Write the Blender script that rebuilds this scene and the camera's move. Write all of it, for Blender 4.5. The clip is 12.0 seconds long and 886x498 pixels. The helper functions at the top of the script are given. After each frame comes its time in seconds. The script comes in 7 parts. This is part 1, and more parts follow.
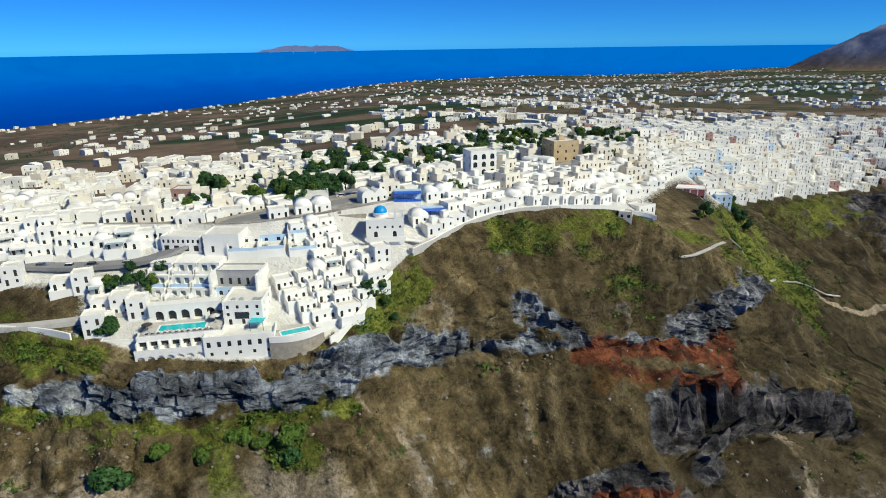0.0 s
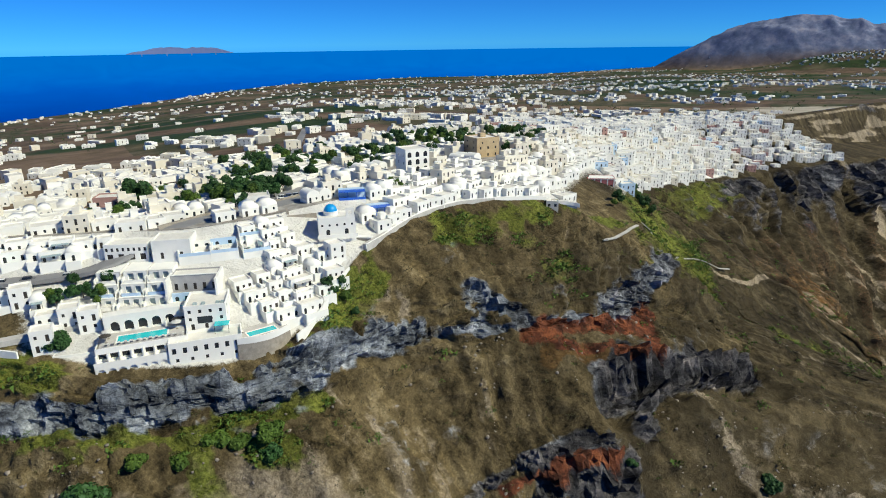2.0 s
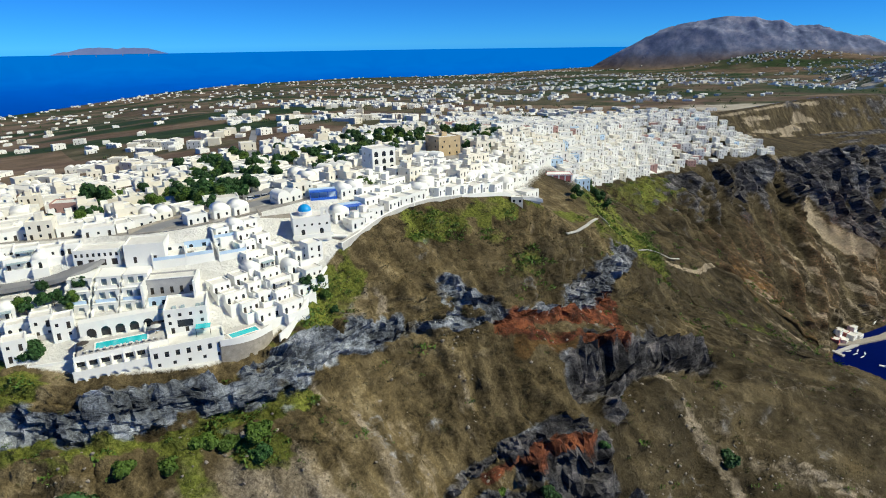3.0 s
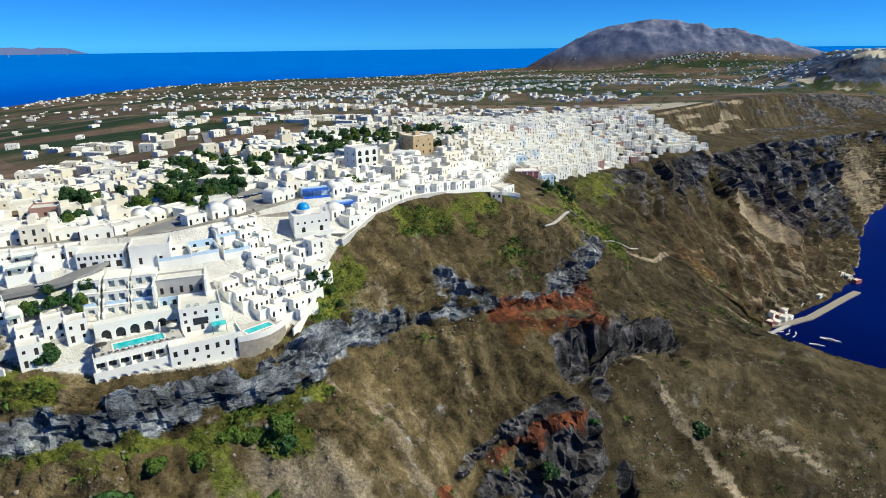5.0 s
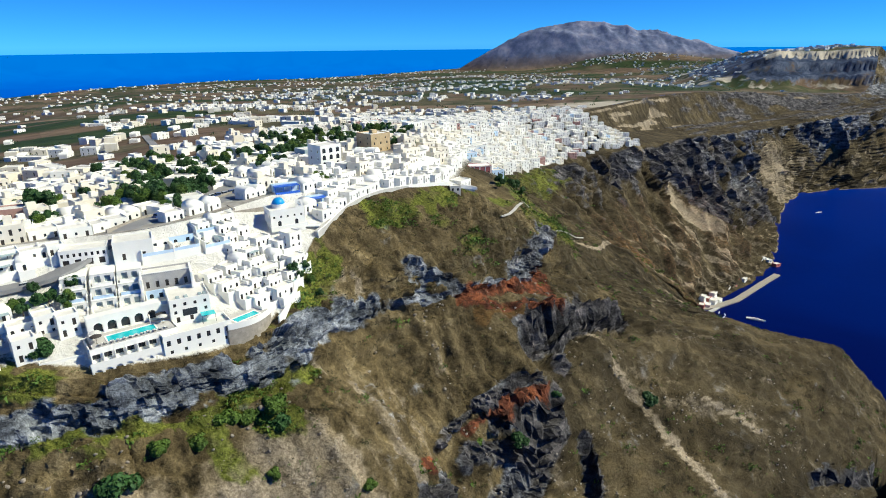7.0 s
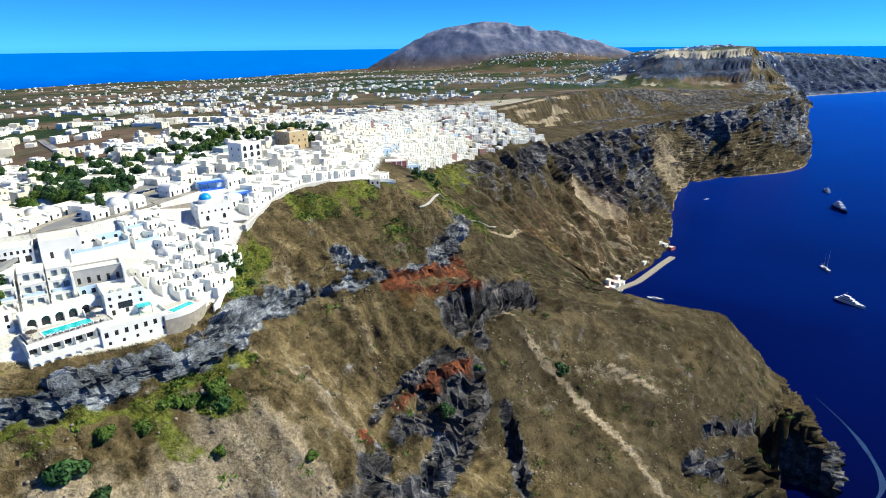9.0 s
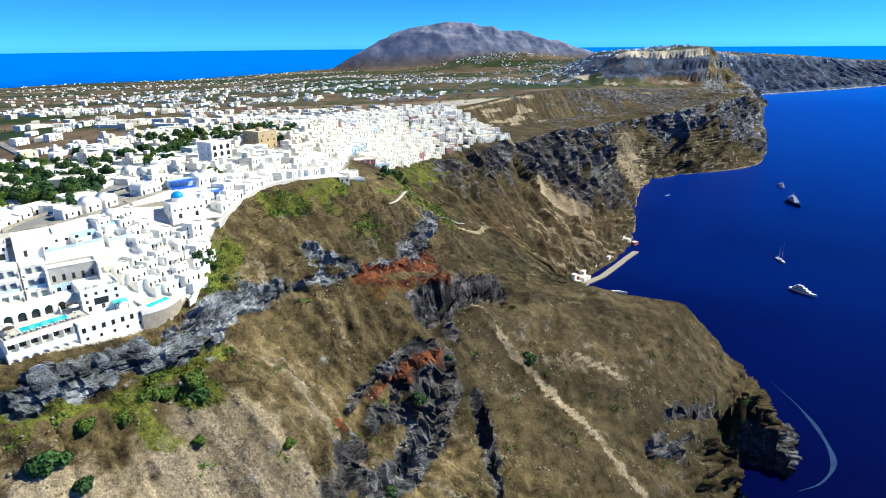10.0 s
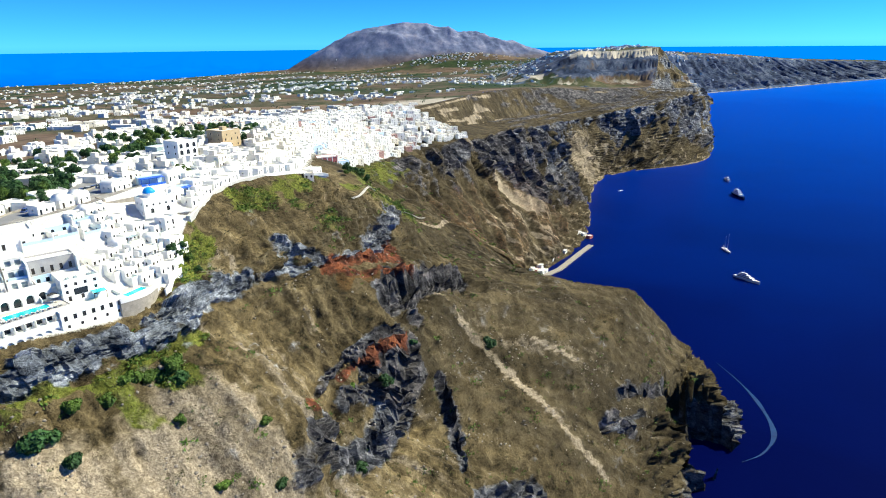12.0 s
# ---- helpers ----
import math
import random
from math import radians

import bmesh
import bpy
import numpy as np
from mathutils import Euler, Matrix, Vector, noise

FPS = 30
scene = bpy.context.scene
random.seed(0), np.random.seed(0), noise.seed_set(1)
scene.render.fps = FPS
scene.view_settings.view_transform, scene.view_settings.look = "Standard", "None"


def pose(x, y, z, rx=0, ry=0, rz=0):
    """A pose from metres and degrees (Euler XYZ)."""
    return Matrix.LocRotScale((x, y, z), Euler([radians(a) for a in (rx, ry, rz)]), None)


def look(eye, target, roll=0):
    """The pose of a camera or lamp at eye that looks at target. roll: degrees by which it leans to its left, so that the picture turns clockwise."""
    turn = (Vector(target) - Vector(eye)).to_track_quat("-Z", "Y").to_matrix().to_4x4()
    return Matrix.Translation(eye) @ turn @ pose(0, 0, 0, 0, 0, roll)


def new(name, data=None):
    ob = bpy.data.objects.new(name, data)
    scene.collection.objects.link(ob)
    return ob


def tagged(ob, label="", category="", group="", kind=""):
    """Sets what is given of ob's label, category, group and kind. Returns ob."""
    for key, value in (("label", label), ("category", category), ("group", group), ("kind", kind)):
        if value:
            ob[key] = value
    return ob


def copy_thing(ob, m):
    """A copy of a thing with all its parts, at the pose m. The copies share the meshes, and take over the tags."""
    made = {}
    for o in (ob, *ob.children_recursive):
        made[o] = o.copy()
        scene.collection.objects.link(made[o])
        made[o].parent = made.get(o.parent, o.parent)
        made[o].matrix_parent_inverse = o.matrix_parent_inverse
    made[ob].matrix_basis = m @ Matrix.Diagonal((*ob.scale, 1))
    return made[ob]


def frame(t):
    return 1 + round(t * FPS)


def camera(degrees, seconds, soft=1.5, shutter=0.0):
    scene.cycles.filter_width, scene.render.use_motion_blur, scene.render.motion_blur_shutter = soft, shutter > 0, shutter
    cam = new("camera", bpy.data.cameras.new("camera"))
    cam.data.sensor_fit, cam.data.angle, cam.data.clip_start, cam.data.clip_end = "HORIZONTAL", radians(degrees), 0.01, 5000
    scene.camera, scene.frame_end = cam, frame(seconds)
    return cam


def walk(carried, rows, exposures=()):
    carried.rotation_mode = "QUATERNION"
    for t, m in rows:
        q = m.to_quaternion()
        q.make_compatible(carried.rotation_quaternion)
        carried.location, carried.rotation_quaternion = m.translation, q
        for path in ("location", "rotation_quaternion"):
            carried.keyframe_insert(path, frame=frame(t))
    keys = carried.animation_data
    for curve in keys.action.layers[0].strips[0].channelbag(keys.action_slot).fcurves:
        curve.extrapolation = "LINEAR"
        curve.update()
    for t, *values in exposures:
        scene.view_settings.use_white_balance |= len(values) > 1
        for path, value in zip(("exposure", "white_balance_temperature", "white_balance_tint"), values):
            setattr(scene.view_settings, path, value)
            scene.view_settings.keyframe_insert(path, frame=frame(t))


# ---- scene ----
cam = camera(71.49, 12.0, soft=1.0)
walk(cam, [
    (0.0, pose(37.35, 88.40, 298.49, 71.529, 0.834, 40.152)),
    (0.5, pose(35.16, 83.67, 298.60, 71.535, 0.800, 37.584)),
    (1.0, pose(32.97, 79.10, 298.70, 71.547, 0.792, 35.124)),
    (1.5, pose(30.37, 74.69, 298.72, 71.526, 0.782, 32.506)),
    (2.0, pose(27.58, 70.32, 298.79, 71.535, 0.781, 29.811)),
    (2.5, pose(24.60, 66.16, 298.84, 71.512, 0.791, 27.092)),
    (3.0, pose(21.27, 62.12, 298.96, 71.497, 0.765, 24.560)),
    (3.5, pose(17.89, 58.18, 298.95, 71.505, 0.768, 22.339)),
    (3.7, pose(16.46, 56.56, 298.95, 71.491, 0.784, 21.389)),
    (5.3, pose(4.67, 44.18, 299.53, 71.512, 0.543, 18.554)),
    (5.5, pose(3.75, 42.54, 299.47, 71.527, 0.560, 18.747)),
    (6.0, pose(1.76, 38.40, 299.60, 71.532, 0.583, 17.854)),
    (6.5, pose(0.64, 34.15, 299.67, 71.534, 0.566, 15.627)),
    (7.0, pose(0.01, 29.93, 299.71, 71.534, 0.550, 12.665)),
    (7.2, pose(-0.20, 28.20, 299.80, 71.560, 0.544, 11.446)),
    (8.8, pose(-0.06, 14.39, 299.92, 71.456, 0.478, 5.070)),
    (9.0, pose(-0.04, 12.66, 299.90, 71.454, 0.474, 4.420)),
    (9.5, pose(0.03, 8.40, 299.94, 71.456, 0.473, 2.868)),
    (10.0, pose(0.04, 4.17, 300.00, 71.445, 0.475, 1.327)),
    (10.5, pose(0.00, -0.00, 300.00, 71.429, 0.495, -0.166)),
    (11.0, pose(-0.19, -4.14, 300.10, 71.440, 0.511, -0.812)),
    (11.5, pose(-0.30, -8.27, 300.21, 71.437, 0.540, -1.350)),
    (12.0, pose(-0.49, -12.29, 300.37, 71.447, 0.522, -2.545)),
], exposures=[(0.0, -0.12, 6350, 3), (2.5, -0.02, 6350, 3), (6.0, 0.15, 6350, 3), (9.0, 0.52, 6350, 3), (12.0, 0.76, 6350, 3)])

# ---- world and light ----
SUN_AZ, SUN_EL = radians(8), radians(42)          # the afternoon sun stands over the water
SUN_DIR = Vector((math.cos(SUN_EL) * math.cos(SUN_AZ), math.cos(SUN_EL) * math.sin(SUN_AZ), math.sin(SUN_EL)))
world = bpy.data.worlds.new("world")
scene.world = world
world.use_nodes = True
wn = world.node_tree
wn.nodes.clear()
sky = wn.nodes.new("ShaderNodeTexSky")
sky.sky_type = 'NISHITA'
sky.sun_disc = False
sky.sun_elevation = SUN_EL
sky.sun_rotation = math.pi / 2 - SUN_AZ
sky.altitude = 3000
sky.air_density, sky.dust_density, sky.ozone_density = 0.7, 0.0, 8.0
way = wn.nodes.new("ShaderNodeTexCoord")
split = wn.nodes.new("ShaderNodeSeparateXYZ")
fold = wn.nodes.new("ShaderNodeMath")
fold.operation = 'ABSOLUTE'
join = wn.nodes.new("ShaderNodeCombineXYZ")
wn.links.new(way.outputs["Generated"], split.inputs[0])
wn.links.new(split.outputs[0], join.inputs[0])
wn.links.new(split.outputs[1], join.inputs[1])
wn.links.new(split.outputs[2], fold.inputs[0])
wn.links.new(fold.outputs[0], join.inputs[2])
wn.links.new(join.outputs[0], sky.inputs[0])
tint = wn.nodes.new("ShaderNodeMix")
tint.data_type, tint.blend_type = 'RGBA', 'MULTIPLY'
tint.inputs["Factor"].default_value = 1.0
tint.inputs["B"].default_value = (0.20, 0.70, 1.20, 1)      # clear, dry, deep blue air
bg = wn.nodes.new("ShaderNodeBackground")
bg.inputs["Strength"].default_value = 0.10
wo = wn.nodes.new("ShaderNodeOutputWorld")
wn.links.new(sky.outputs[0], tint.inputs["A"])
wn.links.new(tint.outputs["Result"], bg.inputs["Color"])
wn.links.new(bg.outputs[0], wo.inputs["Surface"])
sun = new("sun", bpy.data.lights.new("sun", 'SUN'))
sun.data.energy, sun.data.angle, sun.data.color = 5.0, radians(0.53), (1.0, 0.93, 0.75)
sun.matrix_world = look(SUN_DIR * 500, (0, 0, 0))

# ---- materials ----
def rgb(c):
    return (c[0], c[1], c[2], 1)


def material(name, rough=0.7, metal=0.0, spec=0.4):
    m = bpy.data.materials.new(name)
    m.use_nodes = True
    b = m.node_tree.nodes["Principled BSDF"]
    b.inputs["Roughness"].default_value, b.inputs["Metallic"].default_value = rough, metal
    b.inputs["Specular IOR Level"].default_value = spec
    return m, m.node_tree, b


def noise_node(nt, scale, detail=5, rough=0.55, dist=0.0, kind="Object"):
    tc = nt.nodes.new("ShaderNodeTexCoord") if kind == "Object" else nt.nodes.new("ShaderNodeNewGeometry")
    n = nt.nodes.new("ShaderNodeTexNoise")
    n.inputs["Scale"].default_value, n.inputs["Detail"].default_value = scale, detail
    n.inputs["Roughness"].default_value, n.inputs["Distortion"].default_value = rough, dist
    nt.links.new(tc.outputs["Object" if kind == "Object" else "Position"], n.inputs["Vector"])
    return n.outputs["Fac"]


def ramp(nt, fac, stops):
    r = nt.nodes.new("ShaderNodeValToRGB")
    while len(r.color_ramp.elements) < len(stops):
        r.color_ramp.elements.new(0.5)
    for e, (p, c) in zip(r.color_ramp.elements, stops):
        e.position, e.color = p, rgb(c)
    nt.links.new(fac, r.inputs["Fac"])
    return r.outputs["Color"]


def mix(nt, fac, a, b, mode='MIX'):
    n = nt.nodes.new("ShaderNodeMix")
    n.data_type, n.blend_type = 'RGBA', mode
    for sock, v in ((n.inputs["Factor"], fac), (n.inputs["A"], a), (n.inputs["B"], b)):
        if isinstance(v, (int, float)):
            sock.default_value = v
        elif isinstance(v, tuple):
            sock.default_value = rgb(v)
        else:
            nt.links.new(v, sock)
    return n.outputs["Result"]


def calc(nt, op, a, b, c=None):
    n = nt.nodes.new("ShaderNodeMath")
    n.operation = op
    n.use_clamp = op in ("MULTIPLY_ADD",)
    for sock, v in zip(n.inputs, (a, b, c)):
        if v is None:
            continue
        if isinstance(v, (int, float)):
            sock.default_value = v
        else:
            nt.links.new(v, sock)
    return n.outputs[0]


def bump(nt, b, height, strength, distance):
    n = nt.nodes.new("ShaderNodeBump")
    n.inputs["Strength"].default_value, n.inputs["Distance"].default_value = strength, distance
    nt.links.new(height, n.inputs["Height"])
    nt.links.new(n.outputs["Normal"], b.inputs["Normal"])


def simple(name, c0, c1, scale=0.6, rough=0.75, fine=6.0, bumps=0.0, spec=0.4, metal=0.0, per=0.0):
    """Two tones mixed by a broad and a fine grain; per: how much each object differs in tone."""
    m, nt, b = material(name, rough, metal, spec)
    broad, grain = noise_node(nt, scale, 4, kind="Position"), noise_node(nt, fine, 3, kind="Position")
    f = calc(nt, "ADD", calc(nt, "MULTIPLY", broad, 0.65), calc(nt, "MULTIPLY", grain, 0.35))
    col = ramp(nt, f, [(0.34, c0), (0.66, c1)])
    if per:
        oi = nt.nodes.new("ShaderNodeObjectInfo")
        v = calc(nt, "ADD", calc(nt, "MULTIPLY", oi.outputs["Random"], per), 1 - per)
        hs = nt.nodes.new("ShaderNodeHueSaturation")
        nt.links.new(v, hs.inputs["Value"])
        nt.links.new(col, hs.inputs["Color"])
        col = hs.outputs["Color"]
    nt.links.new(col, b.inputs["Base Color"])
    if bumps:
        bump(nt, b, grain, 0.5, bumps)
    return m


M_WHITE = simple("white_limewash", (0.83, 0.815, 0.75), (0.90, 0.885, 0.83), 0.25, 0.85, 3.0, 0.01, per=0.08)
M_ROOF = simple("white_roof", (0.70, 0.67, 0.60), (0.85, 0.82, 0.75), 0.35, 0.9, 2.0, per=0.15)
M_CREAM = simple("cream_render", (0.76, 0.70, 0.57), (0.83, 0.78, 0.67), 0.3, 0.85, 3.0, per=0.12)
M_OCHRE = simple("ochre_stone", (0.42, 0.31, 0.17), (0.56, 0.43, 0.26), 0.4, 0.85, 3.0)
M_GREYWALL = simple("bare_grey_render", (0.34, 0.335, 0.33), (0.44, 0.43, 0.42), 0.5, 0.9, 4.0)
M_REDWALL = simple("faded_red_render", (0.42, 0.12, 0.11), (0.52, 0.18, 0.16), 0.4, 0.85, 3.0)
M_PINK = simple("dusty_pink_render", (0.36, 0.21, 0.18), (0.45, 0.28, 0.24), 0.4, 0.85, 3.0)
M_BLUE = simple("cobalt_paint", (0.02, 0.10, 0.52), (0.04, 0.16, 0.66), 0.5, 0.5, 4.0)
M_DOME = simple("azure_dome_paint", (0.01, 0.26, 0.62), (0.02, 0.34, 0.74), 0.5, 0.4, 4.0)
M_PALEBLUE = simple("pale_blue_render", (0.42, 0.56, 0.72), (0.52, 0.66, 0.80), 0.4, 0.8, 3.0)
M_GLASS = simple("dark_window_glass", (0.012, 0.016, 0.022), (0.03, 0.04, 0.05), 0.8, 0.12, 4.0, spec=0.6)
M_WOOD = simple("dark_painted_wood", (0.04, 0.035, 0.03), (0.08, 0.065, 0.05), 0.8, 0.6, 9.0, per=0.4)
M_STONE = simple("rough_stone_wall", (0.24, 0.21, 0.17), (0.40, 0.36, 0.30), 0.7, 0.9, 5.0, 0.05)
M_ASPHALT = simple("grey_asphalt", (0.20, 0.20, 0.205), (0.28, 0.275, 0.27), 0.12, 0.9, 2.0)
M_PAVE = simple("pale_paving", (0.42, 0.40, 0.37), (0.56, 0.54, 0.50), 0.3, 0.9, 2.0)
M_LEAF = simple("olive_green_leaves", (0.045, 0.095, 0.008), (0.115, 0.19, 0.022), 0.8, 0.75, 6.0, per=0.35)
M_DARKLEAF = simple("deep_green_leaves", (0.018, 0.062, 0.012), (0.045, 0.115, 0.024), 0.8, 0.7, 6.0, per=0.3)
M_SCRUB = simple("dry_scrub", (0.06, 0.062, 0.016), (0.14, 0.135, 0.04), 0.6, 0.85, 5.0, per=0.4)
M_HEATH = simple("dark_heath", (0.018, 0.020, 0.008), (0.050, 0.048, 0.020), 0.6, 0.9, 5.0, per=0.3)
M_BARK = simple("bark", (0.06, 0.045, 0.03), (0.12, 0.09, 0.06), 1.0, 0.9, 9.0)
M_TARP = simple("grey_green_awning", (0.26, 0.33, 0.34), (0.36, 0.44, 0.45), 0.6, 0.8, 4.0)
M_METAL = simple("galvanised_metal", (0.35, 0.36, 0.37), (0.5, 0.51, 0.52), 0.6, 0.45, 6.0, metal=0.7)
M_CANVAS = simple("canvas", (0.62, 0.60, 0.55), (0.75, 0.73, 0.68), 0.6, 0.9, 6.0, per=0.3)
M_HULL = simple("white_gelcoat", (0.72, 0.73, 0.74), (0.82, 0.82, 0.82), 0.3, 0.25, 3.0, spec=0.5)
M_NAVY = simple("navy_hull_paint", (0.012, 0.02, 0.06), (0.02, 0.03, 0.09), 0.3, 0.25, 3.0)
M_BOULDER = simple("lava_boulder", (0.11, 0.095, 0.08), (0.33, 0.285, 0.235), 0.5, 0.95, 3.0, 0.08, per=0.4)

M_POOL, _nt, _b = material("pool_water", 0.06, 0.0, 0.5)
_c = ramp(_nt, noise_node(_nt, 0.5, 3, kind="Position"), [(0.3, (0.02, 0.44, 0.50)), (0.7, (0.06, 0.60, 0.62))])
_nt.links.new(_c, _b.inputs["Base Color"])
bump(_nt, _b, noise_node(_nt, 2.5, 3, kind="Position"), 0.15, 0.05)

M_SEA, _nt, _b = material("sea_water", 0.35, 0.0, 0.02)
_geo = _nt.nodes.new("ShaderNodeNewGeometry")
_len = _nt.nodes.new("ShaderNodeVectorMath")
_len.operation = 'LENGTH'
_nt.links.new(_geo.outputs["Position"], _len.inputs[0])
# reflected sky and haze are put into the water's colour, stronger with distance
_distance = calc(_nt, "MULTIPLY", _len.outputs["Value"], 1 / 4800)
_patch = calc(_nt, "ADD", _distance, calc(_nt, "MULTIPLY", calc(_nt, "SUBTRACT", noise_node(_nt, 0.004, 4, 0.5, 1.0, kind="Position"), 0.5), 0.11))
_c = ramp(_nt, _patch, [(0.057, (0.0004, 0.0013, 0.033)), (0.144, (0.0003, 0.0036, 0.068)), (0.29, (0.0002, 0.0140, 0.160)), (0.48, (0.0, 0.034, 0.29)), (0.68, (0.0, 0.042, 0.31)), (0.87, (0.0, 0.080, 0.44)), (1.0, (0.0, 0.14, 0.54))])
# past 2.3 km the water glows with that colour, standing in for daylight on it
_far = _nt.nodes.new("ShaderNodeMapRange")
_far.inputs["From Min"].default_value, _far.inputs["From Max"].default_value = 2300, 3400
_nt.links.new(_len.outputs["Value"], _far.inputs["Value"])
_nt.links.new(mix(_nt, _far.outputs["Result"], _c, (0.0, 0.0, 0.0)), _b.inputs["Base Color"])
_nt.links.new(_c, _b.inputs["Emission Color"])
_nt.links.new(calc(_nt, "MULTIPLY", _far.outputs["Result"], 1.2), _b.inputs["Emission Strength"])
bump(_nt, _b, noise_node(_nt, 0.25, 5, 0.6, kind="Position"), 0.15, 0.5)


def alpha_of(nt, name):
    a = nt.nodes.new("ShaderNodeAttribute")
    a.attribute_name = name
    return a.outputs["Alpha"]


def attribute(nt, name):
    a = nt.nodes.new("ShaderNodeAttribute")
    a.attribute_name = name
    s = nt.nodes.new("ShaderNodeSeparateColor")
    nt.links.new(a.outputs["Color"], s.inputs["Color"])
    return s.outputs[0], s.outputs[1], s.outputs[2]


def cover(nt, weight, n, lo=0.35, hi=0.65):
    """The weight of a layer broken up at its edges by a grain n."""
    s = calc(nt, "ADD", weight, calc(nt, "MULTIPLY", calc(nt, "SUBTRACT", n, 0.5), 0.9))
    r = nt.nodes.new("ShaderNodeMapRange")
    r.inputs["From Min"].default_value, r.inputs["From Max"].default_value = lo, hi
    nt.links.new(s, r.inputs["Value"])
    return r.outputs["Result"]


# the hillside: tuff soil, lava rock, scrub, red scoria, pale scree
M_HILL, _nt, _b = material("volcanic_hillside", 0.95, 0.0, 0.15)
n_broad = noise_node(_nt, 0.035, 6, 0.6, 0.4, kind="Position")
n_mid = noise_node(_nt, 0.16, 6, 0.65, 0.3, kind="Position")
n_fine = noise_node(_nt, 0.9, 6, 0.7, kind="Position")
n_grit = noise_node(_nt, 1.7, 4, 0.75, kind="Position")
soil = ramp(_nt, calc(_nt, "ADD", calc(_nt, "MULTIPLY", n_broad, 0.34), calc(_nt, "ADD", calc(_nt, "MULTIPLY", n_mid, 0.44), calc(_nt, "MULTIPLY", n_fine, 0.22))),
            [(0.39, (0.014, 0.011, 0.005)), (0.455, (0.066, 0.050, 0.024)), (0.54, (0.132, 0.101, 0.051)), (0.66, (0.31, 0.25, 0.145))])
strata_map = _nt.nodes.new("ShaderNodeMapping")
strata_map.inputs["Scale"].default_value = (0.07, 0.07, 0.22)
strata_geo = _nt.nodes.new("ShaderNodeNewGeometry")
strata_tex = _nt.nodes.new("ShaderNodeTexNoise")
strata_tex.inputs["Scale"].default_value, strata_tex.inputs["Detail"].default_value, strata_tex.inputs["Roughness"].default_value = 1.0, 6, 0.65
_nt.links.new(strata_geo.outputs["Position"], strata_map.inputs["Vector"])
_nt.links.new(strata_map.outputs["Vector"], strata_tex.inputs["Vector"])
crack = _nt.nodes.new("ShaderNodeTexVoronoi")
crack.feature = 'DISTANCE_TO_EDGE'
crack.inputs["Scale"].default_value = 1.0
crack_map = _nt.nodes.new("ShaderNodeMapping")
crack_map.inputs["Scale"].default_value = (0.16, 0.16, 0.42)
_nt.links.new(strata_geo.outputs["Position"], crack_map.inputs["Vector"])
_nt.links.new(crack_map.outputs["Vector"], crack.inputs["Vector"])
rock_tone = calc(_nt, "ADD", calc(_nt, "MULTIPLY", strata_tex.outputs["Fac"], 0.5), calc(_nt, "ADD", calc(_nt, "MULTIPLY", n_mid, 0.32), calc(_nt, "MULTIPLY", n_fine, 0.18)))
rock = ramp(_nt, rock_tone,
            [(0.38, (0.014, 0.016, 0.020)), (0.45, (0.080, 0.089, 0.104)), (0.53, (0.235, 0.258, 0.290)), (0.62, (0.54, 0.56, 0.59))])
rock = mix(_nt, 0.5, rock, ramp(_nt, crack.outputs["Distance"], [(0.0, (0.30, 0.30, 0.31)), (0.05, (1.0, 1.0, 1.0))]), 'MULTIPLY')
grass = ramp(_nt, n_fine, [(0.38, (0.058, 0.070, 0.010)), (0.62, (0.165, 0.180, 0.036))])
redc = ramp(_nt, n_mid, [(0.38, (0.050, 0.020, 0.012)), (0.5, (0.130, 0.044, 0.023)), (0.62, (0.26, 0.090, 0.040))])
pale = ramp(_nt, n_fine, [(0.38, (0.16, 0.128, 0.088)), (0.64, (0.36, 0.30, 0.215))])
w_rock, w_green, w_red = attribute(_nt, "cover")
w_pale, w_town, w_ochre = attribute(_nt, "cover_more")
ochre = ramp(_nt, n_mid, [(0.38, (0.065, 0.038, 0.014)), (0.62, (0.15, 0.09, 0.034))])
paved = ramp(_nt, n_mid, [(0.35, (0.60, 0.58, 0.53)), (0.65, (0.76, 0.74, 0.69))])
cinder = ramp(_nt, calc(_nt, "ADD", calc(_nt, "MULTIPLY", n_broad, 0.35), calc(_nt, "ADD", calc(_nt, "MULTIPLY", n_mid, 0.45), calc(_nt, "MULTIPLY", n_fine, 0.2))),
              [(0.37, (0.010, 0.008, 0.004)), (0.46, (0.044, 0.034, 0.018)), (0.56, (0.082, 0.065, 0.036)), (0.66, (0.16, 0.128, 0.076))])
c = mix(_nt, cover(_nt, alpha_of(_nt, "cover_more"), n_mid), soil, cinder)
c = mix(_nt, cover(_nt, w_ochre, n_mid), c, ochre)
c = mix(_nt, cover(_nt, w_pale, n_mid), c, pale)
c = mix(_nt, cover(_nt, w_green, n_mid), c, grass)
dark_lava = mix(_nt, 1.0, rock, (0.38, 0.33, 0.30), 'MULTIPLY')
rock = mix(_nt, alpha_of(_nt, "cover_more"), rock, dark_lava)
c = mix(_nt, cover(_nt, w_rock, n_mid), c, rock)
c = mix(_nt, cover(_nt, w_red, n_fine), c, redc)
wash = ramp(_nt, alpha_of(_nt, "cover"), [(0.18, (0.50, 0.49, 0.47)), (0.5, (1.0, 1.0, 1.0)), (0.82, (1.55, 1.52, 1.45))])
c = mix(_nt, 0.85, c, wash, 'MULTIPLY')
speck = ramp(_nt, n_grit, [(0.36, (0.30, 0.30, 0.30)), (0.5, (0.95, 0.95, 0.95)), (0.64, (1.6, 1.6, 1.6))])
c = mix(_nt, 0.34, c, speck, 'MULTIPLY')
c = mix(_nt, cover(_nt, w_town, n_fine), c, paved)
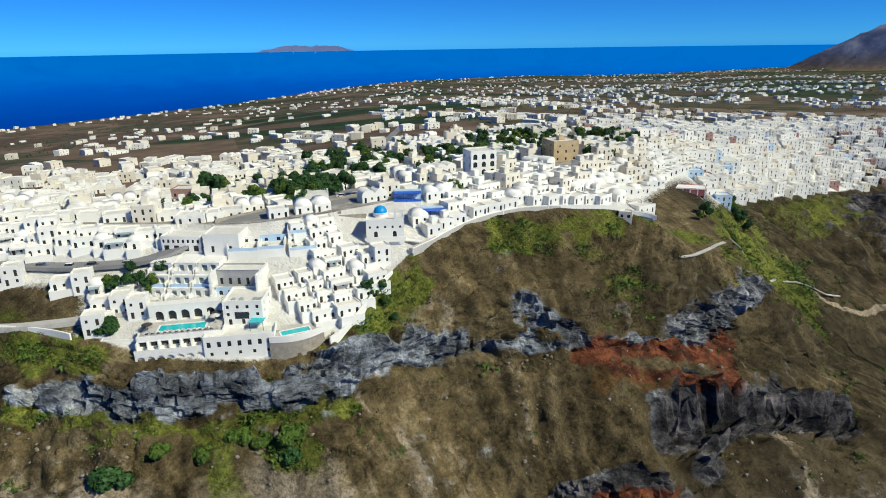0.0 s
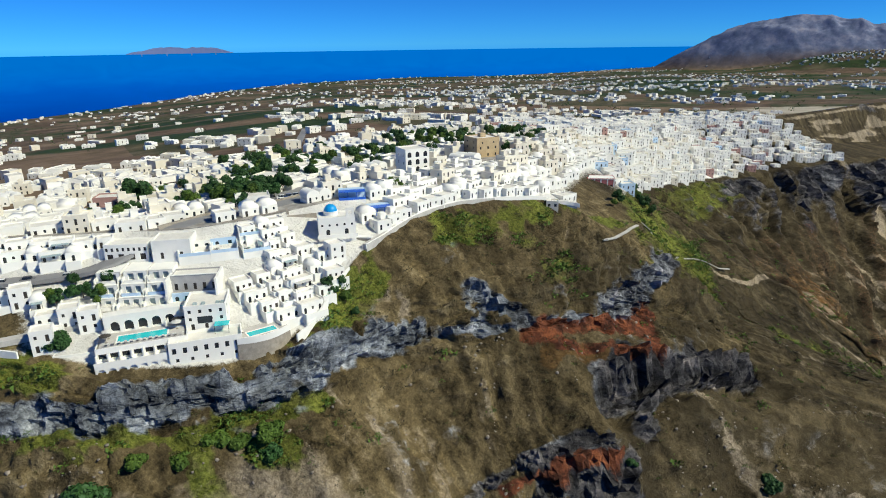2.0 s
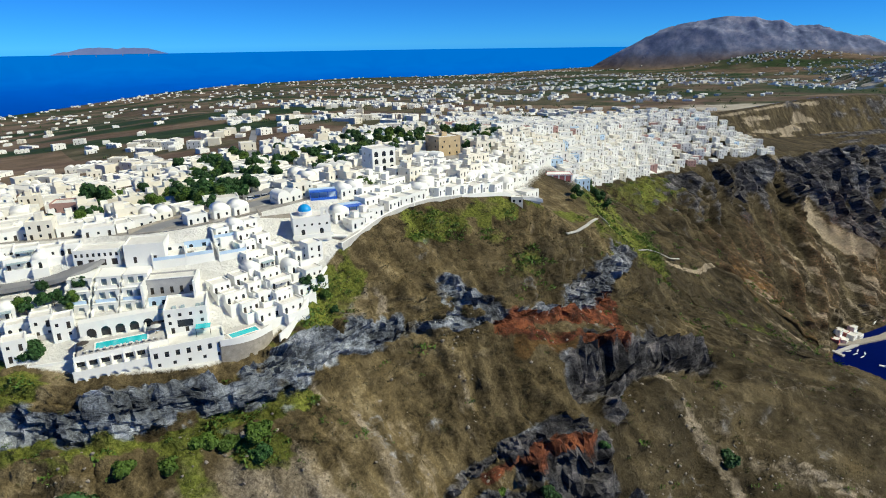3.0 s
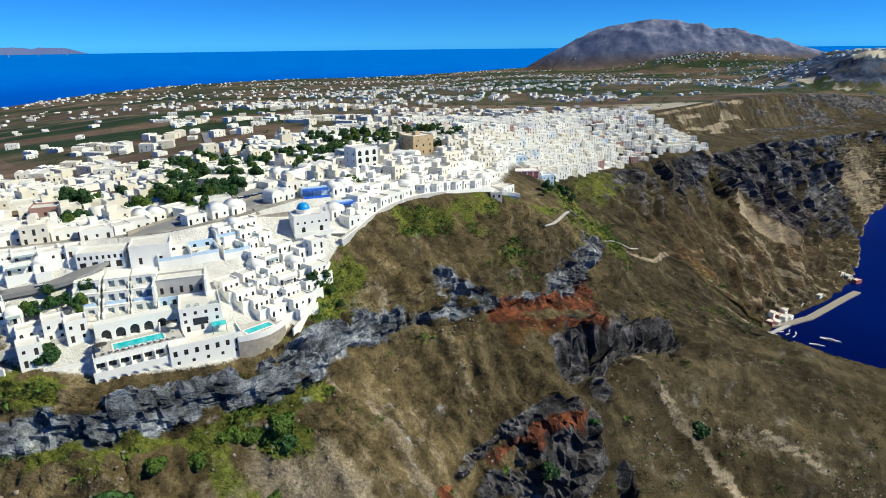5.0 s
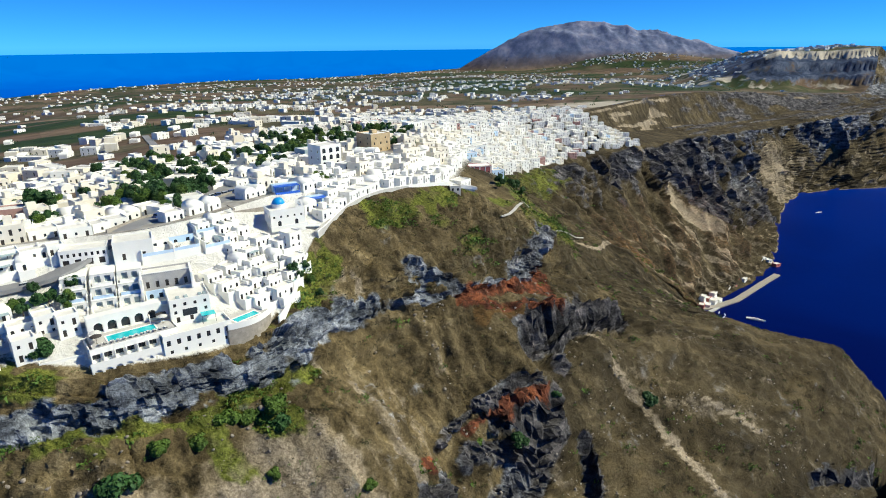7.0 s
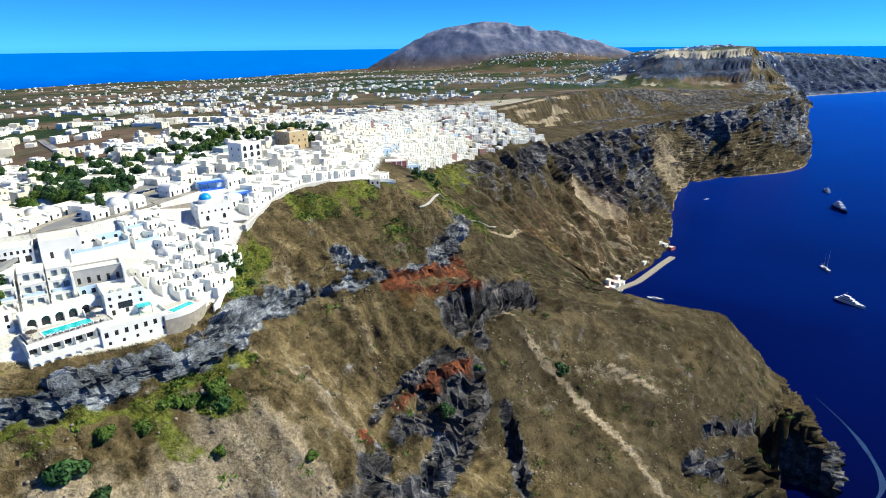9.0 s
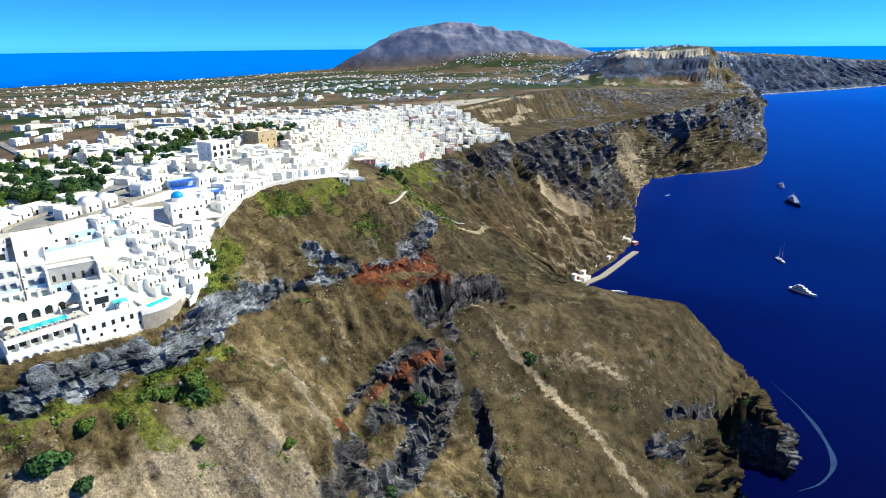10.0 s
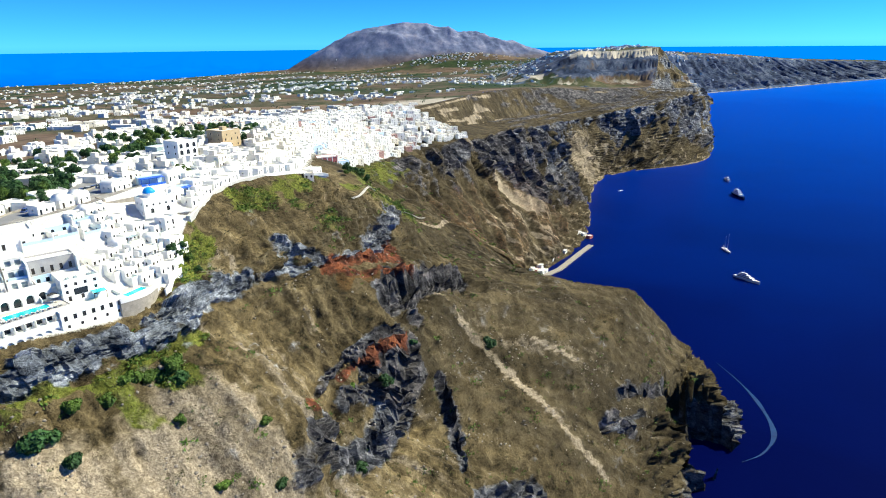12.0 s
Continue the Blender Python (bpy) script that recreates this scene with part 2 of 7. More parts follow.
_nt.links.new(c, _b.inputs["Base Color"])
bump(_nt, _b, calc(_nt, "ADD", calc(_nt, "MULTIPLY", n_mid, 2.5), calc(_nt, "ADD", n_fine, calc(_nt, "MULTIPLY", n_grit, 0.25))), 0.8, 0.9)

# the plain: small fields, vineyards, dry earth
M_PLAIN, _nt, _b = material("dry_fields", 0.95, 0.0, 0.15)
geo = _nt.nodes.new("ShaderNodeNewGeometry")
vor = _nt.nodes.new("ShaderNodeTexVoronoi")
vor.inputs["Scale"].default_value = 0.0085
stretch = _nt.nodes.new("ShaderNodeMapping")
stretch.inputs["Scale"].default_value = (0.55, 1.3, 0.0)
stretch.inputs["Rotation"].default_value = (0, 0, 0.5)
_nt.links.new(geo.outputs["Position"], stretch.inputs["Vector"])
_nt.links.new(stretch.outputs["Vector"], vor.inputs["Vector"])
pick = _nt.nodes.new("ShaderNodeSeparateColor")
_nt.links.new(vor.outputs["Color"], pick.inputs["Color"])
f_broad = noise_node(_nt, 0.0022, 5, 0.6, 0.5, kind="Position")
f_mid = noise_node(_nt, 0.03, 6, 0.65, kind="Position")
field = ramp(_nt, pick.outputs[0], [(0.0, (0.055, 0.038, 0.024)), (0.25, (0.12, 0.085, 0.055)), (0.45, (0.085, 0.055, 0.036)),
                                    (0.62, (0.040, 0.045, 0.020)), (0.8, (0.15, 0.11, 0.072)), (0.92, (0.022, 0.038, 0.012))])
field.node.color_ramp.interpolation = 'CONSTANT'
wild = ramp(_nt, f_mid, [(0.38, (0.022, 0.024, 0.011)), (0.5, (0.075, 0.056, 0.036)), (0.64, (0.15, 0.115, 0.078))])
c = mix(_nt, 1.0, mix(_nt, 0.45, field, wild), (1.55, 1.50, 1.48), 'MULTIPLY')
w_rock, w_green, w_red = attribute(_nt, "cover")
w_pale, w_town, w_ochre = attribute(_nt, "cover_more")
vine = ramp(_nt, f_mid, [(0.35, (0.012, 0.028, 0.008)), (0.65, (0.040, 0.062, 0.020))])
c = mix(_nt, cover(_nt, w_green, f_mid), c, vine)
# far stone: the haze before it is put into the colour as blue-grey
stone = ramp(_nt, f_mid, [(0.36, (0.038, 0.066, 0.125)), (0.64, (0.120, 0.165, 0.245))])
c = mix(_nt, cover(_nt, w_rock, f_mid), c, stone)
# skyline mountain: its haze is put into the blue-violet colour, masked by w_ochre
hazed_mountain = ramp(_nt, noise_node(_nt, 0.012, 6, 0.65, kind="Position"), [(0.36, (0.085, 0.110, 0.185)), (0.52, (0.165, 0.190, 0.285)), (0.64, (0.29, 0.29, 0.36))])
c = mix(_nt, w_ochre, c, hazed_mountain)
wall_map = _nt.nodes.new("ShaderNodeMapping")
wall_map.inputs["Scale"].default_value = (0.022, 0.022, 0.005)
_nt.links.new(geo.outputs["Position"], wall_map.inputs["Vector"])
wall_tex = _nt.nodes.new("ShaderNodeTexNoise")
wall_tex.inputs["Scale"].default_value, wall_tex.inputs["Detail"].default_value, wall_tex.inputs["Roughness"].default_value = 1.0, 6, 0.65
_nt.links.new(wall_map.outputs["Vector"], wall_tex.inputs["Vector"])
# far cliff rock with haze and shade put into its dark blue
hazed_lava = ramp(_nt, wall_tex.outputs["Fac"], [(0.38, (0.010, 0.018, 0.040)), (0.5, (0.034, 0.052, 0.095)), (0.62, (0.10, 0.12, 0.17))])
c = mix(_nt, cover(_nt, w_red, f_mid), c, hazed_lava)
pale = ramp(_nt, f_mid, [(0.35, (0.34, 0.30, 0.23)), (0.65, (0.52, 0.47, 0.38))])
c = mix(_nt, cover(_nt, w_pale, f_mid), c, pale)
paved = ramp(_nt, noise_node(_nt, 0.2, 4, kind="Position"), [(0.35, (0.22, 0.20, 0.175)), (0.65, (0.42, 0.40, 0.36))])
c = mix(_nt, cover(_nt, w_town, f_mid), c, paved)
_nt.links.new(c, _b.inputs["Base Color"])
bump(_nt, _b, f_mid, 0.6, 3.0)

# ---- the lie of the land ----
HUB = Vector((10, 35, 300))


def nearer(p):
    """Draws far country in towards the island's middle so that the horizon lies within five kilometres."""
    p = np.asarray(p, float)
    d = p - np.array(HUB)
    r = np.linalg.norm(d, axis=-1, keepdims=True)
    f = np.where(r > 2500, 2500 + 2300 * (1 - np.exp(-(np.maximum(r, 2500) - 2500) / 2300)), r)
    return np.array(HUB) + d * f / np.maximum(r, 1e-6)


def lattice(ix, iy, iz, seed):
    h = (ix * 374761393 + iy * 668265263 + iz * 2147483647 + seed * 1274126177) & 0xFFFFFFFF
    h = ((h ^ (h >> 13)) * 1274126177) & 0xFFFFFFFF
    h = (h ^ (h >> 16)) & 0xFFFF
    return h / 65535.0


def value_noise(x, y, z, seed=0):
    """Smooth noise from -1 to 1, for whole arrays at once."""
    x, y, z = np.broadcast_arrays(x, y, z)
    i, j, k = np.floor(x).astype(np.int64), np.floor(y).astype(np.int64), np.floor(z).astype(np.int64)
    fx, fy, fz = x - i, y - j, z - k
    fx, fy, fz = (f * f * f * (f * (f * 6 - 15) + 10) for f in (fx, fy, fz))
    out = 0
    for a in (0, 1):
        for b in (0, 1):
            for c in (0, 1):
                out = out + lattice(i + a, j + b, k + c, seed) * (fx if a else 1 - fx) * (fy if b else 1 - fy) * (fz if c else 1 - fz)
    return out * 2 - 1


def fbm(x, y, z, octaves=5, gain=0.5, seed=0, ridged=False):
    amp, total, out = 1.0, 0.0, 0
    for o in range(octaves):
        v = value_noise(x * 2 ** o + 17.3 * o, y * 2 ** o, z * 2 ** o, seed + o)
        out = out + amp * ((1 - 2 * np.abs(v)) if ridged else v)
        total += amp
        amp *= gain
    return out / total


def spline(keys, knots, u):
    """A smooth line through the keys, which lie at the knots, at every u."""
    keys, knots = np.array(keys, float), np.array(knots, float)
    slope = np.zeros_like(keys)
    slope[1:-1] = (keys[2:] - keys[:-2]) / (knots[2:] - knots[:-2])[:, None]
    slope[0], slope[-1] = (keys[1] - keys[0]) / (knots[1] - knots[0]), (keys[-1] - keys[-2]) / (knots[-1] - knots[-2])
    i = np.clip(np.searchsorted(knots, u, side="right") - 1, 0, len(knots) - 2)
    h = (knots[i + 1] - knots[i])
    s = ((u - knots[i]) / h)[:, None]
    h = h[:, None]
    return ((2 * s**3 - 3 * s**2 + 1) * keys[i] + (s**3 - 2 * s**2 + s) * h * slope[i]
            + (-2 * s**3 + 3 * s**2) * keys[i + 1] + (s**3 - s**2) * h * slope[i + 1])


def sheet(name, P, mat, masks, label, smooth=True):
    """One sheet of quads over an array of rows x columns x 3."""
    rows, cols = P.shape[:2]
    me = bpy.data.meshes.new(name)
    idx = np.arange(rows * cols).reshape(rows, cols)
    quads = np.stack([idx[:-1, :-1], idx[1:, :-1], idx[1:, 1:], idx[:-1, 1:]], -1).reshape(-1, 4)
    me.vertices.add(rows * cols)
    me.vertices.foreach_set("co", P.reshape(-1).astype(np.float32))
    me.loops.add(quads.size)
    me.loops.foreach_set("vertex_index", quads.reshape(-1).astype(np.int32))
    me.polygons.add(len(quads))
    me.polygons.foreach_set("loop_start", np.arange(0, quads.size, 4, dtype=np.int32))
    me.polygons.foreach_set("loop_total", np.full(len(quads), 4, dtype=np.int32))
    me.polygons.foreach_set("use_smooth", np.full(len(quads), True) if smooth is True else np.asarray(smooth)[:-1, :-1].reshape(-1))
    me.update(calc_edges=True)
    for key, layers in masks.items():
        at = me.attributes.new(key, 'FLOAT_COLOR', 'POINT')
        col = np.ones((rows * cols, 4), np.float32)
        for n, layer in enumerate(layers):
            col[:, n] = np.broadcast_to(layer, (rows, cols)).reshape(-1)
        at.data.foreach_set("color", col.reshape(-1))
    me.materials.append(mat)
    return tagged(new(name, me), label, kind="structure")


# Lines along the caldera wall, from behind the start of the flight to the far cape.
CREST = [(-340, -30, 240), (-250, 110, 244), (-190, 152, 244), (-152, 180, 244), (-130, 196, 245), (-114, 234, 246), (-104, 277, 247), (-98, 318, 246),
         (-98, 362, 244), (-102, 420, 240), (-112, 540, 230), (-85, 775, 205), (10, 1030, 202), (247, 1491, 195), (599, 1832, 166), (830, 2150, 160),
         (1350, 3750, 235), (2150, 4550, 205), (3100, 5300, 145), (4600, 6300, 90)]
RIM = [(-290, -70, 212), (-206, 66, 224), (-151, 130, 225), (-111, 149.5, 218), (-87, 180, 217), (-89, 224, 236), (-83, 272, 240.5), (-60, 310, 236.5),
       (-33, 322, 221), (-40, 372, 225), (-62, 480, 203), (-36, 712, 170), (80, 900, 166), (385, 1402, 136), (735, 1705, 150), (890, 1960, 150),
       (1420, 3620, 215), (2260, 4360, 190), (3300, 5050, 130), (4750, 6100, 80)]
BROW = [(-283, -77, 208), (-199, 45, 210), (-148, 122, 220), (-108.5, 148.3, 216.6), (-85.2, 179.3, 215.8), (-76, 221, 220), (-55, 251, 217), (-46, 264, 214),
        (-20, 319, 205), (-2, 376, 192), (-8, 485, 166), (8, 695, 140), (112, 890, 132), (397, 1396, 108), (738, 1670, 118), (930, 1945, 112),
        (1440, 3580, 150), (2300, 4290, 130), (3370, 4990, 90), (4800, 6020, 55)]
FOOT = [(-276, -82, 197), (-191, 41, 202), (-140, 112, 207), (-102, 145.6, 207), (-80, 175, 205), (-70, 214, 208), (-50, 247, 208), (-41, 258, 204),
        (-13, 317, 191), (16, 380, 172), (28, 492, 142), (45, 685, 110), (140, 885, 90), (408, 1392, 80), (741, 1640, 82), (930, 1946, 62),
        (1455, 3550, 110), (2330, 4240, 95), (3420, 4950, 65), (4830, 5960, 40)]
LEDGE = [(-215, -165, 130), (-135, -25, 140), (-92, 60, 158), (-62, 112, 163), (-48, 160, 176), (-38, 201, 167), (-22, 228, 174), (-8, 245, 180),
         (30, 343, 163), (60, 402, 150), (62, 505, 116), (78, 678, 82), (178, 870, 62), (416, 1388, 50), (744, 1615, 50), (936, 1944, 34),
         (1475, 3520, 75), (2370, 4180, 60), (3500, 4900, 40), (4860, 5900, 25)]
LOWER = [(-200, -185, 112), (-122, -45, 124), (-82, 48, 144), (-54, 100, 148), (-38, 148, 156), (-26, 188, 148), (-14, 220, 146), (2, 238, 143),
         (80, 376, 144), (105, 428, 122), (88, 520, 88), (105, 690, 42), (205, 868, 40), (424, 1385, 28), (746, 1595, 28), (940, 1944, 20),
         (1488, 3490, 45), (2400, 4140, 35), (3560, 4870, 25), (4900, 5850, 15)]
SKIRT = [(-150, -250, 60), (-50, -110, 62), (-5, 0, 70), (20, 70, 78), (32, 135, 82), (42, 190, 88), (52, 232, 92), (66, 262, 102),
         (156, 402, 121), (168, 440, 80), (115, 545, 40), (128, 712, 14), (238, 882, 14), (430, 1382, 12), (748, 1580, 12), (944, 1942, 8),
         (1500, 3470, 20), (2420, 4110, 15), (3620, 4850, 12), (4930, 5820, 8)]
CAPE = [(-100, -310, 22), (5, -170, 24), (55, -40, 26), (84, 50, 28), (98, 130, 30), (110, 200, 32), (124, 250, 32), (140, 292, 36),
        (222, 412, 50), (205, 452, 26), (138, 558, 10), (142, 728, 3), (252, 893, 3), (435, 1380, 3), (750, 1568, 3), (947, 1942, 3),
        (1508, 3460, 4), (2432, 4090, 4), (3660, 4838, 4), (4960, 5790, 4)]
SHORE = [(-70, -340, -6), (25, -190, -6), (75, -55, -6), (105, 45, -6), (118, 128, -6), (130, 205, -6), (146, 258, -6), (166, 318, -6),
         (262, 412, -6), (216, 468, -6), (150, 566, -6), (156, 738, -6), (270, 900, -6), (442, 1377, -6), (754, 1558, -6), (952, 1941, -6),
         (1516, 3452, -6), (2445, 4070, -6), (3695, 4826, -6), (4990, 5760, -6)]
LINES = [CREST, RIM, BROW, FOOT, LEDGE, LOWER, SKIRT, CAPE, SHORE]
ROWS = [50, 36, 34, 64, 30, 60, 44, 34]              # rows of the sheet between one line and the next
mid = np.array(FOOT, float)
KNOTS = np.concatenate([[0], np.cumsum(np.linalg.norm(np.diff(mid[:, :2], axis=0), axis=1))])
U = [KNOTS[0]]
while U[-1] < KNOTS[-1]:
    u_here = U[-1]
    gap = max(0.0, KNOTS[1] + 40 - u_here, u_here - KNOTS[9])
    U.append(u_here + min(0.9 + gap * 0.0058, 20))
U = np.array(U[:-1] + [KNOTS[-1]])
lines = [spline(k, KNOTS, U) for k in LINES]
# uneven edges of the rock bands
close_by = np.clip((KNOTS[10] - U) / 150, 0.25, 1)
for n, amp, lift in ((2, 3.2, 3.0), (3, 3.4, 3.2), (4, 4.5, 3.0), (5, 5.0, 4.0)):
    wob = fbm(U / 26, 0 * U + 5.5 * n, 0 * U, 4, 0.6, 90 + n)
    out = lines[min(n + 1, 8)][:, :2] - lines[n - 1][:, :2]
    out /= np.maximum(np.linalg.norm(out, axis=1, keepdims=True), 1e-6)
    lines[n][:, :2] += out * (wob * amp)[:, None]
    lines[n][:, 2] += lift * fbm(U / 19, 0 * U + 9.5 * n, 0 * U, 4, 0.6, 120 + n) * close_by
P, V = [], []
for n, count in enumerate(ROWS):
    for r in range(count):
        f = r / count
        P.append(lines[n] * (1 - f) + lines[n + 1] * f)
        V.append(n + f)
P.append(lines[-1]), V.append(8.0)
P, V = np.array(P), np.array(V)[:, None]
st = np.interp(U, KNOTS, np.arange(len(KNOTS)))[None, :]      # station number along the wall
# beyond the far town the ground steps up from a flat bench to the crest in quarry terraces
bench = np.clip((st - 11.7) / 0.5, 0, 1) * np.clip((15.5 - st) / 0.8, 0, 1) * (V < 1)
rise = np.clip((0.34 - V) / 0.26, 0, 1)
rise = np.floor(rise * 6) / 6 + np.clip((rise * 6 % 1) * 4 - 3, 0, 1) / 6
bench_z = lines[1][None, :, 2] + (lines[0][None, :, 2] - lines[1][None, :, 2]) * rise
P[..., 2] = P[..., 2] * (1 - bench) + bench_z * bench
# a flat-topped hill with a quarried face stands behind the bench
def headland(x, y):
    face = 2010 + 0.12 * (x - 560) + 60 * fbm(x / 170, 0 * x, 0 * x, 3, 0.6, 701, True)
    up = np.clip((y - face) / 210, 0, 1)
    up = 0.55 * up + 0.45 * np.floor(up * 3.001) / 3
    flank = np.clip((x - 330) / 260, 0, 1) * np.clip((1010 - x) / 120, 0, 1)
    return up * flank * np.clip((3500 - y) / 800, 0, 1)


P[..., 2] += 112 * headland(P[..., 0], P[..., 1]) * (V < 1.0)
# round the breaks a little, then roughen: gullies down the slopes, blocks and cracks in the rock bands
for _ in range(2):
    P[1:-1] = 0.25 * P[:-2] + 0.5 * P[1:-1] + 0.25 * P[2:]


def band(v, a, b, soft=0.25):
    return np.clip((v - a) / soft + 0.5, 0, 1) * np.clip((b - v) / soft + 0.5, 0, 1)


UU = np.broadcast_to(U[None, :], P.shape[:2])
VV = np.broadcast_to(V, P.shape[:2])
SS = np.broadcast_to(st, P.shape[:2])
du, dv = np.gradient(P, axis=1), np.gradient(P, axis=0)
nor = np.cross(du, dv)
nor /= np.maximum(np.linalg.norm(nor, axis=2, keepdims=True), 1e-6)
nor *= np.sign(nor[..., 2:3] + 1e-9)
X, Y, Z = P[..., 0], P[..., 1], P[..., 2]
near_part = np.clip((KNOTS[10] - UU) / 200, 0, 1)
far_scale = 1 + np.clip((UU - KNOTS[9]) / 500, 0, 3)
# Where the rock, scree and growth lie on the near slope: half-width, then the line it follows.
ROCK_LINES = [
    (5.5, [(-112, 141, 214), (-104, 150, 214), (-97, 159, 215), (-87, 169, 212), (-83, 179, 213), (-80, 190, 214)]),
    (4, [(-136, 125, 213), (-127, 132, 213), (-117, 138, 214), (-108, 144, 213)]),
    (5.5, [(-110, 143, 214), (-103, 149, 213), (-99, 155, 214)]),
    (4.5, [(-80, 193, 215), (-74, 211, 212), (-69, 221, 211)]),
    (5, [(-61, 244, 219), (-53, 247, 213), (-46, 251, 207)]),
    (2.5, [(-69, 221, 211), (-60, 232, 209), (-46, 248, 206)]),
    (6, [(-28, 290, 200), (-21, 310, 201), (-15, 342, 206)]),
    (2, [(-43, 255, 206), (-35, 270, 203), (-27, 282, 198)]),
    (1.8, [(131, 332, 90), (150, 345, 84), (172, 362, 76)]),
    (2.5, [(113, 302, 81), (138, 327, 74)]),
]
LAVA_LINES = [
    (6, [(-16, 269, 190), (-9, 282, 186), (-5, 257, 180)]),
    (4.5, [(3, 308, 179), (22, 334, 167)]),
    (6.5, [(-23, 224, 173), (-5, 244, 170), (-6, 238, 163)]),
    (5.5, [(-35, 206, 164), (-20, 220, 160), (-14, 228, 157)]),
    (2.5, [(-43, 200, 170), (-32, 222, 175), (-12, 241, 181)]),
    (5, [(-37, 190, 162), (-39, 174, 168), (-41, 155, 167)]),
    (3, [(8, 251, 149), (15, 241, 134), (18, 235, 125)]),
]
RED_LINES = [
    (4, [(-43, 248, 203), (-37, 264, 202), (-19, 292, 193)]),
    (6, [(-17, 309, 193), (-11, 290, 187)]),
    (2.4, [(-43, 184, 174), (-33, 216, 170), (-22, 226, 175), (-7, 245, 177)]),
    (3, [(-33, 256, 199), (-14, 281, 189)]),
]
OCHRE_LINES = [
    (4.5, [(-34, 252, 199), (-18, 266, 191), (-7, 285, 185)]),
]
GREEN_LINES = [
    (6.5, [(-79, 255, 234), (-71, 278, 234), (-61, 302, 235)]),
    (6, [(-30, 352, 222), (-22, 372, 212), (-10, 392, 198)]),
    (4, [(-54, 315, 234), (-40, 330, 226)]),
    (5, [(-89, 209, 230), (-85, 198, 223), (-80, 187, 213), (-83, 184, 216)]),
    (4.5, [(-114, 136, 211), (-105, 141, 208)]),
    (4, [(-101, 144, 207), (-94, 153, 205)]),
    (5.5, [(-89, 163, 207), (-81, 173, 206), (-77, 180, 206)]),
    (3.5, [(-80, 161, 200), (-76, 168, 200)]),
    (3.5, [(-87, 150, 200), (-81, 148, 195)]),
    (5, [(-142, 130, 220), (-138, 136, 222), (-131, 138, 221)]),
    (5, [(-131, 125, 210), (-120, 133, 211), (-104, 142, 208)]),
    (4, [(-90, 223, 236), (-83, 221, 227)]),
]
TRACK_LINES = [
    (3.4, [(3, 296, 177), (19, 290, 160), (38, 285, 138), (62, 277, 115), (85, 272, 86), (102, 272, 67)]),
    (1.2, [(64, 313, 135), (94, 316, 117)]),
]
PALE_LINES = [
    (1.6, [(-66, 209, 200), (-54, 211, 187), (-47, 209, 179)]),
    (2, [(-75, 186, 206), (-62, 191, 193), (-51, 193, 181)]),
    (2.5, [(-65, 179, 196), (-52, 178, 184), (-43, 171, 176)]),
    (6, [(-98, 131, 197), (-92, 129, 192)]),
    (4, [(-79, 221, 223), (-74, 223, 217)]),
    (3, [(-47, 303, 226), (-37, 292, 215)]),
]


def strokes(lines_of, edge=0.55, seed=501):
    """1 along lines in space, falling to 0 past their half-width, with a ragged edge."""
    ragged = 1 + edge * 2.2 * fbm(X / 7, Y / 7, Z / 7, 4, 0.6, seed)
    out = np.zeros(X.shape)
    for half, pts in lines_of:
        best = np.full(X.shape, 1e9)
        for a, b in zip(pts[:-1], pts[1:]):
            ab = [q - p for p, q in zip(a, b)]
            run = max(sum(q * q for q in ab), 1e-6)
            t = np.clip(((X - a[0]) * ab[0] + (Y - a[1]) * ab[1] + (Z - a[2]) * ab[2]) / run, 0, 1)
            best = np.minimum(best, np.sqrt((X - a[0] - t * ab[0]) ** 2 + (Y - a[1] - t * ab[1]) ** 2 + (Z - a[2] - t * ab[2]) ** 2))
        out = np.maximum(out, np.clip((1.3 - best / (half * np.maximum(ragged, 0.25))) * 1.7, 0, 1))
    return out


near_slope = np.clip((8.9 - SS) / 0.3, 0, 1)
s_rock, s_lava = strokes(ROCK_LINES), strokes(LAVA_LINES, 0.5, 511)
s_red, s_ochre, s_green, s_pale = strokes(RED_LINES, 0.5, 521), strokes(OCHRE_LINES, 0.6, 531), strokes(GREEN_LINES, 0.9, 541), strokes(PALE_LINES, 0.9, 551)
s_track = strokes(TRACK_LINES, 0.14, 561)
trickle = 0.6 * fbm(UU / 2.8, VV * 0.8, 0 * UU, 4, 0.6, 571) + 0.5 * fbm(UU / 10, VV * 0.55, 0 * UU, 4, 0.55, 581) + 0.35 * fbm(X / 26, Y / 26, Z / 26, 3, 0.5, 591)
w_cliff = s_rock * near_slope
w_cliff2 = s_lava * near_slope
far_cliff = np.clip((UU - KNOTS[9]) / 120, 0, 1) * band(VV, 1.0, 7.9, 0.4)
cape_cliff = band(VV, 6.75, 8, 0.2) * np.clip((UU - KNOTS[6]) / 30, 0, 1) * near_part
town_bench = band(VV, -0.5, 1.05, 0.3)
blocks = fbm(X / 9, Y / 9, Z / 5, 5, 0.55, 3, True)
cracks = fbm(X / 22, Y / 22, Z / 60, 4, 0.55, 9, True)
lumps = fbm(X / 30, Y / 30, Z / 30, 5, 0.5, 21)
gully = fbm(UU / 17, VV * 1.3, 0 * UU, 4, 0.5, 33, True)
rills = fbm(UU / 6.5, VV * 0.9, 0 * UU, 3, 0.5, 35, True)
gully_far = fbm(UU / 75, VV * 0.45, 0 * UU, 5, 0.55, 41, True)


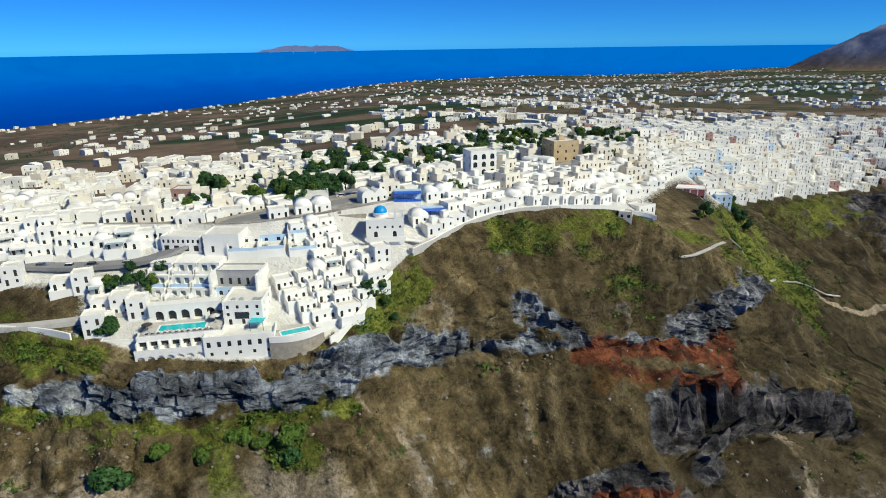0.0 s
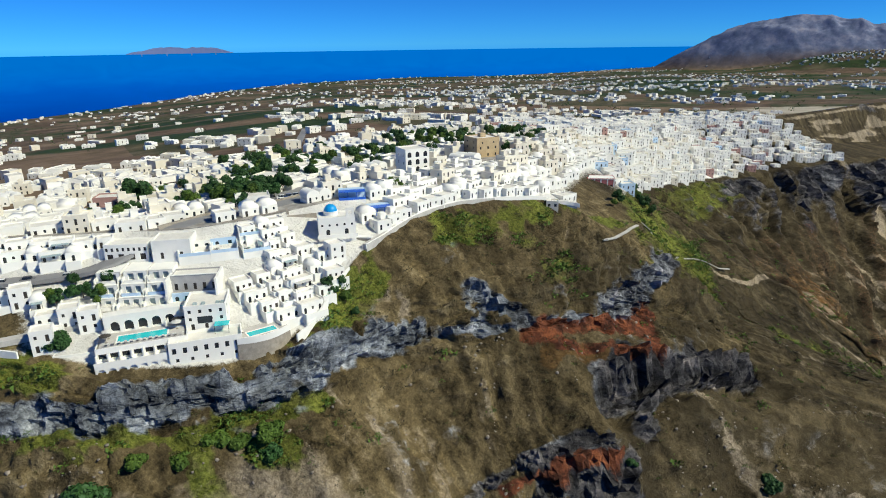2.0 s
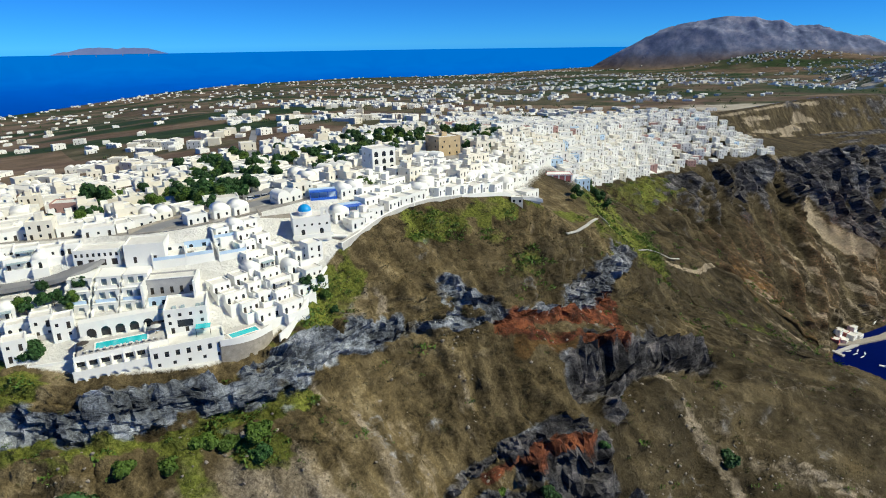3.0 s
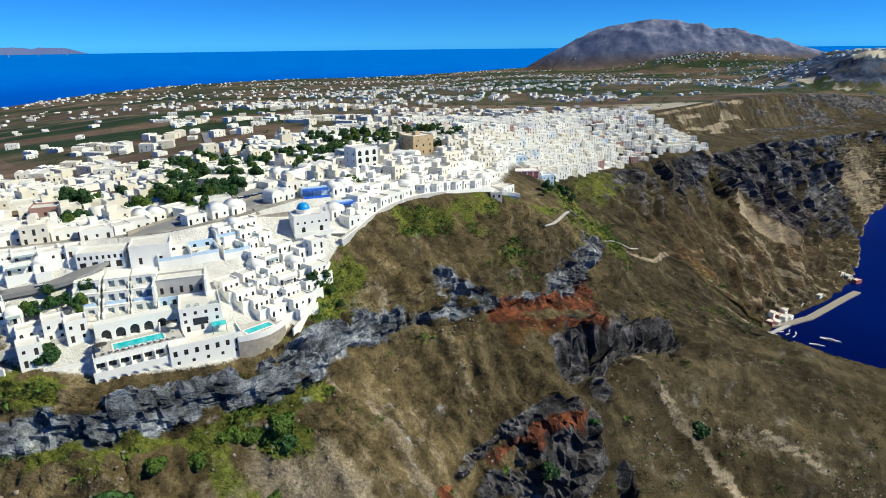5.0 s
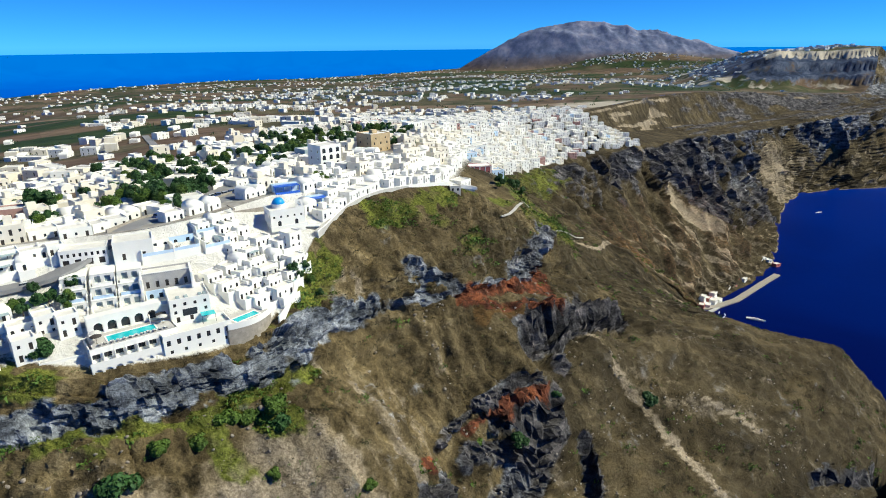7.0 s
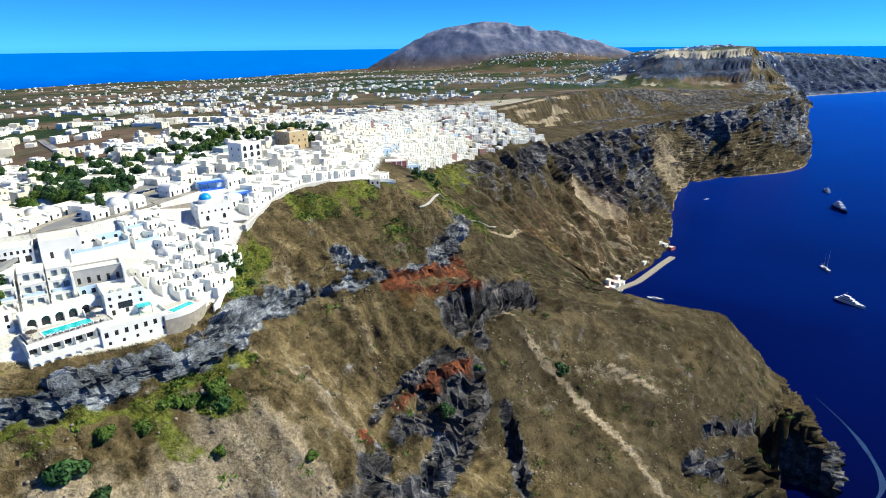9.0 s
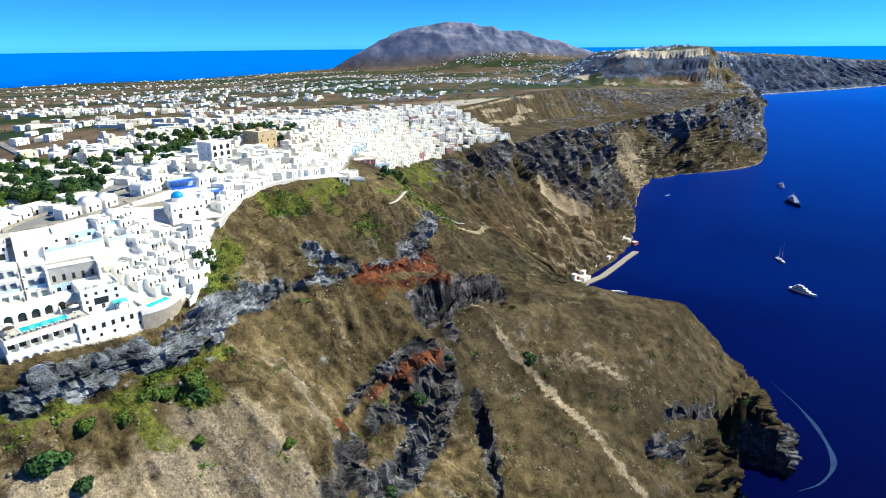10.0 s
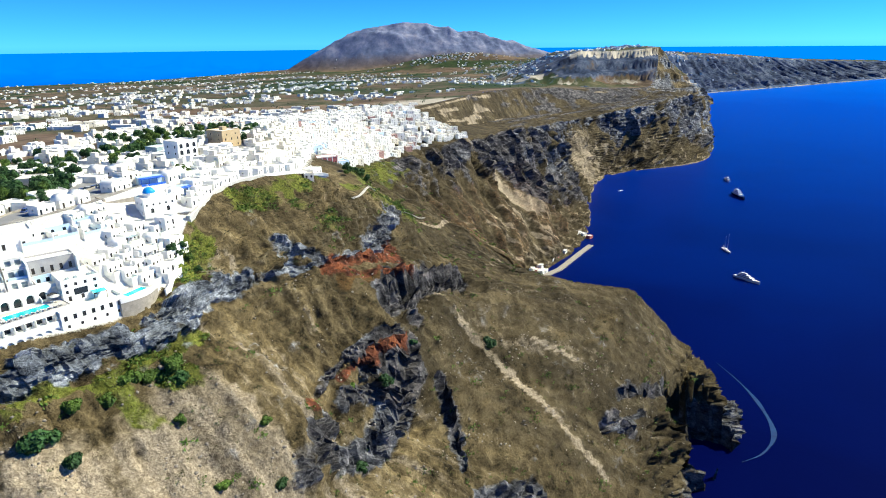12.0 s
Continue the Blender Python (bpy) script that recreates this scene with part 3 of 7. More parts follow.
def chips(wide, high, seed):
    """Rock broken into blocks: one step for each cell of a warped grid, from -1 to 1."""
    wx, wz = fbm(X / 11, Y / 11, Z / 11, 3, 0.5, seed), fbm(X / 9, Y / 9, Z / 9, 3, 0.5, seed + 7)
    i = np.floor(UU / wide + 0.9 * wx).astype(np.int64)
    k = np.floor(Z / high + 0.8 * wz + 0.37 * i).astype(np.int64)
    return lattice(i, k, 0 * i + 3, seed) * 2 - 1


top_cliff, talus = band(VV, 1.0, 3.2, 0.5), band(VV, 3.2, 7.9, 0.8)
buttress = fbm(UU / 34, VV * 0.35, 0 * UU, 5, 0.6, 131, True) - 0.3
# how far down the bare rock reaches along the far wall; below it lies smooth talus
rock_reach = np.interp(SS, [9, 9.6, 11, 11.95, 12.15, 12.55, 12.72, 13.08, 13.25, 13.6, 14.0, 14.3, 14.6], [1.8, 2.0, 2.5, 2.3, 5.0, 6.4, 1.75, 1.8, 4.2, 3.0, 4.6, 6.8, 6.8])
slant = fbm(UU / 46 + VV * 0.9, VV * 0.22, 0 * UU, 5, 0.55, 151, True)
far_rock = np.clip((rock_reach - VV + 1.5 * (slant - 0.2) + 0.9 * buttress) * 1.1, 0, 1) * band(VV, 1.0, 7.4, 0.2)
far_push = (far_rock * np.clip((7.1 - VV) / 1.2, 0, 1) * (11 * buttress + 4 * fbm(UU / 14, VV * 0.3, 0 * UU, 3, 0.5, 137, True) + 1.3 * chips(17, 14, 141))
            + (1 - far_rock) * np.clip((VV - 1) / 0.6, 0, 1) * np.clip((7.6 - VV) / 1.5, 0, 1) * (9 * (slant - 0.3) + 5 * (gully_far - 0.35)))
rough_rock = 2.2 * chips(9.5, 5.0, 199) + 1.3 * chips(5.5, 3.4, 201) + 1.0 * chips(2.6, 1.9, 207) + 2.4 * cracks + 1.2 * blocks
outcrop = np.clip((fbm(X / 19, Y / 19, Z / 12, 4, 0.55, 77) - 0.16) * 5, 0, 1) * band(VV, 1.15, 6.8, 0.3) * near_part
hollow = 5 * np.minimum(0, fbm(X / 16, Y / 16, Z / 9, 4, 0.55, 27)) * band(VV, 1.2, 2.2, 0.3)
push = (w_cliff * near_part * rough_rock + w_cliff2 * rough_rock * 0.8 + outcrop * (0.8 + 0.7 * chips(3.4, 2.2, 213)) * 1.1 
        + cape_cliff * (2.5 * rough_rock)
        + (1 - town_bench) * (1 - w_cliff) * near_part * (3.6 * lumps + (1.9 * gully + 0.9 * rills) * band(VV, 3, 7, 0.5) + 1.9 * blocks + hollow)
        + far_cliff * np.minimum(far_scale, 2.2) * far_push)
layers = Z / 5.2 + 1.6 * fbm(X / 28, Y / 28, Z / 28, 4, 0.55, 601)
layers = (layers - np.floor(layers)) - 0.5
push += (1 - town_bench) * near_part * band(VV, 1.15, 3.3, 0.3) * (1 - w_cliff) * layers * np.clip(1.2 + 3.5 * lumps, 0, 2.6)
fold_in = np.exp(-((SS - 9.05 - 0.05 * (VV - 2)) / 0.22) ** 2) * band(VV, 1.3, 5.5, 0.8)
fold_out = np.exp(-((SS - 9.75 - 0.03 * (VV - 2)) / 0.16) ** 2) * band(VV, 1.6, 5.5, 0.8)
push += 9 * fold_out - 13 * fold_in
push = np.where(VV > 7.9, 0, push)
P = P + nor * push[..., None]
P[..., 2] += town_bench * 0.5 * lumps
step_rock = np.zeros(P.shape[:2])


def ledge(pts, drop, fade, rocky=7.0):
    """A step in the slope along a line in plan: the ground on its right side breaks off and eases back."""
    global step_rock
    px, py = P[..., 0] + 1.5 * grain_l, P[..., 1] + 1.5 * grain_m
    best, side = np.full(px.shape, 1e9), np.zeros(px.shape)
    ends = np.ones(px.shape)
    for n, ((ax, ay), (bx, by)) in enumerate(zip(pts[:-1], pts[1:])):
        run = math.hypot(bx - ax, by - ay)
        t = ((px - ax) * (bx - ax) + (py - ay) * (by - ay)) / run ** 2
        d = np.hypot(px - ax - np.clip(t, 0, 1) * (bx - ax), py - ay - np.clip(t, 0, 1) * (by - ay))
        s = ((px - ax) * (by - ay) - (py - ay) * (bx - ax)) / run
        closer = d < best
        side, best = np.where(closer, s, side), np.minimum(d, best)
        ends = np.where(closer, np.clip(1.15 - np.maximum(-t, t - 1) * run / 6, 0, 1) if len(pts) == 2 else np.clip(1.5 - np.maximum(best - np.abs(s), 0) / 4, 0, 1), ends)
    down = np.clip(side / 1.3, 0, 1) * np.exp(-np.maximum(side, 0) / fade) * ends
    P[..., 2] -= drop * down * (1 + 0.35 * grain_l)
    if rocky:
        step_rock = np.maximum(step_rock, np.clip(1.6 - np.abs(side - rocky * 0.35) / (rocky * 0.55), 0, 1) * ends)


grain_l, grain_m = fbm(X / 9, Y / 9, Z / 9, 4, 0.6, 301), fbm(X / 8, Y / 8, Z / 8, 4, 0.6, 311)
ledge([(123, 325), (148, 342), (171, 362)], 7, 16, 2.2)
ledge([(108, 300), (118, 309), (130, 312)], 6, 8, 2.2)
ledge([(-20, 258), (-8, 284), (20, 333)], 10, 16, 8)
ledge([(12, 247), (15, 238), (18, 226)], 6, 7, 5)
ledge([(24, 214), (36, 225), (52, 236)], 5, 9, 6)
ledge([(30, 204), (44, 216), (60, 228)], 4, 9, 6)
ledge([(-38, 176), (-24, 196), (-9, 240)], 5, 20, 7)
spots = np.random.default_rng(17)
for _ in range(34):
    i, j = spots.integers(150, 290), np.searchsorted(U, spots.uniform(KNOTS[4], KNOTS[8]))
    a = P[i, j, :2]
    b = P[i + spots.integers(-3, 4), min(j + spots.integers(6, 15), P.shape[1] - 1), :2]
    if 4 < math.hypot(*(b - a)) < 40:
        ledge([tuple(a), tuple(b)], spots.uniform(1.5, 3.8), 6, 0.0)
broken_face = 2.6 * chips(5, 3.2, 341) + 1.4 * chips(2.4, 1.8, 347) + 1.5 * blocks
P += nor * (step_rock * broken_face)[..., None]
# a bay with a cave bitten into the cape, steep all round
tb = np.clip(((P[..., 0] - 192) * 26 + (P[..., 1] - 350) * 26) / (26 ** 2 + 26 ** 2), 0, 1)
to_bay = np.hypot(P[..., 0] - 192 - tb * 26, P[..., 1] - 350 - tb * 26) - 15 + 3 * grain_l + 2.0 * chips(7, 9, 331)
wall_z = -7 + np.maximum(to_bay, 0) * 8
bitten = wall_z < P[..., 2]
step_rock = np.maximum(step_rock, np.clip((P[..., 2] - wall_z) / 4 + 0.5, 0, 1) * (to_bay < 5))
P[..., 2] = np.minimum(P[..., 2], wall_z)
inward = np.clip(((P[..., 0] - 192) * -0.77 + (P[..., 1] - 350) * 0.64 - 4) / 8, 0, 1) * (to_bay < 14) * np.clip((52 - P[..., 2]) / 8, 0, 1) * np.clip((P[..., 2] + 8) / 6, 0, 1)
P[..., 0] -= 5 * inward
P[..., 1] += 11 * inward

# what covers the ground
grain = fbm(X / 14, Y / 14, Z / 14, 5, 0.6, 51)
streaks = fbm(UU / 6, VV * 0.8, 0 * UU, 4, 0.6, 57)
cov_rock = np.clip(w_cliff * np.clip(0.85 + 0.6 * grain, 0, 1) + w_cliff2 * np.clip(0.8 + 0.8 * grain, 0.05, 1) + 0.8 * step_rock + cape_cliff * np.clip((VV - 7.1) * 2, 0, 1) * (0.6 + 0.5 * grain) + outcrop * 0.36
                   + far_cliff * far_rock * np.clip(0.55 + 1.2 * slant + 0.5 * grain, 0.05, 1) * np.clip((SS - 9.8) / 0.5, 0, 1) * np.where(SS < 11, np.clip(0.35 + 1.3 * grain, 0, 1), 1), 0, 1) * (1 - band(VV, -1, 1.0, 0.1))
cov_green = np.clip(s_green * near_slope * (0.72 + 0.5 * grain)
                    + band(VV, 1.0, 2.0, 0.4) * np.clip((9.8 - SS) / 0.5, 0, 1) * (0.20 + 0.75 * grain)
                    + band(VV, 3.2, 7, 0.5) * 0.28 * (0.4 + grain)
                    # gully scrub, partly put in to stand for the gully's shade
                    + fold_in * (0.55 + 0.6 * grain) + np.exp(-((SS - 9.0) / 0.5) ** 2) * band(VV, 0.8, 2.2, 0.4) * 0.6 + np.exp(-((SS - 10.6) / 0.8) ** 2) * band(VV, 1.0, 1.7, 0.3) * 0.6, 0, 1)
cov_red = np.clip(s_red * near_slope * (0.8 + 0.6 * grain)
                  + np.clip((SS - 9.6) / 0.4, 0, 1) * np.clip((12.6 - SS) / 0.4, 0, 1) * band(VV, 2.0, 6.0, 0.8) * np.clip(0.08 + 0.8 * slant, 0, 0.36), 0, 1)
cov_pale = np.clip(band(VV, 3.15, 7, 0.4) * (0.12 + 0.46 * np.clip((4.4 - SS) / 0.8, 0, 1) + 0.20 * np.clip((6.4 - SS) / 1.5, 0, 1) + 0.5 * streaks + 0.2 * grain)
                   
                   + np.exp(-((SS - 11.95) / 0.05) ** 2) * band(VV, 1.0, 4, 0.4) * 0.8
                   + np.exp(-((SS - 12.85) / 0.17) ** 2) * band(VV, 1.7, 7.2, 0.5) * 0.42 + band(VV, 7.2, 7.62, 0.1) * np.clip((SS - 11.8) / 0.2, 0, 1) * (0.6 + 0.8 * grain) + np.exp(-((SS - 13.67) / 0.06) ** 2) * (VV < 0.22) * 1.0 + far_cliff * (1 - far_rock) * 0.25 * (streaks + 0.5)
                   + bench * ((V > 0.06) & (V < 0.34)) * np.clip((12.72 - SS) / 0.15, 0, 1) * np.clip(0.45 + 0.9 * grain + 2.2 * fbm(UU / 90, VV * 26, 0 * UU, 3, 0.5, 441), 0, 1), 0, 1)


def along_line(px, py, pts, width):
    """1 on a broken line in plan, falling to 0 at its width."""
    best = np.full(px.shape, 1e9)
    for (ax, ay), (bx, by) in zip(pts[:-1], pts[1:]):
        t = np.clip(((px - ax) * (bx - ax) + (py - ay) * (by - ay)) / ((bx - ax) ** 2 + (by - ay) ** 2), 0, 1)
        best = np.minimum(best, np.hypot(px - ax - t * (bx - ax), py - ay - t * (by - ay)))
    return np.clip(1.5 - best / width, 0, 1)


cov_pale = np.maximum(cov_pale, s_pale * near_slope * np.clip(0.34 + 0.9 * streaks + 0.5 * grain, 0, 0.8))
cov_pale = np.maximum(cov_pale, s_track * near_slope * (0.7 + 0.3 * streaks))
cov_pale = np.maximum(cov_pale, along_line(X, Y, [(-20, 392), (-2, 415), (12, 440), (18, 470)], 1.5))
cov_town = np.clip(band(VV, -1, np.where((SS > 2.4) & (SS < 4.2), 0.92, 0.97), 0.06) * np.clip((11.3 - SS) / 0.3, 0, 1) * 0.9 * (1 - np.clip(1 - np.abs(SS - 8.3) / 1.1, 0, 1) ** 0.5 * band(VV, 0.5, 1.2, 0.2)), 0, 1)
garden = np.clip((2.55 - SS) / 0.3, 0, 1) * band(VV, 0.62, 0.98, 0.15)
cov_town, cov_green = cov_town * (1 - 0.95 * garden), np.clip(cov_green + garden * (0.35 + 0.7 * grain), 0, 1)
cov_ochre = np.clip(np.exp(-((SS - 10.3) / 0.7) ** 2) * band(VV, 3, 7.5, 0.5) * (0.75 + 0.4 * grain)
                    + s_ochre * near_slope, 0, 1)
# dark cinder soil; from station 8.2 on it also paints the gully's shade
cov_cinder = np.clip(0.95 * w_cliff2 + np.clip((SS - 6.2) / 0.8, 0, 1) * band(VV, 4, 8, 0.6) * (0.66 + 0.35 * lumps) + np.clip((SS - 5.6) / 1.4, 0, 1) * (0.45 + 0.7 * lumps) * band(VV, 1.0, 4.5, 0.8) + np.clip((SS - 8.2) / 0.8, 0, 1) * np.clip((14.6 - SS) / 0.5, 0, 1) * np.where(far_rock > 0.4, np.interp(SS, [12.2, 12.6], [0.7, 0.25]), 0.75 + 0.35 * grain) + bench * (0.75 + 0.5 * lumps) + 0.8 * step_rock, 0, 1)
rough_top = np.clip((SS - 13.2) / 0.3, 0, 1) * np.clip(VV * 4, 0, 1) * np.clip((1.1 - VV) * 8, 0, 1)
cov_rock = np.clip(cov_rock + rough_top * (0.35 + 1.1 * fbm(X / 90, Y / 90, Z / 40, 4, 0.55, 401)), 0, 1)
tiers = fbm(UU / 130, VV * 11, 0 * UU, 3, 0.55, 431)
cov_rock = np.clip(cov_rock + bench * np.clip((SS - 12.2) / 0.3, 0, 1) * np.clip(3.2 * tiers - 0.3, 0, 0.9), 0, 1)
P[..., 2] += bench * np.clip((SS - 12.2) / 0.3, 0, 1) * (VV > 0.03) * 7 * np.floor(3 * tiers) / 3
cov_rock = np.clip(cov_rock + bench * (VV < 0.36) * np.clip((SS - 12.65) / 0.1, 0, 1) * (0.3 + 1.2 * fbm(X / 40, Y / 40, Z / 20, 4, 0.6, 421)), 0, 1)
P[..., 2] += rough_top * 9 * fbm(X / 120, Y / 120, 0 * X, 4, 0.55, 411, True)
cut = int(np.searchsorted(st[0], 15.1))
near_cols, far_cols = np.s_[:, :cut + 1], np.s_[:, cut:]
HILL = sheet("hillside", nearer(P[near_cols]), M_HILL, {"cover": [c[near_cols] for c in (cov_rock, cov_green, cov_red, np.clip(0.5 + 0.75 * trickle, 0, 1))], "cover_more": [c[near_cols] for c in (cov_pale, cov_town, cov_ochre, cov_cinder)]},
             "brown volcanic caldera slope with grey lava cliff bands and dry scrub", smooth=(cov_rock < 0.5)[near_cols])
# the far cliffs take the rock colours that have haze put in
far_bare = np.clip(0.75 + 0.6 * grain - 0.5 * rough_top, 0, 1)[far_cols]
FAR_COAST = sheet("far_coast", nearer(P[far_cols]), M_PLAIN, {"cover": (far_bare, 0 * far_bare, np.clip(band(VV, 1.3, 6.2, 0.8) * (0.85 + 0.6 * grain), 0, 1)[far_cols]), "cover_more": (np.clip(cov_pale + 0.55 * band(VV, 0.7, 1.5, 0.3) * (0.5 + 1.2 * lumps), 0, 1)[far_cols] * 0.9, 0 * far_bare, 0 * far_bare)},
                  "sheer caldera cliffs of the far coast in haze blue-grey")

# The plain behind the crest, down to the eastern shore.
EAST = [(-2700, -900), (-2760, 100), (-2780, 500), (-2790, 800), (-2830, 1150), (-2900, 1550), (-3060, 2150), (-3240, 2600), (-3400, 3050), (-3480, 3500),
        (-3500, 3900), (-3120, 4900), (-2500, 5350), (-1880, 6650), (-1640, 7400), (-900, 8600), (1500, 9300), (2900, 8800), (3900, 8300), (5400, 7600)]
t_cols = np.interp(np.linspace(0, 1, 720), [0, 0.45, 1], [0, KNOTS[12], KNOTS[-1]])
crest = spline(CREST, KNOTS, t_cols)
east = spline([(x, y, 0) for x, y in EAST], KNOTS, t_cols)
f = (np.linspace(0, 1, 230) ** 1.9)[:, None]
L = crest[None] * (1 - f[..., None]) + east[None] * f[..., None]
f_full = np.broadcast_to(f, L.shape[:2])
LX, LY = L[..., 0], L[..., 1]
fall = (1 - f_full) ** 1.38
L[..., 2] = crest[None, :, 2] * fall + 14 * np.clip(f_full * 6, 0, 1) * (1 - np.clip((f_full - 0.985) / 0.015, 0, 1)) - 4 * (f_full > 0.999)
dist = np.hypot(LX - crest[None, :, 0], LY - crest[None, :, 1])
L[..., 2] += fbm(LX / 420, LY / 420, 0 * LX, 5, 0.5, 61) * np.clip(dist / 500, 0, 1) * 13 * (1 - f_full)
# the mountain on the skyline and the village hill before it
mx = np.where(LX < -110, (LX + 110) / 1350, (LX + 110) / 2100)
my = (LY - 7450) / 1500
mr = np.hypot(mx, my)
ribs = fbm(LX / 260, LY / 800, 0 * LX, 5, 0.55, 71, True)
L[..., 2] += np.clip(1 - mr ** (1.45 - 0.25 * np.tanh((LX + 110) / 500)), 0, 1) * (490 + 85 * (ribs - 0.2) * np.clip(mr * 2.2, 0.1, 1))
hr = np.hypot((LX - 380) / 900, (LY - 5600) / 900)
L[..., 2] += np.exp(-(hr * 1.5) ** 2) * 125
head = headland(LX, LY)
L[..., 2] += 112 * head
VINES = [(-560, 580), (-730, 790), (-960, 890), (-1300, 1000)]
lm = fbm(LX / 260, LY / 260, 0 * LX, 5, 0.6, 81)
vineyard = sum(np.exp(-((((LX - a) * 0.8 + (LY - b) * 0.6) / 260) ** 2 + ((-(LX - a) * 0.6 + (LY - b) * 0.8) / 90) ** 2) ** 2) for a, b in VINES)
east_green = np.clip((LY - 900) / 700, 0, 1) * np.clip((mr - 0.9) * 5, 0, 1) * (0.46 + 0.5 * lm)
l_green = np.clip(vineyard + east_green + 0.25 * lm, 0, 1) * (f_full > 0.01)
l_st = np.interp(t_cols, KNOTS, np.arange(len(KNOTS)))[None, :]
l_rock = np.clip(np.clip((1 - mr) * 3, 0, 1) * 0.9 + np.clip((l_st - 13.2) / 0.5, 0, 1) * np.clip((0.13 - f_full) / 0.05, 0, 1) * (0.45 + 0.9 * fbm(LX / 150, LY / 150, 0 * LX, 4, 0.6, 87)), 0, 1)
l_pale = np.clip(np.exp(-(((LX - 40) / 110) ** 2 + ((LY - 1120) / 90) ** 2)) + 0.7 * (head > 0.05) * (head < 0.3) * (0.4 + 1.2 * fbm(LX / 70, LY / 70, 0 * LX, 3, 0.6, 711)) + 0.8 * (head > 0.8) * np.clip(1 - (LY - 2230) / 110, 0, 1), 0, 1)
l_dark = np.clip((head > 0.25) * (head < 0.9) * (0.75 + 0.6 * fbm(LX / 60, LY / 60, 0 * LX, 4, 0.6, 721)), 0, 1)
l_town = np.clip(1 - dist / 130, 0, 1) * np.clip((1100 - LY) / 200, 0, 1)
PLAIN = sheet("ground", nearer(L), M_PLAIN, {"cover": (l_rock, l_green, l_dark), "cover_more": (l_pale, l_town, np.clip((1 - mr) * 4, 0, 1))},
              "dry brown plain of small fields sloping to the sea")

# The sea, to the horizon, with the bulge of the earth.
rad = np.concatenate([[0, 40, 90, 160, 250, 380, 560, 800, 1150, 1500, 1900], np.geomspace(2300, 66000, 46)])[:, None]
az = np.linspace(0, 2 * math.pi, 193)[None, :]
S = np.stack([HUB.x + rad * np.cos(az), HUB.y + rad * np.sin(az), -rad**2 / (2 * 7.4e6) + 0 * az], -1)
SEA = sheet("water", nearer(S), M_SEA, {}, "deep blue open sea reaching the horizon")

# how high the ground lies at a place
from mathutils.bvhtree import BVHTree
TREES = []
for ob in (HILL, FAR_COAST, PLAIN):
    me = ob.data
    co = np.empty(len(me.vertices) * 3, np.float32)
    me.vertices.foreach_get("co", co)
    vi = np.empty(len(me.loops), np.int32)
    me.loops.foreach_get("vertex_index", vi)
    TREES.append(BVHTree.FromPolygons([Vector(c) for c in co.reshape(-1, 3)], vi.reshape(-1, 4).tolist()))


def ground(x, y):
    """Height of the ground and its normal at a plan position in the drawn-in country."""
    best, up = -6.0, Vector((0, 0, 1))
    for tree in TREES:
        hit, n, _, _ = tree.ray_cast(Vector((x, y, 2000)), Vector((0, 0, -1)))
        if hit is not None and hit.z > best:
            best, up = hit.z, (n if n.z > 0 else -n)
    return best, up

# ---- building kit ----
def mesh_of(name, verts, faces, mats, index=None, smooth=False):
    me = bpy.data.meshes.new(name)
    me.from_pydata([tuple(v) for v in verts], [], faces)
    for m in (mats if isinstance(mats, (list, tuple)) else [mats]):
        me.materials.append(m)
    if index:
        me.polygons.foreach_set("material_index", index)
    if smooth:
        me.polygons.foreach_set("use_smooth", [True] * len(me.polygons))
    me.update()
    return me


def part(name, me, parent, m=None, label=""):
    ob = new(name, me)
    ob.parent = parent
    if m is not None:
        ob.matrix_basis = m
    if label:
        ob["label"] = label
    return ob


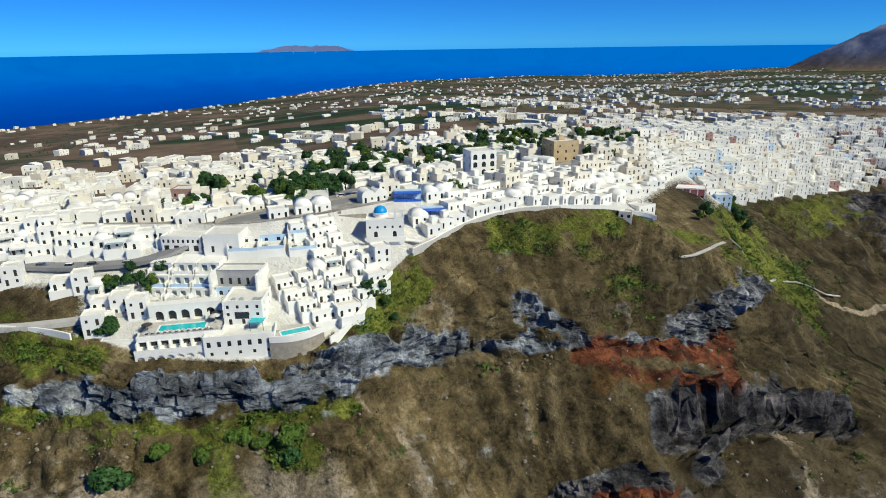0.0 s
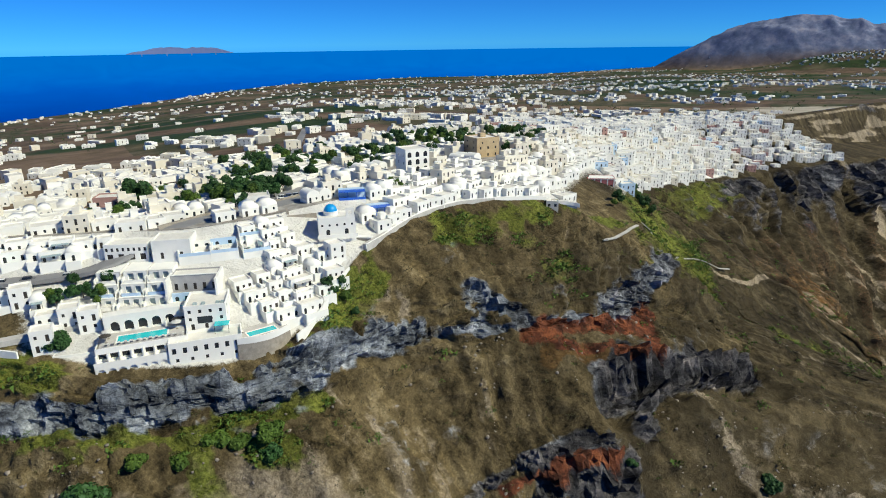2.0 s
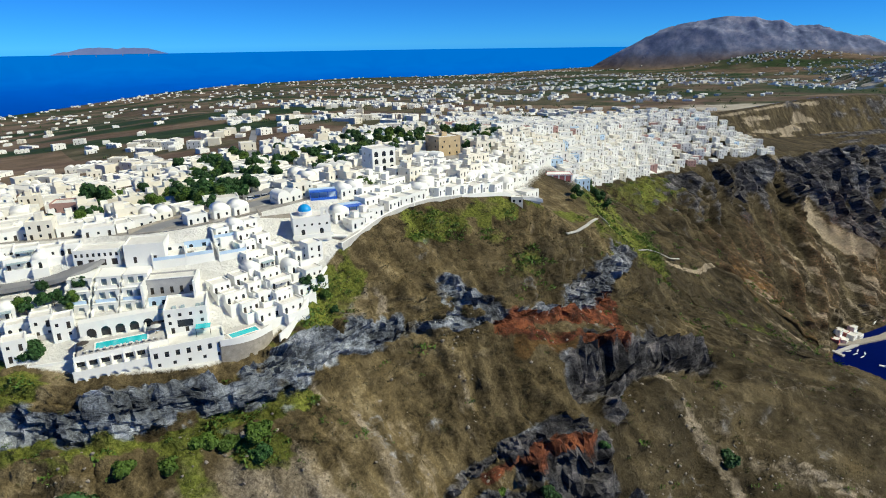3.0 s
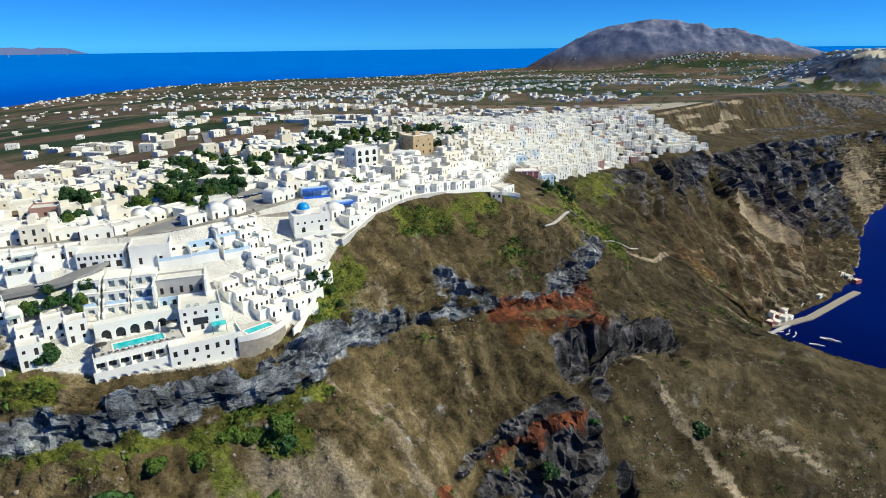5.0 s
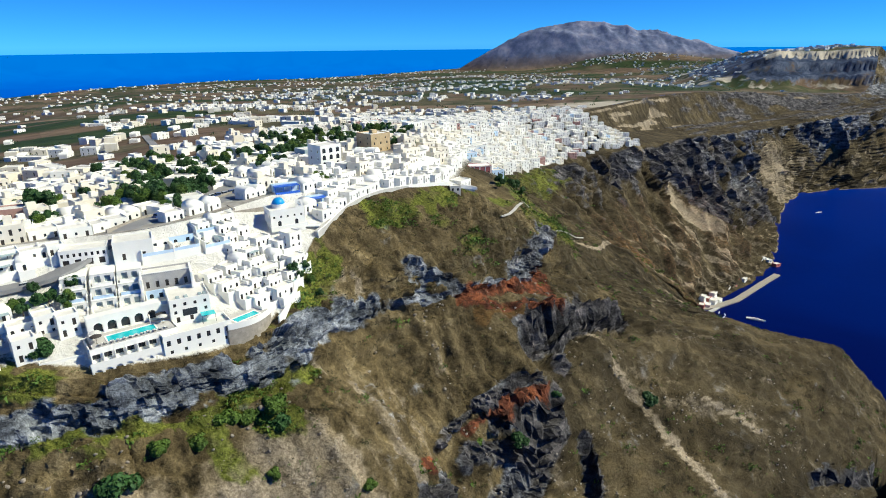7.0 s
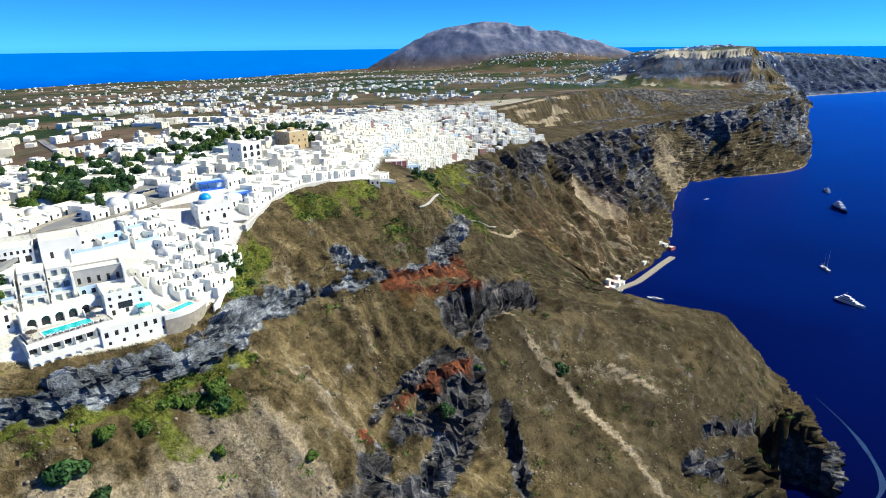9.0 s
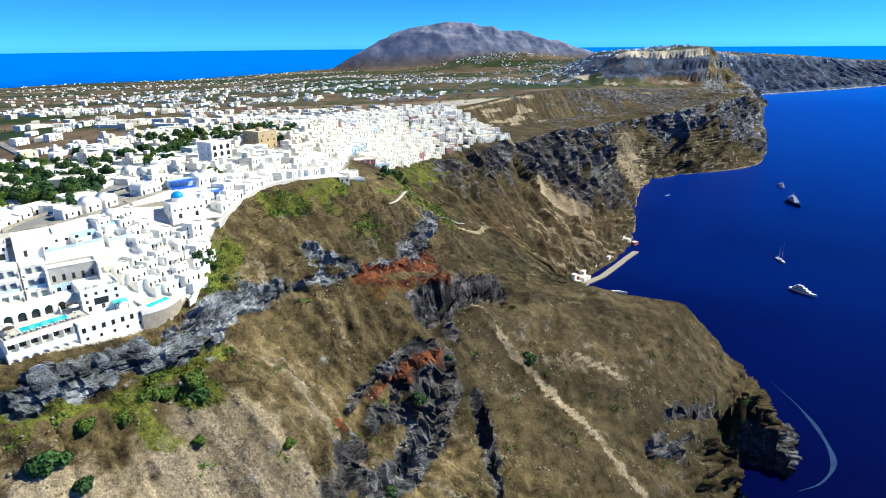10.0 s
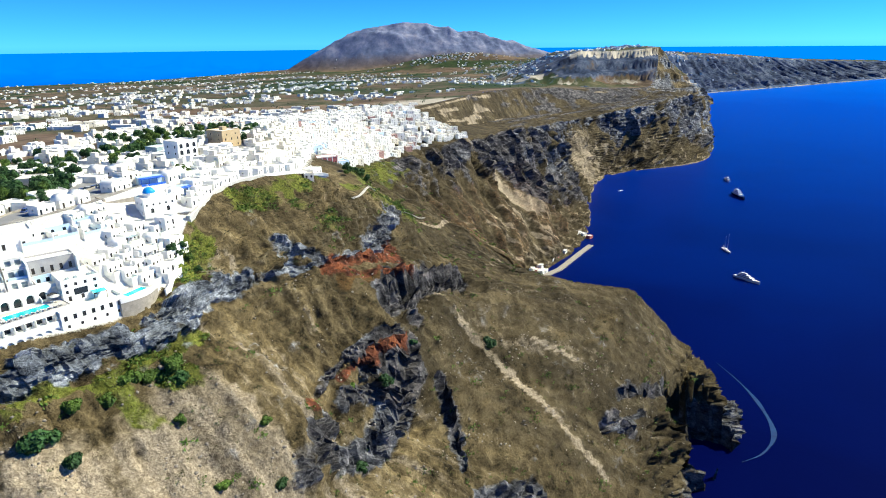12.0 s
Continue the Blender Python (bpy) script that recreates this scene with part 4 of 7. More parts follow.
class Solid:
    """Collects boxes, tubes and faces for one mesh."""
    def __init__(self):
        self.v, self.f = [], []

    def box(self, x0, x1, y0, y1, z0, z1, taper=0.0):
        n = len(self.v)
        for z, k in ((z0, 0.0), (z1, taper)):
            self.v += [(x0 + k, y0 + k, z), (x1 - k, y0 + k, z), (x1 - k, y1 - k, z), (x0 + k, y1 - k, z)]
        self.f += [tuple(n + i for i in q) for q in ((0, 3, 2, 1), (4, 5, 6, 7), (0, 1, 5, 4), (1, 2, 6, 5), (2, 3, 7, 6), (3, 0, 4, 7))]
        return self

    def turned(self, profile, x=0, y=0, steps=20, closed=True):
        """A body of revolution about the vertical at x, y; profile: (radius, height) pairs."""
        n = len(self.v)
        for r, z in profile:
            self.v += [(x + r * math.cos(2 * math.pi * i / steps), y + r * math.sin(2 * math.pi * i / steps), z) for i in range(steps)]
        for k in range(len(profile) - 1):
            for i in range(steps):
                a, b = n + k * steps + i, n + k * steps + (i + 1) % steps
                self.f.append((a, b, b + steps, a + steps))
        if closed:
            self.f.append(tuple(n + (len(profile) - 1) * steps + i for i in range(steps)))
        return self

    def vault(self, x0, x1, y0, y1, z, rise, steps=10):
        """A barrel vault along y with closed ends."""
        n = len(self.v)
        cx, r = (x0 + x1) / 2, (x1 - x0) / 2
        for y in (y0, y1):
            self.v += [(cx - r * math.cos(math.pi * i / steps), y, z + rise * math.sin(math.pi * i / steps)) for i in range(steps + 1)]
        s = steps + 1
        self.f += [(n + i, n + i + 1, n + s + i + 1, n + s + i) for i in range(steps)]
        self.f += [tuple(n + i for i in range(s))[::-1], tuple(n + s + i for i in range(s))]
        return self

    def wall(self, o, dx, length, z0, z1, holes, inward, deep=0.32):
        """A wall from o along dx with openings (centre, sill, width, height, arched), each with its reveal."""
        o, dx, inward = Vector(o), Vector(dx), Vector(inward)
        spans = [(c - w / 2, c + w / 2, s, s + h, a) for c, s, w, h, a in holes]
        xs = sorted({0.0, length, *[s[0] for s in spans], *[s[1] for s in spans]})
        zs = sorted({z0, z1, *[s[2] for s in spans], *[s[3] for s in spans]})
        at = {}

        def vert(x, z, k=0.0):
            key = (round(x, 3), round(z, 3), k)
            if key not in at:
                at[key] = len(self.v)
                p = o + dx * x + inward * k
                self.v.append((p.x, p.y, z))
            return at[key]
        for xa, xb in zip(xs, xs[1:]):
            for za, zb in zip(zs, zs[1:]):
                cx, cz = (xa + xb) / 2, (za + zb) / 2
                if not any(s[0] < cx < s[1] and s[2] < cz < s[3] for s in spans):
                    self.f.append((vert(xa, za), vert(xb, za), vert(xb, zb), vert(xa, zb)))
        for xa, xb, za, zb, arched in spans:
            if arched:
                r, mid_x = (xb - xa) / 2, (xa + xb) / 2
                spring = zb - r
                arc = [(mid_x - r * math.cos(math.pi * i / 8), spring + r * math.sin(math.pi * i / 8)) for i in range(9)]
                ring = [(xa, za), *arc, (xb, za)]
                for half, corner in ((arc[:5], (xa, zb)), (arc[4:], (xb, zb))):
                    for p, q in zip(half, half[1:]):
                        self.f.append((vert(*corner), vert(*p), vert(*q)))
            else:
                ring = [(xa, za), (xa, zb), (xb, zb), (xb, za)]
            for p, q in zip(ring, ring[1:] + ring[:1]):
                self.f.append((vert(*p), vert(*q), vert(*q, deep), vert(*p, deep)))

    def mesh(self, name, mats, smooth=False):
        return mesh_of(name, self.v, self.f, mats, smooth=smooth)


PANES = {}


def pane(w, h, arched, mat):
    """A window or door leaf that fills an opening of that size, with a frame standing proud of it."""
    key = (round(w, 2), round(h, 2), arched, mat.name)
    if key not in PANES:
        s = Solid()
        s.box(-w / 2, w / 2, 0.2, 0.26, 0, h)
        leaf = s.mesh("leaf", mat)
        s = Solid()
        t = 0.09
        s.box(-w / 2, -w / 2 + t, 0.12, 0.2, 0, h).box(w / 2 - t, w / 2, 0.12, 0.2, 0, h).box(-t / 2, t / 2, 0.12, 0.2, 0, h)
        s.box(-w / 2, w / 2, 0.12, 0.2, h * 0.62, h * 0.62 + t)
        PANES[key] = (leaf, s.mesh("frame", M_BLUE if h > 1.6 and w < 1.3 and (len(PANES) % 9 == 4) else M_WOOD))
    return PANES[key]


PROTOS = {}


def build_house(key, w, d, storeys, bays, arched, roof, wall_mat, terrace, rich, seed, label, base=3.4):
    """A cubic island house: walls with reveals, flat roof behind a parapet or a vault, doors, windows and a front terrace."""
    rnd = random.Random(seed)
    top = new("house")
    h = 2.8 * storeys
    front, side = [], []
    pitch = w / bays
    for st in range(storeys):
        for b in range(bays):
            door = (b % 2 == st % 2) if bays > 1 else st == 0
            ow, oh = (0.85, 1.95) if door else (0.7, 0.95)
            if arched and rnd.random() < 0.25 and pitch > 2.6:
                ow, oh, door = 1.6, 2.15, True
            front.append((pitch * (b + 0.5), 2.8 * st + (0.02 if door else 0.95), ow, oh, arched and rnd.random() < 0.8, door))
        if d > 4.5:
            for c in ((d * 0.3, d * 0.72) if d > 6 else (d * 0.5,)):
                if rnd.random() < 0.75:
                    side.append((c, 2.8 * st + 0.95, 0.7, 0.95, False, False))
    s = Solid()
    tall = h + (0.0 if roof == "vault" else 0.5)
    s.wall((-w / 2, -d / 2, 0), (1, 0, 0), w, -base, tall, [o[:5] for o in front], (0, 1, 0))
    s.wall((w / 2, -d / 2, 0), (0, 1, 0), d, -base, tall, [o[:5] for o in side], (-1, 0, 0))
    s.wall((w / 2, d / 2, 0), (-1, 0, 0), w, -base, tall, [], (0, -1, 0))
    s.wall((-w / 2, d / 2, 0), (0, -1, 0), d, -base, tall, [o[:5] for o in side], (1, 0, 0))
    if roof != "vault":
        t = 0.28
        n = len(s.v)
        s.v += [(x, y, tall) for x, y in ((-w / 2, -d / 2), (w / 2, -d / 2), (w / 2, d / 2), (-w / 2, d / 2))]
        s.v += [(x, y, z) for z in (tall, h) for x, y in ((-w / 2 + t, -d / 2 + t), (w / 2 - t, -d / 2 + t), (w / 2 - t, d / 2 - t), (-w / 2 + t, d / 2 - t))]
        for i in range(4):
            j = (i + 1) % 4
            s.f += [(n + i, n + j, n + 4 + j, n + 4 + i), (n + 4 + i, n + 4 + j, n + 8 + j, n + 8 + i)]
    part("wall", s.mesh("house_wall", wall_mat), top)
    if roof == "vault":
        bodies = max(1, round(w / 4.2))
        for i in range(bodies):
            vw = w / bodies
            part("vaulted_roof", Solid().vault(-w / 2 + vw * i, -w / 2 + vw * (i + 1), -d / 2, d / 2, h, vw * 0.36).mesh("vaulted_roof", wall_mat, True), top)
    else:
        part("roof", Solid().box(-w / 2 + 0.28, w / 2 - 0.28, -d / 2 + 0.28, d / 2 - 0.28, h - 0.25, h + 0.06).mesh("roof", M_ROOF), top)
        if roof == "hatch":
            hx = rnd.uniform(-w / 4, w / 4)
            part("stair_head", Solid().box(hx - 1.1, hx + 1.1, 0, d / 2 - 0.3, h + 0.06, h + 2.3).mesh("stair_head", wall_mat), top)
        if rnd.random() < 0.3:
            part("chimney", Solid().box(w / 4, w / 4 + 0.5, d / 4, d / 4 + 0.5, h + 0.06, h + 1.2).box(w / 4 - 0.1, w / 4 + 0.6, d / 4 - 0.1, d / 4 + 0.6, h + 1.2, h + 1.32).mesh("chimney", wall_mat), top)
    if terrace:
        td = 2.4
        s = Solid()
        s.box(-w / 2 + 0.002, w / 2 - 0.002, -d / 2 - td, -d / 2 - 0.01, -base, 0.0)
        s.box(-w / 2 + 0.002, w / 2 - 0.002, -d / 2 - td - 0.2, -d / 2 - td, -base, 0.9)
        s.box(-w / 2 + 0.002, -w / 2 + 0.2, -d / 2 - td, -d / 2 - 0.01, 0.0, 0.9)
        part("terrace", s.mesh("terrace", wall_mat), top)
    turn = {"f": pose(0, 0, 0), "r": pose(0, 0, 0, 0, 0, 90), "l": pose(0, 0, 0, 0, 0, -90)}
    for c, z, ow, oh, ar, door in front:
        leaf, fr = pane(ow, oh, ar, M_WOOD if door and not ar else M_GLASS)
        ob = part("door" if door else "window", leaf, top, pose(-w / 2 + c, -d / 2, z))
        if rich:
            part("frame", fr, ob)
    for c, z, ow, oh, ar, door in side:
        leaf, fr = pane(ow, oh, ar, M_GLASS)
        part("window", leaf, top, pose(w / 2, -d / 2 + c, z, 0, 0, 90))
        if rich:
            part("window", leaf, top, pose(-w / 2, d / 2 - c, z, 0, 0, -90))
    tagged(top, label, "house")
    return top


def place_house(key, m, group, label, **kw):
    """Builds a kind of house once and copies it after that."""
    if key not in PROTOS:
        PROTOS[key] = build_house(key, label=label, **kw)
        PROTOS[key].matrix_basis = m
        PROTOS[key]["group"] = group
        return PROTOS[key]
    ob = copy_thing(PROTOS[key], m)
    tagged(ob, label, "house", group)
    return ob


BAKED = {}


def bake(key, **kw):
    """The same house as plain arrays, for masses of houses too far off to count."""
    if key not in BAKED:
        top = build_house(key, label="", **kw)
        bpy.context.view_layer.update()
        vs, fs, ms, n = [], [], [], 0
        for o in top.children_recursive:
            m = np.array(o.matrix_world)
            co = np.array([v.co for v in o.data.vertices])
            vs.append(co @ m[:3, :3].T + m[:3, 3])
            fs += [tuple(n + i for i in p.vertices) for p in o.data.polygons]
            ms += [o.data.materials[0].name] * len(o.data.polygons)
            n += len(co)
        for o in [*top.children_recursive, top]:
            bpy.data.objects.remove(o)
        BAKED[key] = (np.concatenate(vs), fs, ms)
    return BAKED[key]


def mass(name, kinds, mats, places, label, group=""):
    """ONE mesh of many houses: places are (kind, matrix)."""
    vs, fs, ms, n = [], [], [], 0
    slot = {m.name: i for i, m in enumerate(mats)}
    for key, m in places:
        v, f, mat = kinds[key]
        a = np.array(m)
        vs.append(v @ a[:3, :3].T + a[:3, 3])
        fs += [tuple(n + i for i in p) for p in f]
        ms += [slot.get(q, 0) for q in mat]
        n += len(v)
    return tagged(new(name, mesh_of(name, np.concatenate(vs).tolist(), fs, mats, ms)), label, "houses", kind="stuff")


TAKEN = []                                       # discs in plan that are in use: x, y, radius


def free(x, y, r):
    return all((x - a) ** 2 + (y - b) ** 2 > (r + c) ** 2 for a, b, c in TAKEN)


def hill_at(s, v):
    """A place on the slope: s counts the stations along the wall, v runs from crest (0) to rim (1)."""
    u = np.array([np.interp(s, np.arange(len(KNOTS)), KNOTS)])
    a, b = spline(CREST, KNOTS, u)[0], spline(RIM, KNOTS, u)[0]
    p = a * (1 - v) + b * v
    d = b - a
    return p, math.degrees(math.atan2(d[1], d[0])) + 90, float(np.hypot(d[0], d[1]))


WHITE_LABELS = ("whitewashed cubic house with dark openings and flat roof", "whitewashed vaulted cave house stepped into the cliff",
                "whitewashed two-storey house with parapet roof", "whitewashed house with arched openings and terrace")

# ---- reserved ground: pools, church, roads, big buildings ----
ROAD = [(-300, 20), (-232, 98), (-192, 128), (-160, 152), (-145, 167), (-141, 184), (-141, 202), (-132, 225), (-127, 252), (-124, 285), (-122, 330)]
for (ax, ay), (bx, by) in zip(ROAD, ROAD[1:]):
    n = max(1, int(math.hypot(bx - ax, by - ay) / 4))
    TAKEN += [(ax + (bx - ax) * i / n, ay + (by - ay) * i / n, 4.2) for i in range(n)]
RESERVED = [(-110, 149, 6), (-104, 154, 5), (-117, 143, 6), (-118, 157, 6), (-127, 147, 6), (-123, 154, 5), (-112, 163, 5), (-106, 164, 4), (-100, 170, 4.5), (-96, 175, 4), (-92, 181, 5), (-98, 179, 4),
            (-110, 175, 6), (-105, 172, 4), (-113, 168, 4), (-117, 171, 4), (-120, 181, 5), (-115, 184, 3), (-125, 177, 3), (-130, 168, 6), (-138, 162, 5), (-124, 173, 4), (-142, 175, 6), (-133, 181, 6), (-124, 190, 5), (-116, 197, 4.5), (-129, 187, 4),
            (-104, 222, 6.5), (-97, 224, 5), (-143, 226, 9), (-134, 244, 10), (-130, 258, 8), (-150, 238, 11), (-172, 258, 13),
            (-205, 210, 8), (-196, 224, 8), (-114, 290, 9), (-112, 352, 11), (-104, 336, 8), (-98, 345, 6), (-59, 384, 9), (-58, 309, 4), (-147, 158, 5), (-107, 233, 5),
            (-116, 222, 8), (-110, 243, 6), (-99, 243, 5)]
TAKEN += RESERVED

# terraces of the cliff village, row by row from the rim upwards
rnd = random.Random(11)
TERRACES = []
KINDS = [("a", 4.4, 4.6, 1, 2, True, "flat", True), ("b", 5.4, 5.0, 1, 3, False, "flat", True), ("c", 6.6, 4.8, 1, 3, True, "flat", True),
         ("d", 5.2, 5.0, 2, 2, False, "flat", False), ("e", 7.2, 5.2, 1, 3, True, "flat", True), ("g", 4.0, 4.8, 1, 1, True, "vault", True),
         ("h", 6.0, 4.8, 1, 3, False, "flat", True), ("i", 4.8, 4.6, 1, 2, False, "flat", True)]
for row in range(10):
    s_pos = 0.9 + 0.01 * row
    while s_pos < 4.93:
        v = 0.965 - row * 0.096
        if (s_pos < 2.45 and v > 0.66) or (3.7 < s_pos < 4.2 and v > 0.84) or (s_pos > 4.2 and v > 0.93) or (s_pos > 4.65 and v > 0.8):
            s_pos += 0.05
            continue
        k = rnd.choice(KINDS)
        p, ang, _ = hill_at(s_pos, v)
        q, _, _ = hill_at(s_pos + 0.02, v)
        per = math.hypot(q[0] - p[0], q[1] - p[1]) / 0.02
        step = (k[1] + (rnd.uniform(0.6, 1.6) if rnd.random() < 0.22 else 0.02)) / max(per, 8)
        p, ang, run = hill_at(s_pos + step / 2, v)
        s_pos += step
        size = 1.7
        if not free(p[0], p[1], size):
            continue
        TAKEN.append((p[0], p[1], size))
        fx, fy = math.cos(math.radians(ang - 90)), math.sin(math.radians(ang - 90))
        z = ground(p[0] + fx * k[2] * 0.4, p[1] + fy * k[2] * 0.4)[0] + 0.25 + rnd.uniform(-0.2, 0.4)
        place_house("cliff_" + k[0], pose(p[0], p[1], z, 0, 0, ang + rnd.uniform(-1.5, 1.5)), "cliff village houses",
                    "whitewashed vaulted cave house stepped into the cliff" if k[6] == "vault" else "whitewashed cubic cliff house with dark openings and terrace" if k[7] else "whitewashed two-storey cliff house with parapet roof",
                    w=k[1], d=k[2], storeys=k[3], bays=k[4], arched=k[5], roof=k[6], wall_mat=M_WHITE, terrace=k[7], rich=True, seed=ord(k[0]))
        if k[7]:
            TERRACES.append((pose(p[0], p[1], z, 0, 0, ang), k[1], k[2]))

# houses along the rim path beyond the church, and on the flat behind the crest
TOWN = [("k", 6.5, 5.5, 1, 3, True, "flat", False, M_WHITE), ("l", 8.0, 6.4, 1, 3, False, "flat", False, M_WHITE), ("m", 5.6, 5.4, 1, 2, True, "hatch", False, M_WHITE),
        ("n", 9.5, 6.4, 1, 4, True, "vault", False, M_WHITE), ("o", 7.4, 6.6, 2, 3, False, "hatch", False, M_CREAM), ("v", 9.0, 7.0, 1, 3, False, "flat", False, M_WHITE), ("p", 6.4, 5.6, 1, 2, False, "flat", False, M_WHITE),
        ("q", 10.0, 7.4, 1, 4, False, "flat", False, M_WHITE), ("r", 5.6, 5.0, 1, 2, False, "vault", False, M_WHITE)]
THINGS_LEFT = 210
BEHIND, BEHIND_KINDS = [], {}


def town_house(x, y, ang, group, kinds, prefix="town_", sink=0.0, close=False):
    global THINGS_LEFT
    k = rnd.choice(kinds)
    r = (k[1] + k[2]) / 4 * 0.80
    if not free(x, y, r):
        return False
    TAKEN.append((x, y, r))
    m = pose(x, y, ground(x, y)[0] + 0.1 - sink, 0, 0, ang)
    kw = dict(w=k[1], d=k[2], storeys=k[3], bays=k[4], arched=k[5], roof=k[6], wall_mat=k[8], terrace=k[7], rich=False, seed=ord(k[0]))
    if close and THINGS_LEFT > 0:
        THINGS_LEFT -= 1
        what = "cream" if k[8] is M_CREAM else "whitewashed"
        place_house(prefix + k[0], m, group, what + (" house with barrel-vaulted roof" if k[6] == "vault" else " two-storey house with flat parapet roof" if k[3] == 2 else " flat-roofed house with small windows"), **kw)
    else:
        BEHIND_KINDS[prefix + k[0]] = bake(prefix + k[0], **kw)
        BEHIND.append((prefix + k[0], m))
    return True


for row in range(7):
    v = 0.85 - row * 0.14
    s_pos = 4.95
    while s_pos < 9.7:
        p, ang, run = hill_at(s_pos, v)
        q, _, _ = hill_at(s_pos + 0.02, v)
        per = max(math.hypot(q[0] - p[0], q[1] - p[1]) / 0.02, 10)
        s_pos += rnd.uniform(4.8, 7.2) / per
        if (v > 0.75 and s_pos > 7.2) or (v > 0.5 and s_pos > 7.8):
            continue
        town_house(p[0], p[1], ang + rnd.uniform(-8, 8), "houses along the rim", TOWN if row else TOWN[:3], close=s_pos < 9)
for tries in range(1050):
    s_pos, back = rnd.uniform(0.2, 9.8), 5 + 190 * rnd.random() ** 1.7
    p, ang, _ = hill_at(s_pos, 0)
    x, y = p[0] + math.cos(math.radians(ang + 90)) * back, p[1] + math.sin(math.radians(ang + 90)) * back
    town_house(x, y, ang + rnd.choice((0, 0, 90, 180)) + rnd.uniform(-10, 10), "houses behind the crest", TOWN, close=back < 70 and s_pos < 6.5)

# the dense white town on the far rim
FAR = 3 * [("s", 7.0, 6.4, 2, 2, False, "flat", False, M_WHITE), ("t", 9.0, 7.4, 2, 3, False, "flat", False, M_WHITE), ("u", 6.4, 6.4, 3, 2, False, "flat", False, M_WHITE),
       ("w", 8.0, 6.0, 1, 2, True, "vault", False, M_WHITE), ("x", 11.0, 8.0, 3, 3, False, "flat", False, M_WHITE), ("y", 8.0, 7.0, 2, 2, False, "flat", False, M_CREAM),
       ("z", 7.5, 6.5, 1, 2, False, "flat", False, M_WHITE)] + [("A", 9.0, 7.0, 2, 3, False, "flat", False, M_PINK), ("B", 8.0, 7.0, 2, 3, False, "flat", False, M_PALEBLUE), ("C", 9.0, 8.0, 2, 3, False, "flat", False, M_CREAM)]
for tries in range(3300):
    s_pos = rnd.uniform(9.3, 12.0)
    v = rnd.uniform(-1.7, 0.97)
    p, ang, _ = hill_at(s_pos, max(v, 0))
    x, y = p[0], p[1]
    if v < 0:
        x, y = x + math.cos(math.radians(ang + 90)) * -v * 75, y + math.sin(math.radians(ang + 90)) * -v * 75
    if y > 985 or (v < -0.9 and rnd.random() < 0.4):
        continue
    town_house(x, y, ang + rnd.uniform(-14, 14), "houses of the far town", FAR, prefix="far_", sink=0.5)
mass("town_houses", BEHIND_KINDS, [M_WHITE, M_ROOF, M_CREAM, M_WOOD, M_GLASS, M_PINK, M_PALEBLUE], BEHIND, "dense white cubic houses of the clifftop town")

# hamlets and single farms on the plain, thinner towards the sea
PLAIN_KINDS = {}
for key, w, d, st, bays, roof, mat in (("pa", 9, 7, 1, 3, "flat", M_WHITE), ("pb", 12, 8, 2, 3, "flat", M_WHITE), ("pc", 14, 6, 1, 4, "vault", M_WHITE), ("pd", 10, 9, 2, 2, "flat", M_CREAM), ("pe", 20, 9, 1, 4, "flat", M_WHITE)):
    PLAIN_KINDS[key] = bake(key, w=w, d=d, storeys=st, bays=bays, arched=False, roof=roof, wall_mat=mat, terrace=False, rich=False, seed=5)
HAMLETS = [(620, 2420, 120, 46), (850, 2500, 90, 40), (500, 2600, 200, 50), (1500, 3800, 150, 60), (1750, 4150, 160, 60), (2250, 4600, 200, 50), (330, 2300, 150, 50), (700, 4800, 300, 90), (1000, 4300, 250, 80), (1450, 3900, 160, 50), (200, 5300, 260, 70), (-620, 960, 60, 30), (-600, 1040, 50, 20), (-900, 1960, 150, 60), (-460, 1080, 70, 34), (-420, 470, 70, 26), (-520, 720, 110, 30), (-330, 640, 90, 40), (-300, 330, 80, 30), (-420, 250, 90, 26), (-700, 420, 150, 26), (-250, 820, 90, 46), (-230, 1050, 110, 60),
           (-700, 1150, 180, 60), (-480, 1450, 160, 70), (-150, 1450, 150, 60), (-900, 1700, 260, 60), (-350, 2000, 260, 110), (60, 2100, 220, 60), (-1300, 1300, 300, 50), (-1500, 2300, 420, 80),
           (-800, 2700, 380, 120), (-200, 3000, 400, 120), (500, 2900, 300, 60), (-2600, 2600, 400, 50), (-2400, 3900, 500, 110), (-1400, 4000, 500, 130), (-500, 4300, 500, 130), (350, 5350, 300, 110),
           (-2100, 5200, 420, 90), (-1500, 6200, 380, 60), (600, 4200, 400, 80), (1250, 3800, 180, 60), (1900, 4600, 260, 40), (-1200, 700, 350, 36), (-2100, 1500, 420, 40)]
farms = []
rnd = random.Random(29)
for hx, hy, spread, number in HAMLETS:
    for _ in range(int(number * 1.05)):
        x, y = rnd.gauss(hx, spread * 0.72), rnd.gauss(hy, spread * 0.5)
        wx, wy, _ = nearer((x, y, 100))
        z = ground(wx, wy)[0]
        if z < 6 or any((wx - a) ** 2 + (wy - b) ** 2 < (c + 6) ** 2 for a, b, c in TAKEN[-900:]):
            continue
        far_shrink = math.hypot(wx - HUB.x, wy - HUB.y) / max(math.hypot(x - HUB.x, y - HUB.y), 1)
        farms.append((rnd.choice(list(PLAIN_KINDS)), pose(wx, wy, z, 0, 0, rnd.uniform(0, 180)) @ Matrix.Scale(far_shrink, 4)))
